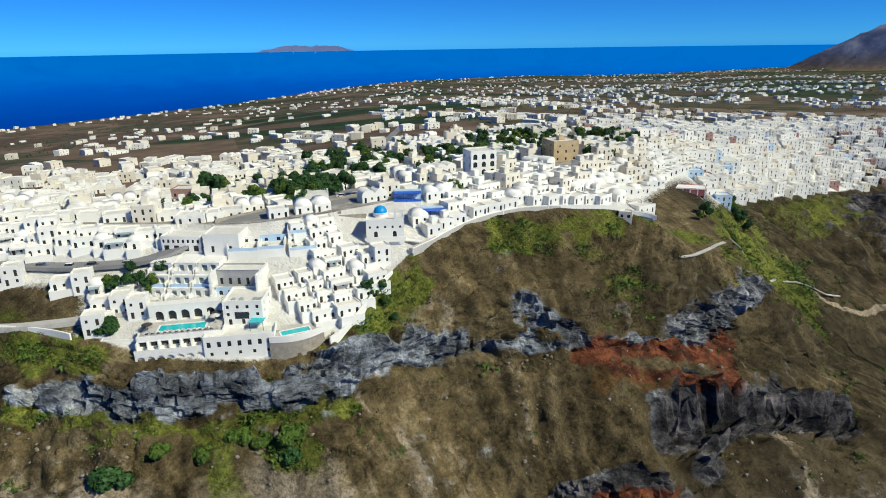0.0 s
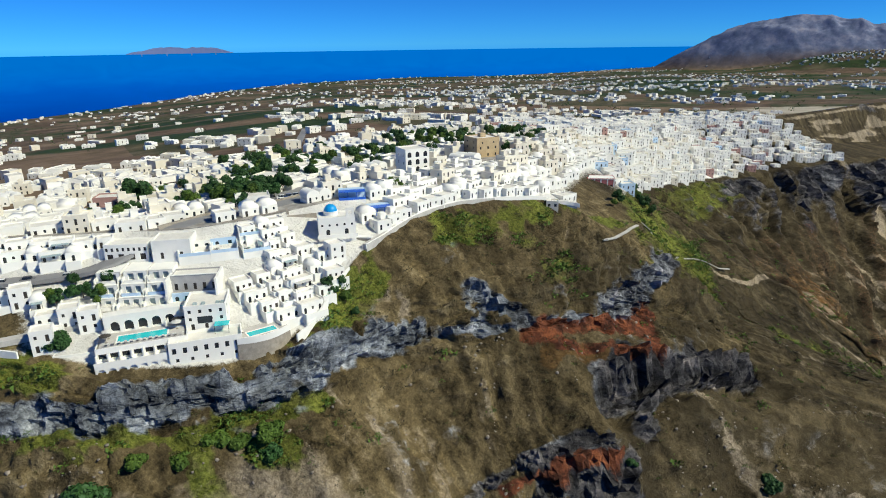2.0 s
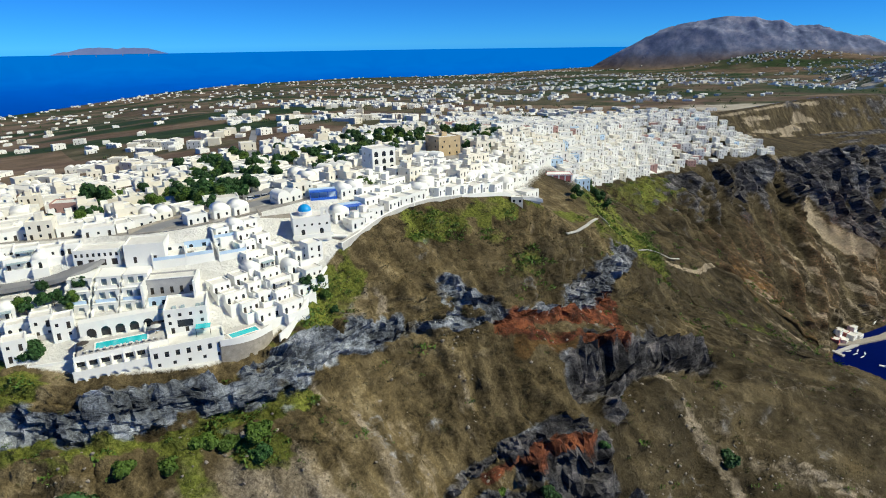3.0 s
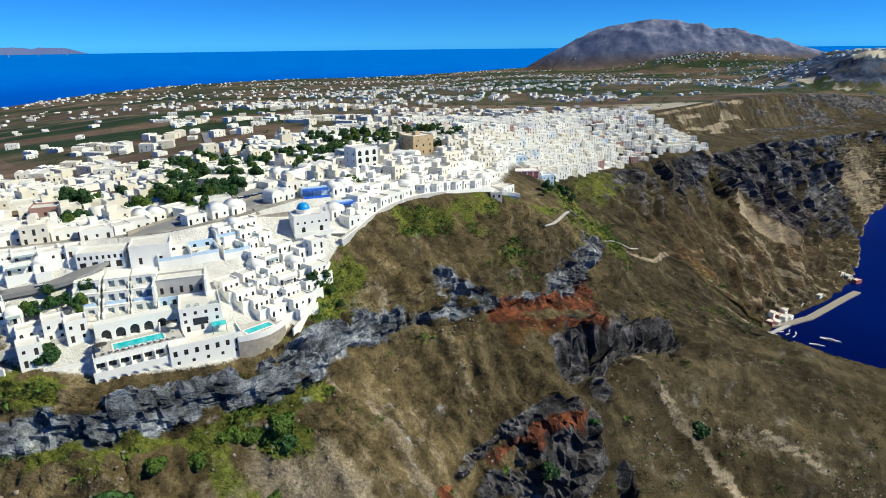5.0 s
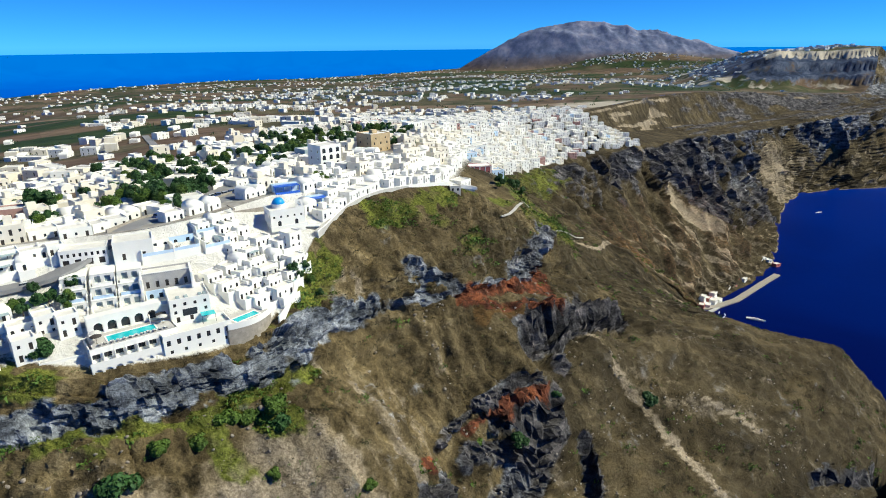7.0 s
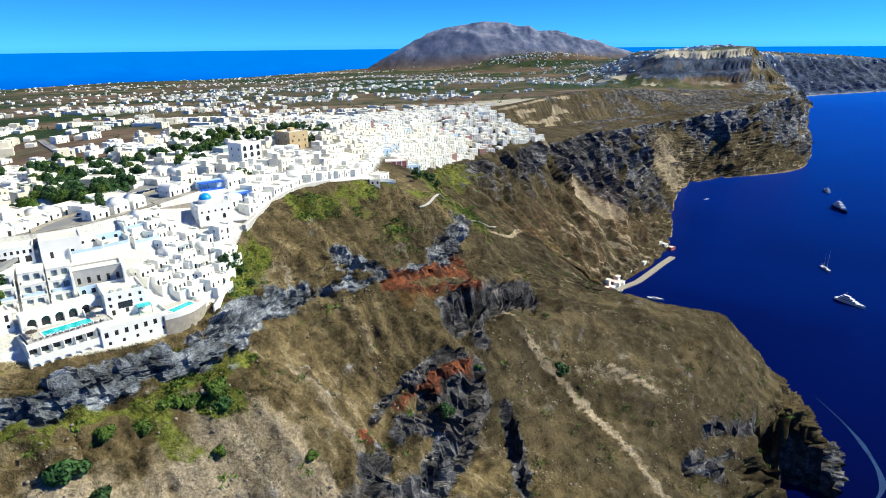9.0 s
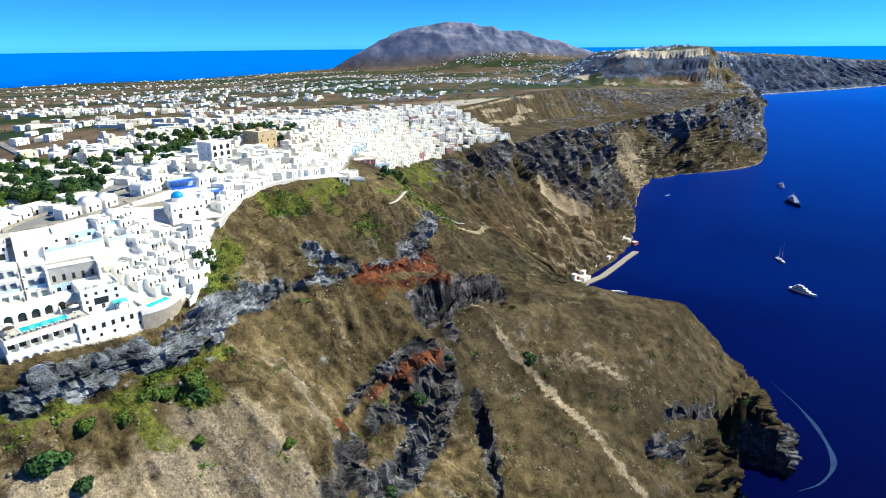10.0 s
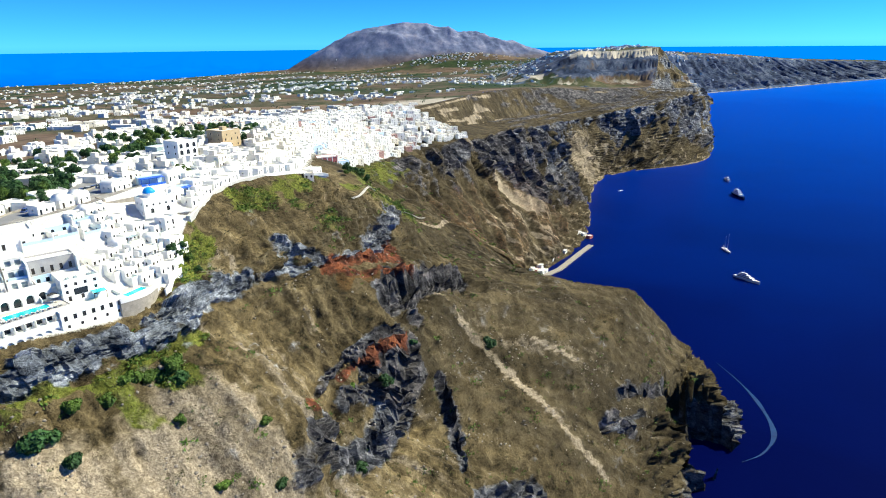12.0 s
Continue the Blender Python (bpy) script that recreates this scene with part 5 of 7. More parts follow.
for k in range(170):
    q = rnd.uniform(2.5, 14.2)
    e = spline([(x, y, 0) for x, y in EAST], KNOTS, np.array([np.interp(q, np.arange(len(KNOTS)), KNOTS)]))[0]
    x, y = e[0] + rnd.uniform(60, 260), e[1] + rnd.uniform(-60, 60)
    wx, wy, _ = nearer((x, y, 10))
    far_shrink = math.hypot(wx - HUB.x, wy - HUB.y) / math.hypot(x - HUB.x, y - HUB.y)
    farms.append((rnd.choice(list(PLAIN_KINDS)), pose(wx, wy, ground(wx, wy)[0], 0, 0, rnd.uniform(0, 180)) @ Matrix.Scale(far_shrink * 1.3, 4)))
mass("plain_houses", PLAIN_KINDS, [M_WHITE, M_ROOF, M_CREAM, M_WOOD, M_GLASS], farms, "scattered white farmhouses and hamlets on the plain")

# ---- roads, walls and terraces ----
def ribbon(name, pts, width, lift, mat, label, thick=0.5, kind="structure", level=None):
    """A paved strip that follows the ground, with sides."""
    fine = []
    for (ax, ay), (bx, by) in zip(pts, pts[1:]):
        n = max(1, int(math.hypot(bx - ax, by - ay) / 3))
        fine += [(ax + (bx - ax) * i / n, ay + (by - ay) * i / n) for i in range(n)]
    fine.append(pts[-1])
    zs = [max(ground(x + a, y + b)[0] for a, b in ((0, 0), (1.5, 0), (-1.5, 0), (0, 1.5), (0, -1.5))) for x, y in fine]
    zs = [sum(zs[max(0, i - 3):i + 4]) / len(zs[max(0, i - 3):i + 4]) + lift for i in range(len(zs))]
    v, f = [], []
    for i, (x, y) in enumerate(fine):
        a, b = fine[max(0, i - 1)], fine[min(len(fine) - 1, i + 1)]
        d = Vector((b[0] - a[0], b[1] - a[1])).normalized()
        nx, ny = -d.y * width / 2, d.x * width / 2
        v += [(x - nx, y - ny, zs[i]), (x + nx, y + ny, zs[i]), (x + nx, y + ny, zs[i] - thick), (x - nx, y - ny, zs[i] - thick)]
        if i:
            k = 4 * i
            f += [(k - 4 + j, k - 4 + (j + 1) % 4, k + (j + 1) % 4, k + j) for j in range(4)]
    f += [(0, 3, 2, 1), tuple(len(v) - 4 + j for j in range(4))]
    return tagged(new(name, mesh_of(name, v, f, mat)), label, kind=kind)


ribbon("road", ROAD, 6.2, 0.35, M_ASPHALT, "grey asphalt road along the crest", 1.2)
ribbon("road", [(-136, 214), (-140, 234), (-136, 250), (-140, 262)], 17, 0.3, M_ASPHALT, "grey asphalt car park above the village", 1.5)
rim_pts = [tuple(hill_at(s, 0.985)[0][:2]) for s in np.linspace(4.95, 7.3, 30)]
ribbon("pavement", rim_pts, 1.8, 0.3, M_PAVE, "pale paved footpath along the rim", 2.5)
ribbon("wall_rim", [tuple(hill_at(s, 1.012)[0][:2]) for s in np.linspace(4.95, 7.3, 34)], 0.4, 0.8, M_WHITE, "low whitewashed wall along the rim path", 1.6)
ribbon("wall_lane", [tuple(hill_at(s, 1.0)[0][:2]) for s in np.linspace(0.6, 2.35, 24)], 0.5, 1.0, M_WHITE, "low whitewashed wall above the slope", 2.2)
ribbon("wall_edge", [tuple(hill_at(s, 0.985)[0][:2]) for s in np.linspace(4.12, 4.75, 18)], 0.5, 1.3, M_WHITE, "low whitewashed wall round the village end", 3.2)
ribbon("pavement", [(-170, 112), (-152, 130), (-143, 141), (-137, 149), (-131, 157), (-124, 164)], 3.0, 0.4, M_PAVE, "pale paved lane through the gardens", 1.5)
ribbon("wall_road", [(x - 3.3, y + 3.3) for x, y in ROAD[5:9]], 0.5, 1.3, M_STONE, "pale stone wall beside the road", 3.0)
ribbon("pavement", [(-35.5, 310), (-32.5, 316), (-31, 324), (-30.5, 334), (-29, 341)], 1.5, 0.08, M_PAVE, "pale stepped path down the slope", 0.4)
ribbon("pavement", [(-46, 352), (-36, 350), (-27, 356), (-22, 372), (-18, 392)], 1.4, 0.08, M_PAVE, "pale path round the gully", 0.4)
ribbon("pavement", [(-16, 398), (-8, 408), (-2, 420), (4, 432)], 1.4, 0.08, M_PAVE, "pale path down the far slope", 0.4)
ribbon("road", [(-420, 560), (-300, 420), (-220, 330), (-160, 285), (-127, 262)], 6, 0.4, M_ASPHALT, "grey asphalt road over the plain", 1.5)


def landmark(name, label, category, m):
    top = new(name)
    top.matrix_basis = m
    return tagged(top, label, category)


def fit_out(top, w, d, z0, rows, mat_leaf=None, wall_mat=None, deep=0.32, sides=True, height=None, roof=True, parapet=0.5):
    """A block with rows of openings (sill, width, height, count, arched) on its front, smaller ones at the sides, and a flat roof."""
    height = height or max(r[0] + r[2] for r in rows) + 0.7
    s = Solid()
    holes = [(w * (i + 0.5) / n, z, ow, oh, ar) for z, ow, oh, n, ar in rows for i in range(n)]
    flank = [(d * (i + 0.5) / 2, z, 0.9, 1.2, False) for z, ow, oh, n, ar in rows for i in range(2)] if sides else []
    s.wall((-w / 2, -d / 2, 0), (1, 0, 0), w, z0, height, holes, (0, 1, 0), deep)
    s.wall((w / 2, -d / 2, 0), (0, 1, 0), d, z0, height, flank, (-1, 0, 0))
    s.wall((w / 2, d / 2, 0), (-1, 0, 0), w, z0, height, [], (0, -1, 0))
    s.wall((-w / 2, d / 2, 0), (0, -1, 0), d, z0, height, flank, (1, 0, 0))
    s.box(-w / 2, w / 2, -d / 2, -d / 2 + 0.25, height, height + parapet).box(-w / 2, w / 2, d / 2 - 0.25, d / 2, height, height + parapet)
    s.box(-w / 2, -w / 2 + 0.25, -d / 2 + 0.25, d / 2 - 0.25, height, height + parapet).box(w / 2 - 0.25, w / 2, -d / 2 + 0.25, d / 2 - 0.25, height, height + parapet)
    part("wall", s.mesh("block_wall", wall_mat or M_WHITE), top)
    if roof:
        part("roof", Solid().box(-w / 2 + 0.26, w / 2 - 0.26, -d / 2 + 0.26, d / 2 - 0.26, height - 0.3, height + 0.05).mesh("roof", M_ROOF), top)
    for c, z, ow, oh, ar in holes:
        leaf, fr = pane(ow, oh, ar, mat_leaf or (M_WOOD if oh > 1.7 and not ar else M_GLASS))
        ob = part("door" if oh > 1.7 else "window", leaf, top, pose(-w / 2 + c, -d / 2 + deep - 0.32, z))
        part("frame", fr, ob)
    for c, z, ow, oh, ar in flank:
        leaf, _ = pane(ow, oh, ar, M_GLASS)
        part("window", leaf, top, pose(w / 2, -d / 2 + c, z, 0, 0, 90))
        part("window", leaf, top, pose(-w / 2, d / 2 - c, z, 0, 0, -90))
    return height


def pool(top, x0, x1, y0, y1, z):
    """A sunk basin: rim and water of their own."""
    s = Solid()
    for a, b, c, e in ((x0 - 0.4, x1 + 0.4, y0 - 0.4, y0), (x0 - 0.4, x1 + 0.4, y1, y1 + 0.4), (x0 - 0.4, x0, y0, y1), (x1, x1 + 0.4, y0, y1)):
        s.box(a, b, c, e, z - 0.2, z + 0.16)
    part("pool_rim", s.mesh("pool_rim", M_WHITE), top)
    part("pool_water", Solid().box(x0, x1, y0, y1, z - 0.2, z + 0.06).mesh("pool_water", M_POOL), top, label="turquoise pool water")


def lounger(m):
    s = Solid().box(-0.32, 0.32, -0.95, 0.35, 0.28, 0.36)
    frame_me = s.mesh("lounger_frame", M_WOOD)
    top = new("sun_lounger")
    top.matrix_basis = m
    part("frame", frame_me, top)
    part("cushion", Solid().box(-0.3, 0.3, -0.9, 0.3, 0.36, 0.44).mesh("cushion", M_CANVAS), top)
    part("backrest", Solid().box(-0.3, 0.3, 0, 0.75, 0, 0.08).mesh("backrest", M_CANVAS), top, pose(0, 0.34, 0.38, 40))
    for x in (-0.27, 0.27):
        for y in (-0.85, 0.25):
            part("leg", Solid().box(x - 0.03, x + 0.03, y - 0.03, y + 0.03, 0, 0.28).mesh("leg", M_WOOD), top)
    return tagged(top, "dark wooden sun lounger with pale cushion on the pool deck", "lounger", "sun loungers by the pools")


def parasol(m, mat):
    top = new("parasol")
    top.matrix_basis = m
    part("pole", Solid().turned([(0.035, 0), (0.035, 2.5)], steps=6).mesh("pole", M_WOOD), top)
    part("base", Solid().turned([(0.35, 0), (0.35, 0.08)], steps=10).mesh("parasol_base", M_STONE), top)
    part("canopy", Solid().turned([(1.5, 2.05), (1.48, 2.1), (0.05, 2.7)], steps=8).mesh("canopy", mat), top)
    return tagged(top, "open square-ribbed parasol on the pool deck", "parasol", "parasols by the pools")


# the pool hotel at the edge of the cliff
H1 = pose(-116.4, 158.8, 226.2, 0, 0, 51)
hotel = landmark("pool_hotel", "white terraced hotel with turquoise pool and arched wall", "hotel", H1)
fit_out(hotel, 22, 9, -12.5, [(-3.4, 1.9, 1.7, 8, False)], height=0.0, sides=False, roof=False, parapet=0.9, deep=1.1)
s = Solid()
s.wall((-11.5, -6.6, 0), (1, 0, 0), 22.5, -12, -3.9, [(1.5 + 2.45 * i, -7.6, 1.9, 2.6, True) for i in range(9)], (0, 1, 0), 0.5)
s.box(-11.5, 11, -6.05, -4.51, -12, -3.9).box(-11.5, -11.3, -6.6, -6.05, -12, -3.9).box(10.8, 11, -6.6, -6.05, -12, -3.9)
s.box(-11.5, 11, -6.6, -6.4, -3.9, -3.1)
part("lower_arcade", s.mesh("lower_arcade", M_WHITE), hotel, label="white wall with blind arches")
for i in range(8):
    part("balcony_divider", Solid().box(-11.0 + 2.75 * i, -10.8 + 2.75 * i, -6.0, -4.52, -3.9, -1.4).mesh("balcony_divider", M_WHITE), hotel)
part("deck", Solid().box(-10.2, 10.2, -4.2, 4.2, -0.4, 0.02).mesh("deck", M_PAVE), hotel)
pool(hotel, -6.0, 6.0, -2.6, 1.4, 0.02)
s = Solid()
s.wall((-9.5, 4.4, 0), (1, 0, 0), 19, -1, 4.2, [(2.6 + 3.4 * i, 0.1, 2.3, 3.0, True) for i in range(5)], (0, 1, 0), 1.4)
s.box(-9.5, 9.5, 5.85, 7.5, -1, 4.2).box(-9.5, 9.5, 4.4, 7.5, 4.2, 4.9)
part("arcade", s.mesh("arcade", M_WHITE), hotel, label="white wall with deep round arches")
for i in range(5):
    part("glazed_door", pane(2.3, 3.0, True, M_GLASS)[0], hotel, pose(-9.5 + 2.6 + 3.4 * i, 5.45, 0.1))
for i in range(9):
    part("parapet_pier", Solid().box(-10.4 + 2.55 * i, -10.1 + 2.55 * i, -4.6, -4.25, 0.9, 1.15).mesh("parapet_pier", M_WHITE), hotel)
wing = landmark("terrace_wing", "white terrace block with low parapet beside the pool", "building", pose(-129.5, 148.2, 224.3, 0, 0, 44))
fit_out(wing, 10, 6, -9, [(-3.2, 0.8, 0.9, 3, False)], height=0.0, sides=False, parapet=0.9)
shed = landmark("stone_outbuilding", "small pale stone outbuilding under the hotel", "building", pose(-121.5, 145.6, 215.2, 0, 0, 40))
fit_out(shed, 5.5, 4, -5, [(0.3, 1.0, 1.3, 1, False)], height=2.4, sides=False, wall_mat=M_CREAM, parapet=0.25)
stair = Solid()
for i in range(14):
    stair.box(-0.9, 0.9, i * 0.55, i * 0.55 + 0.56, -3, i * 0.5)
st_ob = landmark("outside_stair", "white outside stair down the hotel wall", "stair", pose(-119.5, 147.2, 216.2, 0, 0, 60))
part("flight", stair.mesh("flight", M_WHITE), st_ob)

# the white front wall at the rim, the block behind it, and the bare grey wall above its roof
front = landmark("white_block", "long white hotel front with small dark windows at the rim", "building", pose(-103.6, 168.3, 219.0, 0, 0, 49))
fit_out(front, 18.5, 7, -5, [(0.9, 0.8, 1.0, 5, False), (3.3, 1.0, 1.6, 7, False)], height=5.6, parapet=0.9)
block = landmark("white_block", "white hotel block with small dark windows and terrace roof", "building", pose(-109.7, 175.1, 223.6, 0, 0, 42))
fit_out(block, 10.8, 11, -5, [(1.4, 0.9, 1.9, 3, False), (4.2, 0.8, 1.0, 4, False), (6.4, 0.8, 1.0, 4, False)], height=8.0, parapet=0.7)
# flat dark panel on the front, put there for a recess's shade
part("loggia", Solid().box(-2.2, 1.6, -5.56, -5.49, 3.4, 5.4).mesh("loggia", M_GLASS), block, label="flat dark panel in place of a recess's shade")
for x in (-3.4, -1.2, 2.6, 3.9):
    part("roof_seat", Solid().box(x, x + 1.1, -3.5, -2.5, 8.05, 8.6, 0.1).mesh("roof_seat", M_TARP), block)
aw = landmark("awning", "teal canvas awning on thin posts over a terrace", "awning", pose(-101.8, 172.6, 224.7, 0, 0, 42))
part("canopy", Solid().box(-1.9, 1.9, -1.5, 1.5, 2.4, 2.5).mesh("canopy", M_POOL), aw, label="teal canvas")
for x in (-1.8, 1.8):
    part("post", Solid().box(x - 0.06, x + 0.06, -1.45, -1.33, 0, 2.4).mesh("post", M_WOOD), aw)
greyb = landmark("grey_house", "long house with bare grey rendered wall and white terrace", "house", pose(-119.8, 180.4, 231.7, 0, 0, 38))
fit_out(greyb, 13, 6, -6, [(0.4, 0.9, 2.0, 5, False)], wall_mat=M_GREYWALL, height=4.4)
part("side_wall", Solid().box(6.5, 7.1, -7.5, 3.0, -6, 5.0).mesh("side_wall", M_WHITE), greyb)
part("side_wall", Solid().box(-7.1, -6.5, -7.5, 3.0, -6, 5.0).mesh("side_wall", M_WHITE), greyb)
part("coping", Solid().box(-6.5, 6.5, -3.15, -2.7, 4.9, 5.1).mesh("coping", M_WHITE), greyb)


def court(x, y, z, ang, w, d, back, tint, basin):
    """A walled terrace cut into the slope: floor, side walls, a back wall with doors, a plunge pool and a glass rail."""
    top = landmark("terrace_court", "white walled terrace with turquoise plunge pool and glass rail", "terrace", pose(x, y, z, 0, 0, ang))
    top["group"] = "walled terraces with plunge pools"
    part("floor_slab", Solid().box(-w / 2, w / 2, -d / 2, d / 2, -4, 0).mesh("floor_slab", M_WHITE), top)
    for q in (-w / 2 - 0.3, w / 2):
        part("side_wall", Solid().box(q, q + 0.3, -d / 2, d / 2, -4, back * 0.75).mesh("side_wall", M_WHITE), top)
    s = Solid()
    n = max(2, int(w / 2.6))
    s.wall((-w / 2, d / 2 - 0.6, 0), (1, 0, 0), w, 0, back, [(w * (i + 0.5) / n, 0.05, 1.1, 2.0, i % 2 == 0) for i in range(n)], (0, 1, 0), 0.4)
    s.box(-w / 2, w / 2, d / 2 - 0.18, d / 2 + 0.1, -3, back).box(-w / 2, w / 2, d / 2 - 0.6, d / 2 - 0.18, back, back + 0.15)
    part("back_wall", s.mesh("court_wall", tint), top)
    for i in range(n):
        part("door", pane(1.1, 2.0, i % 2 == 0, M_GLASS)[0], top, pose(-w / 2 + w * (i + 0.5) / n, d / 2 - 0.6, 0.05))
    part("rail", Solid().box(-w / 2, w / 2, -d / 2, -d / 2 + 0.08, 0, 0.95).mesh("rail", M_PALEBLUE), top, label="pale blue glass rail")
    pool(top, *basin, 0.0)
    for i in range(2):
        lounger(pose(x, y, z, 0, 0, ang) @ pose(-w * 0.36 + 0.9 * i, d * 0.05, 0.02, 0, 0, 170 + 15 * i))


court(-114.4, 168.2, 225.4, 42, 5.0, 4.6, 3.2, M_WHITE, (-1.8, 1.9, -1.7, 0.3))
court(-117.6, 172.4, 229.2, 42, 5.2, 5.0, 2.9, M_PALEBLUE, (-2.2, 1.2, -1.9, 0.2))
court(-126.5, 186.5, 239.4, 46, 9.0, 6.0, 2.8, M_WHITE, (-3.6, -0.4, -2.4, -0.2))
court(-121.0, 192.5, 239.6, 50, 7.5, 6.0, 2.8, M_PALEBLUE, (-0.6, 2.9, -2.4, -0.2))
court(-115.0, 199.5, 238.8, 56, 8.0, 6.0, 2.8, M_WHITE, (-3.2, 0.4, -2.4, -0.2))
court(-119.5, 203.5, 242.4, 54, 9.0, 5.5, 2.8, M_WHITE, (-0.4, 3.4, -2.2, -0.2))

# the second pool on its rounded bastion
bast = landmark("pool_terrace", "white rounded pool terrace on a stone bastion", "terrace", pose(-94.6, 179.4, 223.6, 0, 0, 66))
n_arc = 16
prof = [(-7.5 + 15 * i / n_arc, -2.6 - 2.2 * math.sin(math.pi * i / n_arc)) for i in range(n_arc + 1)]
v = [(x, y, z) for x, y in prof for z in (-9.0, 0.0)] + [(7.5, 4.5, -9), (7.5, 4.5, 0), (-7.5, 4.5, -9), (-7.5, 4.5, 0)]
k = 2 * (n_arc + 1)
f = [(2 * i, 2 * i + 2, 2 * i + 3, 2 * i + 1) for i in range(n_arc)] + [(k - 2, k, k + 1, k - 1), (k, k + 2, k + 3, k + 1), (k + 2, 0, 1, k + 3)]
f += [tuple([2 * i + 1 for i in range(n_arc + 1)] + [k + 1, k + 3])]
part("bastion", mesh_of("bastion", v, f, M_STONE), bast, label="rough pale stone bastion")
v = [(x, y + o, z) for x, y in prof for o, z in ((-0.06, -0.9), (-0.06, 0.95), (0.22, 0.95), (0.22, -0.9))]
f = [(4 * i + j, 4 * i + 4 + j, 4 * i + 4 + (j + 1) % 4, 4 * i + (j + 1) % 4) for i in range(n_arc) for j in range(4)]
part("parapet", mesh_of("parapet", v, f, M_WHITE), bast)
part("deck", Solid().box(-7.3, 7.3, -2.4, 4.3, -0.2, 0.04).mesh("deck", M_PAVE), bast)
pool(bast, -3.8, 4.0, -2.0, 0.9, 0.04)
for i in range(12):
    lounger(H1 @ pose(-8.4 + 1.5 * i, -3.55, 0.02, 0, 0, 180 + (i * 37 % 20) - 10))
for i in range(3):
    lounger(pose(-94.6, 179.4, 223.64, 0, 0, 66) @ pose(-6.3 + 0.9 * i, 2.2, 0, 0, 0, 10))
for i, (x, y) in enumerate(((-8.4, 1.0), (-8.6, -1.6), (8.4, 0.6), (8.6, 2.6))):
    parasol(H1 @ pose(x, y, 0.02), M_WOOD if i % 2 else M_CANVAS)

# the block of stacked balconies
for n, (dx, storeys) in enumerate(((-7.4, 3), (0.0, 3), (7.0, 3))):
    flats = landmark("balcony_block", "white stepped apartment block with blue-grey balconies", "building", pose(-130.5, 167.0, 229.6, 0, 0, 38) @ pose(dx, 0, 0))
    flats["group"] = "stepped balcony blocks"
    w = 6.6
    for st in range(storeys):
        back = 3.3 * st
        s = Solid()
        s.wall((-w / 2, -3 + back, 0), (1, 0, 0), w, 2.75 * st - (6 if st == 0 else 0), 2.75 * st + 2.75, [(2.0, 2.75 * st + 0.1, 1.6, 2.0, False), (4.6, 2.75 * st + 0.1, 1.6, 2.0, False)], (0, 1, 0), 0.8)
        for q in (-w / 2, w / 2 - 0.25):
            s.box(q, q + 0.25, -5.2 + back, -3 + back, 2.75 * st - 3, 2.75 * st + 1.5).box(q, q + 0.25, -3 + back, 5 + back, 2.75 * st - 3, 2.75 * st + 2.75)
        s.box(-w / 2 + 0.25, w / 2 - 0.25, -3 + back, 5 + back, 2.75 * st + 2.55, 2.75 * st + 2.75).box(-w / 2 + 0.25, w / 2 - 0.25, -5.2 + back, -3 + back, 2.75 * st - 0.2, 2.75 * st)
        part("storey", s.mesh("storey", M_WHITE), flats)
        for cx in (-1.3, 1.3):
            part("balcony_door", pane(1.6, 2.0, False, M_TARP)[0], flats, pose(cx, -3 + back + 0.48, 2.75 * st + 0.1))
            part("balcony", Solid().box(cx - 1.29, cx + 1.29, -5.2 + back, -5.05 + back, 2.75 * st - 0.2, 2.75 * st + 0.9).mesh("balcony", M_PALEBLUE if st % 2 else M_WHITE), flats, label="pale balcony front")

# church with azure dome
church = landmark("church", "white church with azure dome and small dark windows", "church", pose(-101.2, 222.4, 239.6, 0, 0, 44))
fit_out(church, 12, 8, -6, [(0.2, 1.2, 2.2, 2, True), (3.4, 0.7, 0.8, 5, True)], wall_mat=M_WHITE, height=6.0, parapet=0.4)
part("drum", Solid().turned([(2.3, 5.8), (2.3, 7.3), (2.5, 7.35), (2.5, 7.5), (2.2, 7.5)], -1.5, 1.0, 24).mesh("drum", M_WHITE), church)
dome = [(2.2 * math.cos(a), 7.5 + 2.1 * math.sin(a)) for a in np.linspace(0, math.pi / 2 - 0.03, 9)]
part("dome", Solid().turned(dome, -1.5, 1.0, 28).mesh("dome", M_DOME, True), church, label="azure painted dome")
part("finial", Solid().box(-1.56, -1.44, 0.94, 1.06, 9.5, 10.6).box(-1.9, -1.1, 0.96, 1.04, 10.1, 10.22).mesh("finial", M_WHITE), church)
s = Solid()
s.wall((3, -3.9, 0), (1, 0, 0), 2.6, 6.0, 9.2, [(1.3, 6.9, 1.2, 1.6, True)], (0, 1, 0), 0.5)
s.box(3, 5.6, -3.4, -3.35, 6, 6.9)
part("bell_gable", s.mesh("bell_gable", M_WHITE), church)
rail_me = Solid().box(-6.5, 6.5, -5.6, -5.4, -0.2, 1.0).mesh("forecourt_wall", M_WHITE)
part("forecourt_wall", rail_me, church)

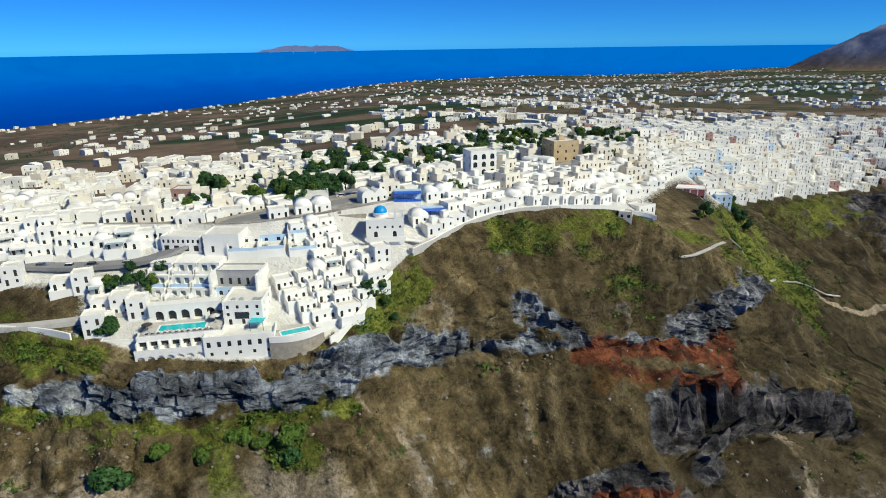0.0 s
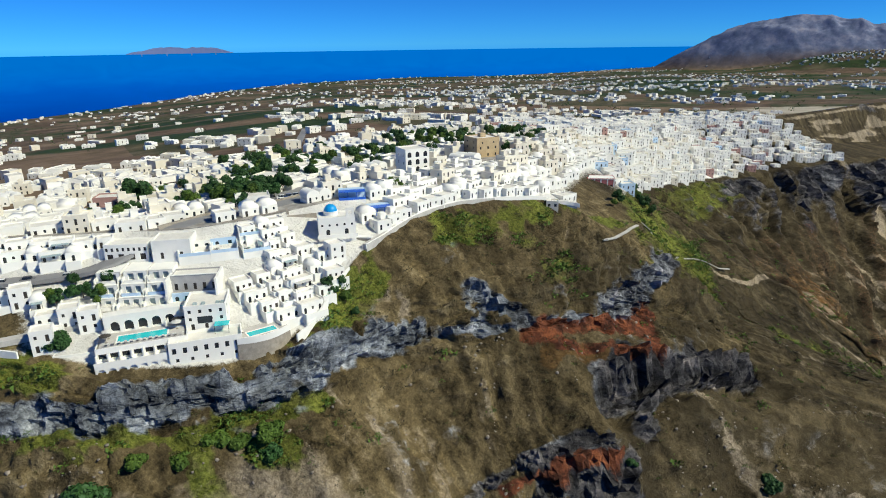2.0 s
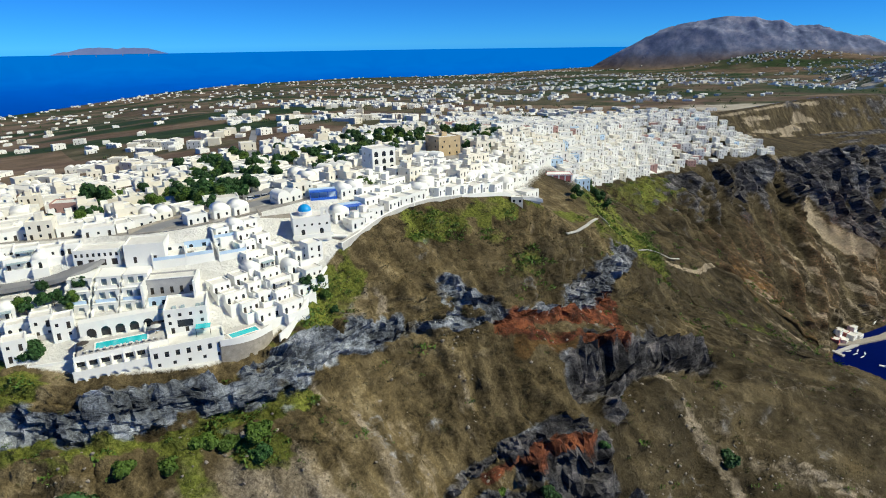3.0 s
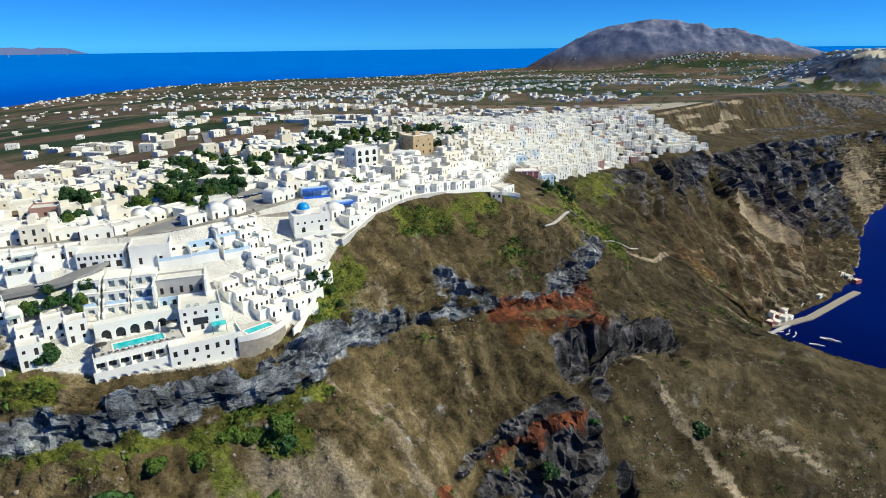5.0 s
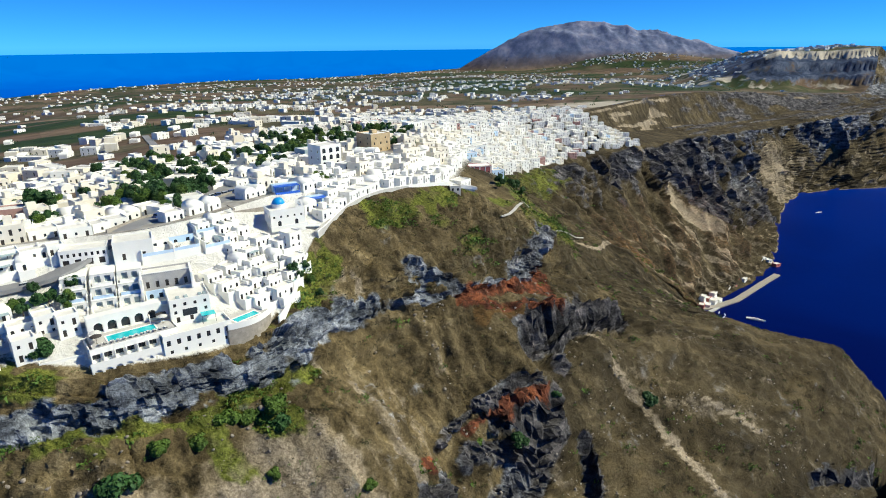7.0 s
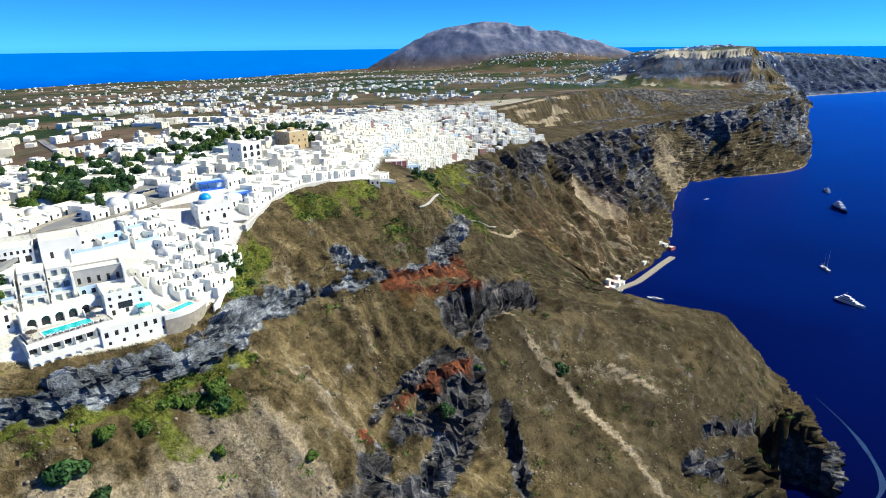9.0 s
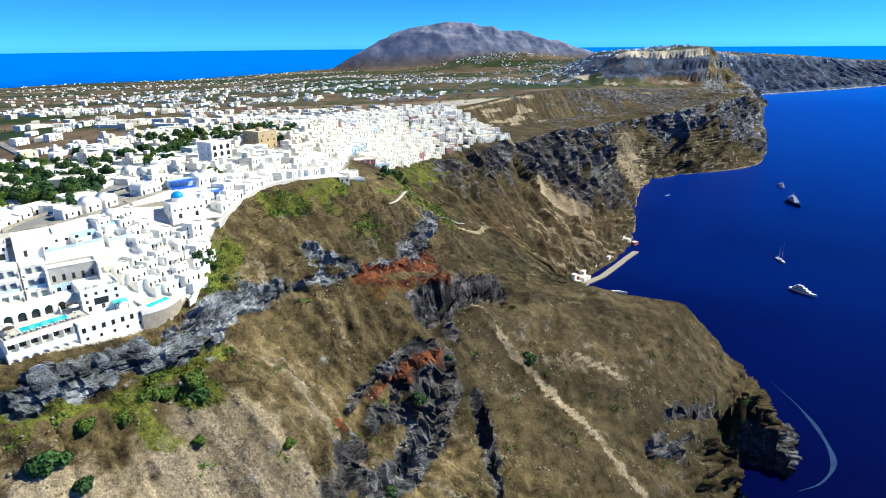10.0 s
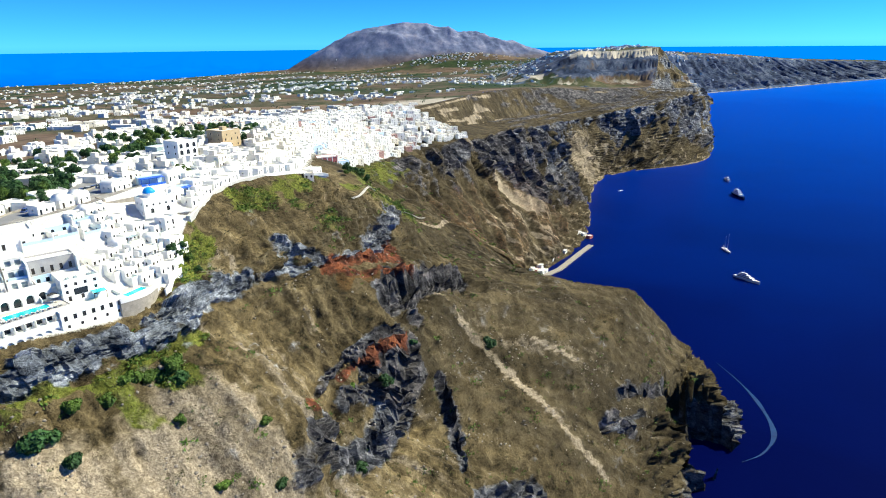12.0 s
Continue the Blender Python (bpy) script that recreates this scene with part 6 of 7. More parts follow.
# houses with cobalt terraces
for x, y, z, ang, w in ((-110.8, 243.5, 242.6, 42, 9.5), (-99.0, 243.5, 238.2, 50, 8.0)):
    bh = landmark("blue_house", "white house with cobalt blue pergola and balustrade", "house", pose(x, y, z, 0, 0, ang))
    fit_out(bh, w, 6.5, -5, [(0.1, 1.5, 2.1, 3, True)], height=3.2)
    part("balustrade", Solid().box(-w / 2, w / 2, -3.3, -3.15, 3.2, 4.1).mesh("balustrade", M_BLUE), bh, label="cobalt blue balustrade")
    for i in range(4):
        part("pergola_post", Solid().box(-w / 2 + (w - 0.2) * i / 3, -w / 2 + (w - 0.2) * i / 3 + 0.2, -3.1, -2.9, 3.3, 6.0).mesh("pergola_post", M_BLUE), bh)
    part("pergola_roof", Solid().box(-w / 2, w / 2, -3.2, 0.2, 6.0, 6.2).mesh("pergola_roof", M_BLUE), bh)
    part("upper_wall", Solid().box(-w / 2, w / 2, 0.2, 3.0, 3.25, 6.4).mesh("upper_wall", M_PALEBLUE), bh)

# larger single buildings of the upper town
def big(name, label, x, y, ang, w, d, rows, mat, z=None, height=None, **kw):
    z = ground(x, y)[0] if z is None else z
    b = landmark(name, label, "building", pose(x, y, z, 0, 0, ang))
    fit_out(b, w, d, -5, rows, wall_mat=mat, height=height, **kw)
    return b


tower = big("ochre_block", "square ochre stone block with few small windows", -112, 352, 57, 13, 13, [(1.0, 0.9, 1.3, 3, False), (4.4, 0.9, 1.3, 3, False), (7.2, 0.8, 0.9, 2, False)], M_OCHRE, height=9.6)
part("roof_hut", Solid().box(-1.5, 1.5, -1.5, 1.5, 9.6, 11.6).mesh("roof_hut", M_OCHRE), tower)
red = big("red_house", "faded red neoclassical house with white pilasters", -59, 384, 23, 14, 9, [(0.3, 1.0, 2.1, 4, False)], M_REDWALL, z=226.4, height=5.2)
for i in range(5):
    part("pilaster", Solid().box(-7 + 3.3 * i, -6.4 + 3.3 * i, -4.62, -4.5, -1, 5.4).mesh("pilaster", M_WHITE), red)
part("cornice", Solid().box(-7.2, 7.2, -4.7, 4.7, 5.25, 5.5).mesh("cornice", M_WHITE), red)
hut = big("stone_hut", "small pale stone hut with flat roof and one window", -57.6, 309, 20, 5, 4, [(0.8, 1.0, 1.2, 2, False)], M_CREAM, z=233.2, height=2.7, sides=False)
big("white_hotel", "large white hotel with blue-tinted arched storeys", -114, 290, 58, 11, 10, [(0.2, 1.8, 2.2, 3, True), (3.3, 1.8, 2.2, 3, True), (6.4, 1.8, 2.2, 3, True)], M_WHITE, z=247.5, height=9.4)
big("long_hall", "long low white hall with grey flat roof", -172, 258, 48, 30, 8, [(0.8, 1.2, 1.4, 8, False)], M_WHITE, height=4.4)
big("white_shed", "low white building beside the car park", -143, 226, 50, 12, 8, [(0.2, 1.4, 2.1, 3, False)], M_WHITE, height=3.8)
big("pink_house", "dusty pink two-storey house with tiled parapet", -205, 210, 40, 10, 8, [(0.2, 1.1, 2.1, 3, False), (3.1, 1.0, 1.3, 3, False)], M_PINK, height=5.8)
big("cream_house", "long cream walled house with courtyard", -195, 226, 48, 16, 6, [(0.2, 1.0, 2.1, 4, False)], M_CREAM, height=4.0)
big("white_hotel", "white hotel with a row of small upper windows", -143.5, 176.5, 36, 12.5, 7, [(0.2, 1.6, 1.9, 4, False), (2.9, 0.7, 1.1, 8, False)], M_WHITE, z=238.4, height=4.6)
big("white_house", "tall plain white house with blank wall and flat roof", -132.5, 184.0, 38, 11, 9, [(0.3, 0.9, 2.0, 2, False)], M_WHITE, z=238.6, height=5.6)
teal = big("green_house", "grey-green house with flat roof", -138, 330, 57, 16, 10, [(0.5, 1.1, 1.4, 4, False)], M_TARP, height=5.0)

ret = landmark("retaining_wall", "tall grey stone retaining wall at the village end", "wall", pose(-96.5, 224.6, 230, 0, 0, 18))
part("face", Solid().box(-7, 7, -1.2, 1.2, -7, 8.2, 0.25).mesh("retaining_face", M_STONE), ret)
part("coping", Solid().box(-6.9, 6.9, -1.1, 1.1, 8.2, 8.6).mesh("coping", M_WHITE), ret)
cave = landmark("stone_ruin", "roofless tan stone ruin cut into the bank", "ruin", pose(-115, 224, 241.2, 0, 0, 48))
s = Solid()
s.wall((-7, -3, 0), (1, 0, 0), 14, -5, 3.6, [(3, -1.5, 2.2, 3.2, True), (10, -1.5, 2.6, 3.4, True)], (0, 1, 0), 0.9)
s.box(-7, -6.2, -2, 5, -5, 4.4).box(6.2, 7, -2, 5, -5, 3.0).box(-6.2, 6.2, 4.2, 5, -5, 4.0)
part("masonry", s.mesh("ruin_masonry", M_STONE), cave)

# small plunge pools, awnings and terrace furniture of the cliff houses
rnd = random.Random(21)
for i, (m, w, d) in enumerate(TERRACES):
    if i % 6 == 1:
        tub = landmark("plunge_pool", "small turquoise plunge pool sunk in a white terrace", "pool", m)
        tub["group"] = "plunge pools on the terraces"
        pool(tub, -w * 0.28, w * 0.22, -d / 2 - 1.9, -d / 2 - 0.5, 0.03)
    elif i % 6 == 3:
        shade = landmark("awning", "pale canvas awning on posts over a terrace", "awning", m)
        shade["group"] = "awnings on the terraces"
        part("canopy", Solid().box(-w * 0.4, w * 0.3, -d / 2 - 2.0, -d / 2 - 0.05, 2.25, 2.32).mesh("canopy", rnd.choice((M_TARP, M_CANVAS, M_PALEBLUE))), shade)
        for x in (-w * 0.39, w * 0.28):
            part("post", Solid().box(x, x + 0.1, -d / 2 - 1.98, -d / 2 - 1.88, 0, 2.25).mesh("post", M_WOOD), shade)
    elif i % 6 == 5:
        lounger(m @ pose(w * 0.2, -d / 2 - 1.2, 0.02, 0, 0, rnd.uniform(60, 120)))
        lounger(m @ pose(-w * 0.15, -d / 2 - 1.2, 0.02, 0, 0, rnd.uniform(60, 120)))

# ---- growth and loose rock ----
def leaf_cloud(name, lumps, count, size, mat, seed, flat=0.0):
    """A crown of many small leaves: lumps are (x, y, z, radius)."""
    g = np.random.default_rng(seed)
    lumps = np.array(lumps, float)
    w = lumps[:, 3] ** 2
    pick = g.choice(len(lumps), count, p=w / w.sum())
    d = g.normal(size=(count, 3))
    d /= np.linalg.norm(d, axis=1, keepdims=True)
    r = lumps[pick, 3] * (0.35 + 0.65 * g.random(count) ** 0.5)
    c = lumps[pick, :3] + d * r[:, None] * np.array([1, 1, 1 - flat])
    a = g.normal(size=(count, 3))
    a = np.cross(a, d * 0.8 + 0.2 * g.normal(size=(count, 3)))
    a /= np.linalg.norm(a, axis=1, keepdims=True)
    b = np.cross(a, d + 0.6 * g.normal(size=(count, 3)))
    b /= np.linalg.norm(b, axis=1, keepdims=True)
    s = size * (0.6 + 0.8 * g.random(count))[:, None]
    v = np.stack([c - a * s, c - b * s * 0.6, c + a * s, c + b * s * 0.6], 1).reshape(-1, 3)
    f = np.arange(count * 4).reshape(-1, 4)
    return mesh_of(name, v.tolist(), f.tolist(), mat)


def trunk_mesh(name, height, radius, limbs, seed):
    g = random.Random(seed)
    s = Solid()

    def limb(a, b, r0, r1):
        n, k = len(s.v), 6
        ax = (Vector(b) - Vector(a)).normalized()
        u = ax.orthogonal().normalized()
        w = ax.cross(u)
        for p, r in ((a, r0), (b, r1)):
            s.v.extend([tuple(Vector(p) + (u * math.cos(2 * math.pi * i / k) + w * math.sin(2 * math.pi * i / k)) * r) for i in range(k)])
        s.f.extend([(n + i, n + (i + 1) % k, n + k + (i + 1) % k, n + k + i) for i in range(k)])
    limb((0, 0, -0.4), (0, 0, height * 0.5), radius, radius * 0.7)
    for i in range(limbs):
        a = 2 * math.pi * i / limbs + g.random()
        limb((0, 0, height * 0.45), (math.cos(a) * height * 0.3, math.sin(a) * height * 0.3, height * g.uniform(0.7, 0.9)), radius * 0.6, radius * 0.2)
    return s.mesh(name, M_BARK)


TREE_KINDS = []
for n in range(3):
    g = random.Random(40 + n)
    lumps = [(g.uniform(-1.3, 1.3), g.uniform(-1.3, 1.3), g.uniform(2.2, 3.9), g.uniform(0.7, 1.25)) for _ in range(9)]
    TREE_KINDS.append((leaf_cloud("crown", lumps, 2200, 0.24, (M_DARKLEAF, M_LEAF, M_DARKLEAF)[n], n), trunk_mesh("trunk", 3.6, 0.17, 4, n)))
SHRUB_KINDS = []
for n in range(3):
    g = random.Random(60 + n)
    lumps = [(g.uniform(-1.2, 1.2), g.uniform(-1.2, 1.2), g.uniform(0.2, 1.0), g.uniform(0.6, 1.0)) for _ in range(8)]
    SHRUB_KINDS.append((leaf_cloud("crown", lumps, 2400, 0.22, (M_DARKLEAF, M_LEAF, M_SCRUB)[n], 10 + n, 0.2), trunk_mesh("stem", 1.0, 0.08, 4, 9 + n)))


def plant(name, kind, x, y, size, label, group, z=None, turn=0.0):
    crown, trunk = kind
    z = ground(x, y)[0] if z is None else z
    top = new(name)
    top.matrix_basis = pose(x, y, z, 0, 0, turn) @ Matrix.Scale(size, 4)
    part("trunk" if name == "tree" else "stem", trunk, top)
    part("crown", crown, top)
    return tagged(top, label, name, group)


# single shrubs on the slope
for x, y, size, kind in ((-100.8, 129.4, 2.9, 0), (-93, 129, 1.7, 0), (-97, 139, 1.8, 1), (-92, 147, 1.9, 1), (-79, 165, 2.2, 1), (-84, 161, 2.0, 1), (-77, 162, 1.8, 0), (-88, 156, 2.0, 1), (-25, 187, 1.8, 0), (36.5, 292, 2.9, 0), (-16, 219, 2.2, 0), (-90, 118, 2.2, 0), (-30, 212, 1.5, 1),
                         (-4, 246, 1.3, 0), (-74, 152, 1.2, 1), (-60, 140, 1.3, 1), (-134, 146, 2.2, 0), (-52, 163, 1.4, 1), (-45, 150, 1.5, 0)):
    plant("shrub", SHRUB_KINDS[kind], x, y, size, "rounded deep green shrub on the dry slope" if kind == 0 else "olive green shrub on the dry slope", "shrubs on the slope", turn=x * 7)
# garden and street trees
rnd = random.Random(77)
for cx, cy, spread, number, size in ((-151, 238, 8, 16, 1.5), (-158, 228, 5, 6, 1.4), (-143, 218, 3, 4, 1.2), (-201, 222, 2.5, 4, 2.0), (-144, 157, 4, 5, 0.9), (-137, 163, 4, 5, 0.8),
                                     (-88, 205, 2.5, 5, 0.8), (-166, 270, 9, 8, 1.2), (-150, 300, 12, 10, 1.2), (-160, 340, 16, 14, 1.3), (-135, 385, 14, 12, 1.3), (-186, 300, 16, 10, 1.2), (-102, 262, 4, 4, 0.8), (-44, 356, 3, 3, 1.0), (-38, 398, 5, 4, 1.2), (-48, 425, 7, 4, 1.2), (-128, 372, 8, 9, 1.3), (-100, 372, 6, 6, 1.1), (-150, 410, 14, 12, 1.4), (-120, 440, 12, 10, 1.4), (-90, 318, 5, 4, 0.9), (-180, 200, 8, 5, 1.0), (-215, 240, 10, 6, 1.1), (-168, 236, 12, 16, 1.5), (-185, 262, 16, 16, 1.4), (-205, 290, 20, 16, 1.4), (-230, 330, 24, 16, 1.4), (-180, 340, 18, 14, 1.3), (-165, 385, 20, 16, 1.4), (-200, 430, 26, 18, 1.5), (-150, 470, 24, 16, 1.4)):
    for _ in range(number):
        x, y = rnd.gauss(cx, spread * 0.6), rnd.gauss(cy, spread * 0.6)
        plant("tree", rnd.choice(TREE_KINDS), x, y, size * rnd.uniform(0.75, 1.25), "leafy dark green tree among the white houses", "trees of the village", turn=rnd.uniform(0, 360))


def scatter(name, pick, count, proto_list, size, mat, label, seed, sink=0.1, far=None):
    """ONE object of many small growths or stones, on the hillside where pick (rows x columns, 0 to 1) allows."""
    g = np.random.default_rng(seed)
    NP = nearer(P)
    area = np.linalg.norm(np.cross(np.gradient(P, axis=1), np.gradient(P, axis=0)), axis=2)
    w = (np.clip(pick, 0, 1) * area * (UU < KNOTS[11])).reshape(-1)
    idx = g.choice(len(w), count, p=w / w.sum())
    base = NP.reshape(-1, 3)[idx] + g.normal(size=(count, 3)) * np.array([0.4, 0.4, 0])
    vs, fs, n = [], [], 0
    for i, b in enumerate(base):
        v, f = proto_list[i % len(proto_list)]
        s = size * (0.35 + 1.3 * g.random() ** 2.2)
        a = g.random() * 6.28
        c, q = math.cos(a), math.sin(a)
        vs.append(np.stack([v[:, 0] * c - v[:, 1] * q, v[:, 0] * q + v[:, 1] * c, v[:, 2]], 1) * s + b - np.array([0, 0, sink * s]))
        fs.append(f + n)
        n += len(v)
    v, f = np.concatenate(vs), np.concatenate(fs)
    me = bpy.data.meshes.new(name)
    k = f.shape[1]
    me.vertices.add(len(v)), me.vertices.foreach_set("co", v.reshape(-1).astype(np.float32))
    me.loops.add(f.size), me.loops.foreach_set("vertex_index", f.reshape(-1).astype(np.int32))
    me.polygons.add(len(f)), me.polygons.foreach_set("loop_start", np.arange(0, f.size, k, dtype=np.int32)), me.polygons.foreach_set("loop_total", np.full(len(f), k, dtype=np.int32))
    me.update(calc_edges=True)
    me.materials.append(mat)
    return tagged(new(name, me), label, "plants" if mat is not M_BOULDER else "rocks", kind="stuff")


def tuft(seed, leaves=58):
    g = np.random.default_rng(seed)
    d = g.normal(size=(leaves, 3))
    d /= np.linalg.norm(d, axis=1, keepdims=True)
    lobes = g.normal(size=(4, 3)) * np.array([0.28, 0.28, 0.05])
    d = d * np.array([0.42, 0.42, 0.36]) * (0.75 + 0.35 * g.random((leaves, 1))) + lobes[g.integers(0, 4, leaves)]
    d[:, 2] = np.abs(d[:, 2])
    v = (d[:, None, :] + g.normal(size=(leaves, 3, 3)) * 0.095).reshape(-1, 3)
    return v, np.arange(leaves * 3).reshape(-1, 3)


def pebble(seed):
    g = np.random.default_rng(seed)
    bm = bmesh.new()
    bmesh.ops.create_icosphere(bm, subdivisions=1, radius=0.5)
    v = np.array([list(q.co) for q in bm.verts])
    v *= (0.7 + 0.5 * g.random((len(v), 1))) * np.array([1.2, 0.9, 0.75])
    f = np.array([[q.index for q in t.verts] for t in bm.faces])
    bm.free()
    return v, f


TUFTS, STONES = [tuft(i) for i in range(6)], [pebble(i) for i in range(6)]
open_slope = (1 - np.clip(cov_rock * 1.2, 0, 1)) * band(VV, 1.02, 7.2, 0.2) * (1 - cov_town)
scatter("slope_scrub", open_slope * (0.10 + cov_green) * (0.45 + 0.8 * grain), 7000, TUFTS, 1.5, M_SCRUB, "low dry yellow-green scrub over the slope", 5)
scatter("slope_bushes", open_slope * (0.06 + cov_green * cov_green) * np.clip(0.2 + 1.4 * grain, 0, 1), 2900, TUFTS, 3.0, M_LEAF, "olive green bushes over the slope", 6)
scatter("slope_stones", open_slope * band(VV, 2.9, 7.3, 0.2) * np.clip(0.10 + 0.9 * streaks + 0.4 * grain, 0.0, 1) * np.clip((8.0 - SS) / 1.5, 0.06, 1), 11000, STONES, 1.0, M_BOULDER, "loose brown lava boulders on the scree", 7, 0.25)

SPECKS = [(v[:66], f[:22]) for v, f in TUFTS]
scatter("slope_heath", open_slope * (0.35 + 0.9 * np.clip(grain, 0, 1)) * np.clip((SS - 3.5) / 2, 0.25, 1) * np.clip((10.5 - SS) / 1, 0, 1) * np.where(VV > 3.4, np.clip(0.1 + 1.2 * grain, 0.03, 0.5), 1), 20000, SPECKS, 1.2, M_HEATH, "small dark heath bushes dotted over the slope", 9)

# trees and hedges on the plain: dark dots among the fields
g_pl = np.random.default_rng(8)
area = np.linalg.norm(np.cross(np.gradient(L, axis=1), np.gradient(L, axis=0)), axis=2)
w = (area * np.clip(0.12 + lm, 0.01, 1) * np.clip(1.3 - dist / 3500, 0, 1) * (f_full > 0.006) * (f_full < 0.97) * (mr > 1)).reshape(-1)
idx = g_pl.choice(len(w), 3800, p=w / w.sum())
NL = nearer(L).reshape(-1, 3)
shr = np.linalg.norm(NL - np.array(HUB), axis=1) / np.maximum(np.linalg.norm(L.reshape(-1, 3) - np.array(HUB), axis=1), 1)
vs, fs, n = [], [], 0
for i, j in enumerate(idx):
    v, f = TUFTS[i % 6][0][:72], TUFTS[i % 6][1][:24]
    s = shr[j] * (2.2 + 4.5 * g_pl.random() ** 2)
    vs.append(v * s * np.array([1.3, 1.3, 2.2]) + NL[j] + np.append(g_pl.normal(size=2) * 9, 0))
    fs.append(f + n)
    n += len(v)
me = mesh_of("plain_trees", np.concatenate(vs).tolist(), np.concatenate(fs).tolist(), M_DARKLEAF)
tagged(new("plain_trees", me), "dark green trees and hedges dotted over the plain", "trees", kind="stuff")

# ---- cars ----
CAR_PAINTS = [simple("car_paint_" + n, c, tuple(q * 1.15 for q in c), 1.0, 0.3, 6.0, spec=0.5) for n, c in
              (("white", (0.7, 0.7, 0.7)), ("grey", (0.18, 0.19, 0.2)), ("blue", (0.03, 0.07, 0.22)), ("black", (0.015, 0.015, 0.017)), ("silver", (0.42, 0.43, 0.44)))]


def car_kind(n):
    top = new("car")
    s = Solid()
    s.box(-0.86, 0.86, -2.05, 2.05, 0.28, 0.82, 0.05)
    part("body", s.mesh("car_body", CAR_PAINTS[n]), top)
    part("cabin", Solid().box(-0.80, 0.80, -1.35, 1.0, 0.82, 1.42, 0.22).mesh("cabin", M_GLASS), top)
    part("roof_panel", Solid().box(-0.57, 0.57, -1.1, 0.75, 1.42, 1.47).mesh("roof_panel", CAR_PAINTS[n]), top)
    for x in (-0.8, 0.8):
        for y in (-1.3, 1.3):
            part("wheel", WHEEL, top, pose(x, y, 0.32, 0, 90))
    for x in (-0.6, 0.6):
        part("headlight", Solid().box(x - 0.16, x + 0.16, -2.08, -2.0, 0.55, 0.7).mesh("headlight", M_METAL), top)
    return tagged(top, ("white", "dark grey", "dark blue", "black", "silver")[n] + " parked hatchback car on the asphalt", "car", "parked cars")


WHEEL = Solid().turned([(0.0, -0.1), (0.32, -0.1), (0.32, 0.1), (0.0, 0.1)], steps=12).mesh("wheel", M_NAVY)
spots = [(-138 + 2.6 * i * 0.62, 236 + 2.6 * i * 0.78, -38) for i in range(6)] + [(-132 + 2.7 * i * 0.62, 244 + 2.7 * i * 0.78, -38) for i in range(5)]
spots += [(-143.5, 222, 20), (-158, 153.5, -45), (-163, 149, -45), (-170, 143.5, -48), (-178, 138, -50), (-186, 131, -50), (-150, 160.5, -45), (-140.5, 207, 0)]
made_cars = {}
for i, (x, y, ang) in enumerate(spots):
    n = (i * 7 + i // 3) % 5
    road_z = max(o.z for o in [Vector((0, 0, ground(x, y)[0]))]) + 0.45
    m = pose(x, y, road_z, 0, 0, ang)
    if n in made_cars:
        copy_thing(made_cars[n], m)
    else:
        made_cars[n] = car_kind(n)
        made_cars[n].matrix_basis = m

# ---- the old port ----
ribbon_pts = [(150, 742), (168, 752), (196, 778), (222, 815), (246, 850), (268, 880)]
v, f = [], []
for i, (x, y) in enumerate(ribbon_pts):
    a, b = ribbon_pts[max(0, i - 1)], ribbon_pts[min(len(ribbon_pts) - 1, i + 1)]
    d = Vector((b[0] - a[0], b[1] - a[1])).normalized()
    for k, z in ((-7, 1.6), (1, 1.6), (1, -3), (-7, -3)):
        v.append((x + d.y * k, y - d.x * k, z))
    if i:
        q = 4 * i
        f += [(q - 4 + j, q - 4 + (j + 1) % 4, q + (j + 1) % 4, q + j) for j in range(4)]
f += [(0, 3, 2, 1), tuple(len(v) - 4 + j for j in range(4))]
tagged(new("quay", mesh_of("quay", v, f, M_STONE)), "pale stone quay of the old port", kind="structure")
jetty = landmark("jetty", "narrow pale jetty with a cross head", "jetty", pose(168, 752, 1.2, 0, 0, -38))
part("walkway", Solid().box(-2, 2, -34, 0, -2, 0.3).mesh("walkway", M_PAVE), jetty)
part("head", Solid().box(-8, 8, -38, -34, -2, 0.3).mesh("head", M_PAVE), jetty)
rnd = random.Random(3)
for i, (x, y, ang, w, st) in enumerate(((148, 747, 130, 9, 1), (156, 753, 128, 9, 1), (150, 757, 125, 8, 2), (164, 762, 122, 10, 2), (158, 768, 120, 9, 1), (171, 771, 120, 9, 1), (166, 778, 118, 8, 1),
                                       (190, 812, 118, 12, 1), (200, 824, 118, 9, 1), (214, 842, 118, 9, 1), (256, 928, 100, 12, 1), (266, 930, 100, 8, 1), (274, 920, 100, 10, 1))):
    z = min(max(ground(x, y)[0], 1.4), 9.0)
    b = landmark("port_house", "small " + ("white" if i % 4 else "faded red") + " harbour building by the quay", "building", pose(x, y, z, 0, 0, ang - 60))
    b["group"] = "harbour buildings"
    fit_out(b, w, 7, -6, [(0.2 + 2.9 * q, 1.1, 1.9, 3, True) for q in range(st)], wall_mat=M_WHITE if i % 4 else M_REDWALL, sides=False)


def hull_mesh(name, length, beam, height, mat, seed=0):
    """A boat's hull: sections along the keel, pointed at the bow."""
    v, f = [], []
    n = 14
    for i in range(n + 1):
        t = i / n
        half = beam / 2 * (min(1, 0.82 + t * 0.6) if t < 0.4 else math.cos((t - 0.4) / 0.6 * math.pi / 2) ** 0.7)
        rise = height * (1 + 0.35 * t ** 2)
        x = -length / 2 + length * t
        v += [(x, -half, rise), (x, -half * 0.8, 0), (x, 0, -height * 0.5), (x, half * 0.8, 0), (x, half, rise), (x, 0, rise * 0.98)]
        if i:
            k = 6 * i
            f += [(k - 6 + j, k + j, k + (j + 1) % 6, k - 6 + (j + 1) % 6) for j in range(6)]
    f.append(tuple(range(6)))
    return mesh_of(name, v, f, mat)


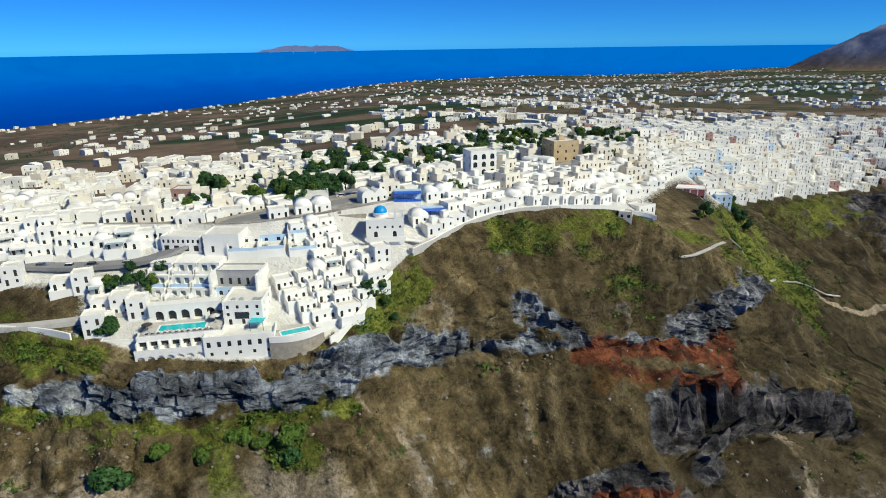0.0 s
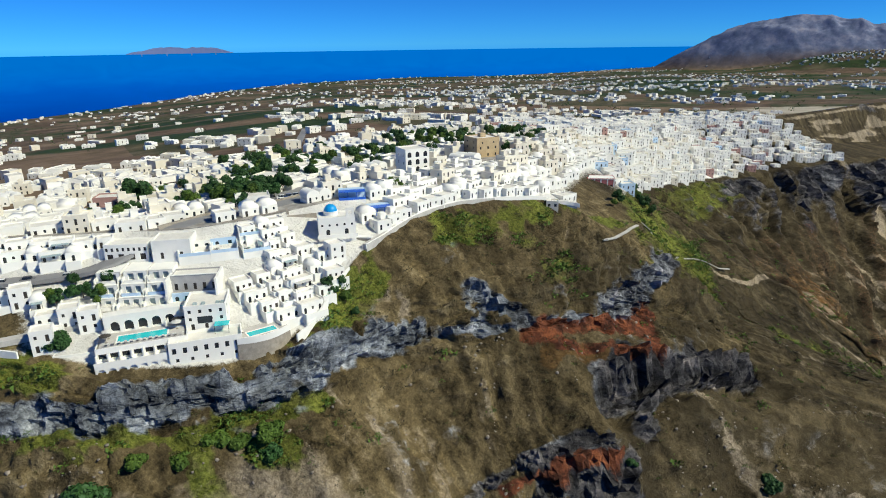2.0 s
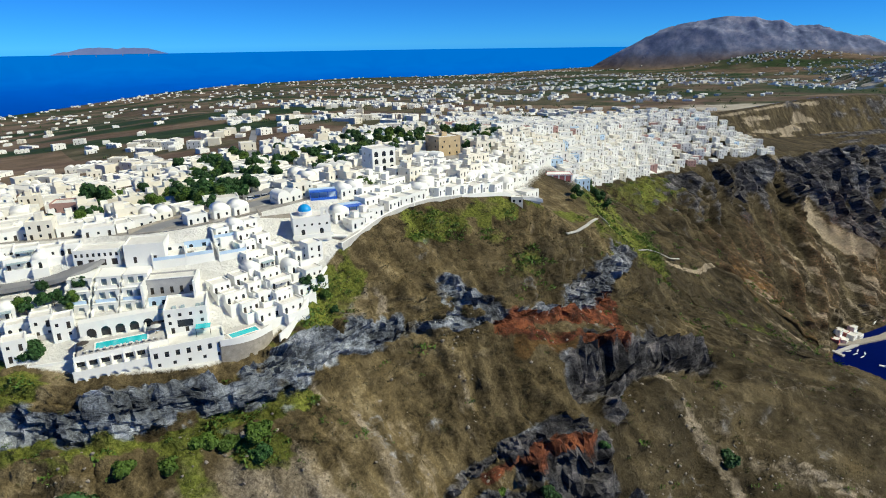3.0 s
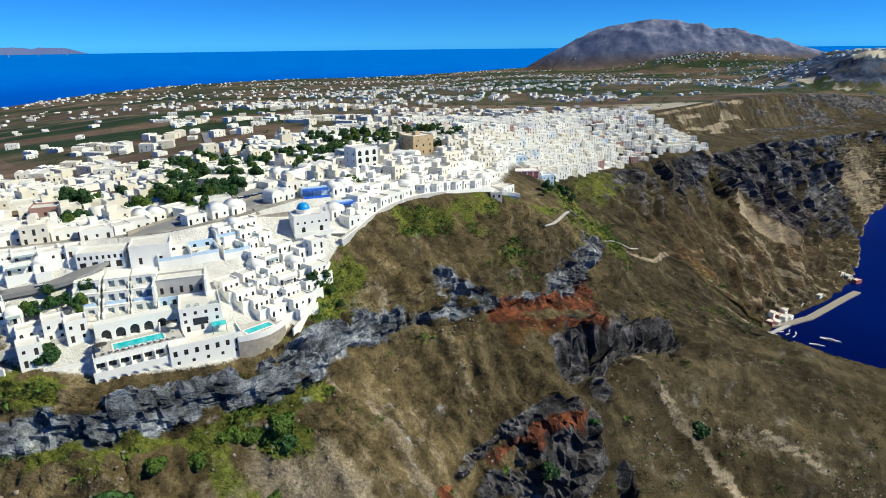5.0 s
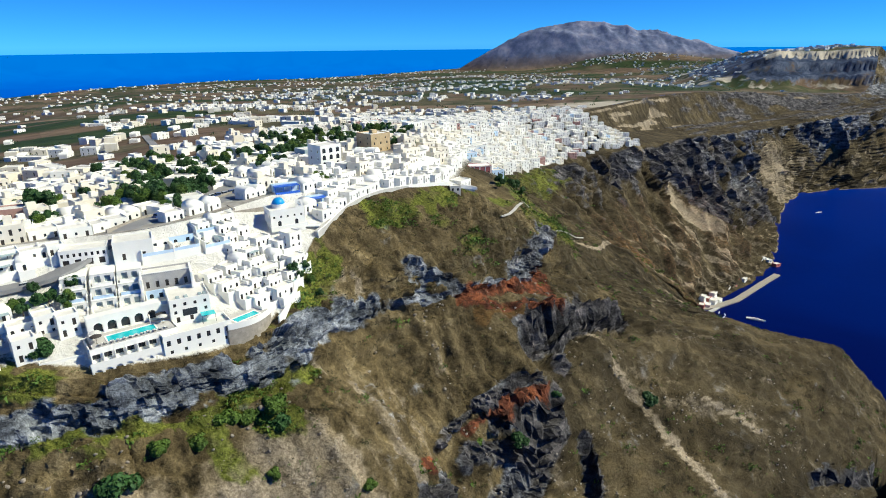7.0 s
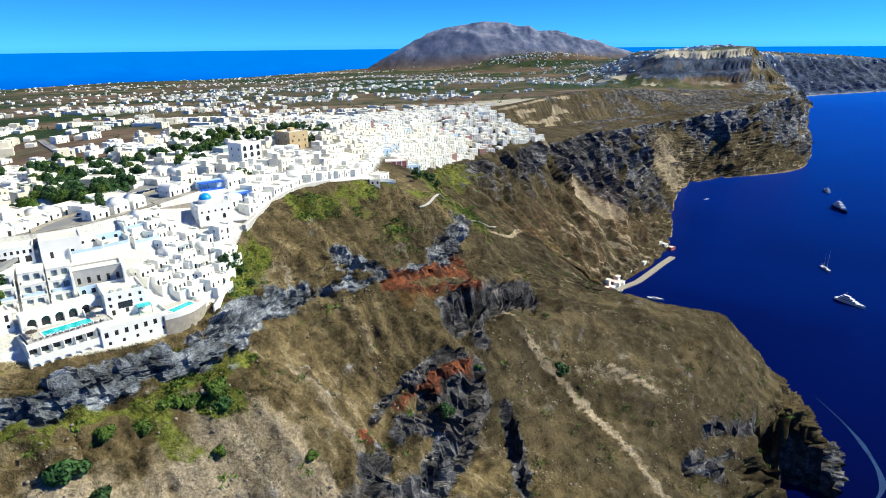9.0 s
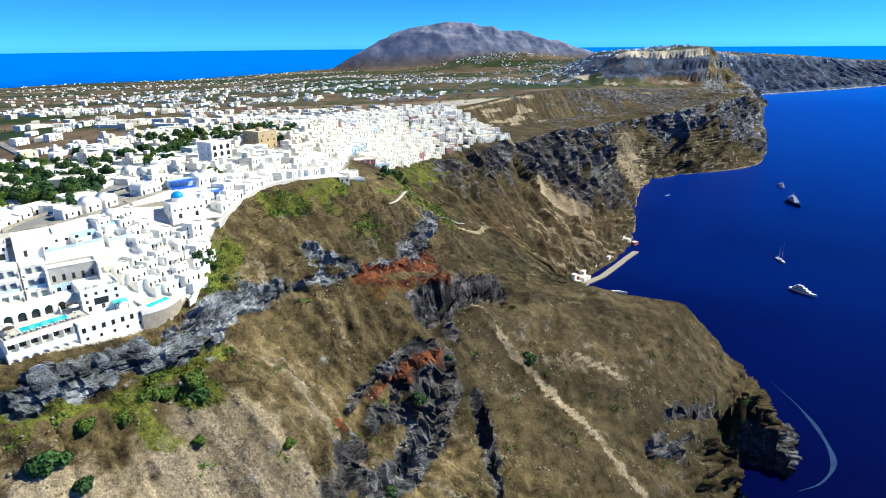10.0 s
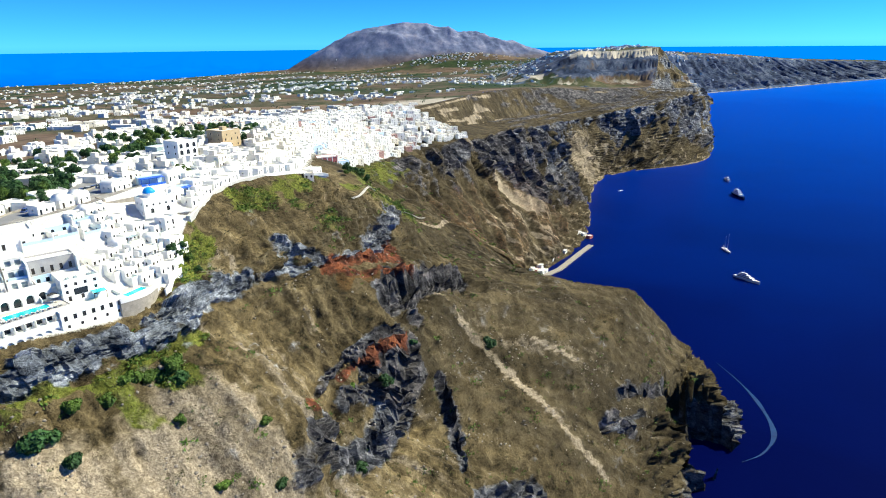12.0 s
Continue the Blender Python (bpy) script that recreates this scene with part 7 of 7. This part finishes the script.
def boat(kind, x, y, ang, length, label):
    top = landmark(kind, label, "boat", pose(x, y, 0, 0, 0, ang))
    beam = length * (0.2 if kind != "sailing_boat" else 0.25)
    part("hull", hull_mesh("hull", length, beam, length * 0.075, M_NAVY if "navy" in label else M_HULL), top)
    if kind == "motor_yacht":
        for i, (a, b, q) in enumerate(((-0.38, 0.22, 0.40), (-0.33, 0.10, 0.34), (-0.26, -0.02, 0.26))):
            z = length * (0.08 + 0.055 * i)
            part("deckhouse", Solid().box(length * a, length * b, -beam * q, beam * q, z, z + length * 0.055, length * 0.006).mesh("deckhouse", M_HULL), top)
            part("window_band", Solid().box(length * a - 0.05, length * (b - 0.01) + 0.1, -beam * q - 0.02, beam * q + 0.02, z + length * 0.018, z + length * 0.036).mesh("window_band", M_GLASS), top)
        part("mast", Solid().turned([(length * 0.006, length * 0.24), (length * 0.003, length * 0.36)], -length * 0.15, 0, 6).mesh("mast", M_HULL), top)
    else:
        part("cabin", Solid().box(-length * 0.18, length * 0.16, -beam * 0.26, beam * 0.26, length * 0.07, length * 0.13, 0.15).mesh("cabin", M_HULL), top)
        if kind == "sailing_boat":
            for mx, mh in ((0.08, 1.15), (-0.25, 0.9)):
                part("mast", Solid().turned([(0.22, length * 0.07), (0.12, length * mh)], length * mx, 0, 6).mesh("mast", M_HULL), top)
                part("boom", Solid().box(length * (mx - 0.25), length * mx, -0.25, 0.25, length * 0.16, length * 0.185).mesh("boom", M_CANVAS), top)
    return top


boat("motor_yacht", 430, 724, -60, 36, "long white motor yacht with three decks at anchor")
boat("motor_yacht", 645, 1168, -95, 56, "large navy hulled white motor yacht at anchor")
boat("motor_yacht", 695, 1320, 80, 34, "white motor yacht at anchor")
boat("sailing_boat", 460, 842, -90, 24, "white two-masted sailing boat at anchor")
boat("motor_boat", 203, 725, -20, 20, "white excursion boat near the quay")
boat("motor_boat", 187, 709, -10, 14, "white excursion boat near the quay")
boat("motor_boat", 428, 1240, 30, 14, "small white boat on open water")
for i in range(6):
    boat("motor_boat", 158 + 5.5 * (i % 3) + 3 * (i // 3), 733 - 4 * (i % 3) + 9 * (i // 3), 35 + 10 * i, 6.5, "small white dinghy moored at the quay")["group"] = "moored dinghies"

# ---- the island on the horizon ----
xs = np.linspace(0, 1, 60)[None, :]
fr = np.linspace(0, 1, 6)[:, None]
az0, az1 = math.radians(90 + 40.43 + 15.8), math.radians(90 + 40.43 + 6.2)
az_i = az0 + (az1 - az0) * xs
prof_i = (np.sin(math.pi * xs) ** 0.6) * (0.62 + 0.16 * np.sin(2.2 * xs * math.pi + 2.4) ** 2 + 0.14 * fbm(xs * 9, 0 * xs, 0 * xs, 4, 0.5, 7))
far_r = 28000 + 500 * fr
island = np.stack([HUB.x + far_r * np.cos(az_i), HUB.y + far_r * np.sin(az_i), -120 + fr * 620 * prof_i], -1)
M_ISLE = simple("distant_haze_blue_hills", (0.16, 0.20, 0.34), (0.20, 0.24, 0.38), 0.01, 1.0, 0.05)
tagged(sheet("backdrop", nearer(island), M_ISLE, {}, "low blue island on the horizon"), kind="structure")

# a pale streak of stirred water curling off the cape
M_WAKE = simple("stirred_water", (0.0008, 0.012, 0.075), (0.004, 0.050, 0.15), 0.12, 0.5, 0.6)
curl = spline([(289, 512, 0), (293, 472, 0), (291, 434, 0), (281, 397, 0), (260, 374, 0), (238, 364, 0)], range(6), np.linspace(0, 5, 60))
v, f = [], []
for i, p in enumerate(curl):
    a, b = curl[max(i - 1, 0)], curl[min(i + 1, 59)]
    d = Vector((b[0] - a[0], b[1] - a[1])).normalized()
    w = 0.2 + 2.2 * math.sin(math.pi * i / 59) ** 2 * (0.75 + 0.25 * math.sin(i * 0.4))
    v += [(p[0] - d.y * w, p[1] + d.x * w, 0.12), (p[0] + d.y * w, p[1] - d.x * w, 0.12)]
    if i:
        f.append((2 * i - 2, 2 * i - 1, 2 * i + 1, 2 * i))
tagged(new("water_streak", mesh_of("water_streak", v, f, M_WAKE)), "pale blue streak of stirred water off the cape", kind="structure")
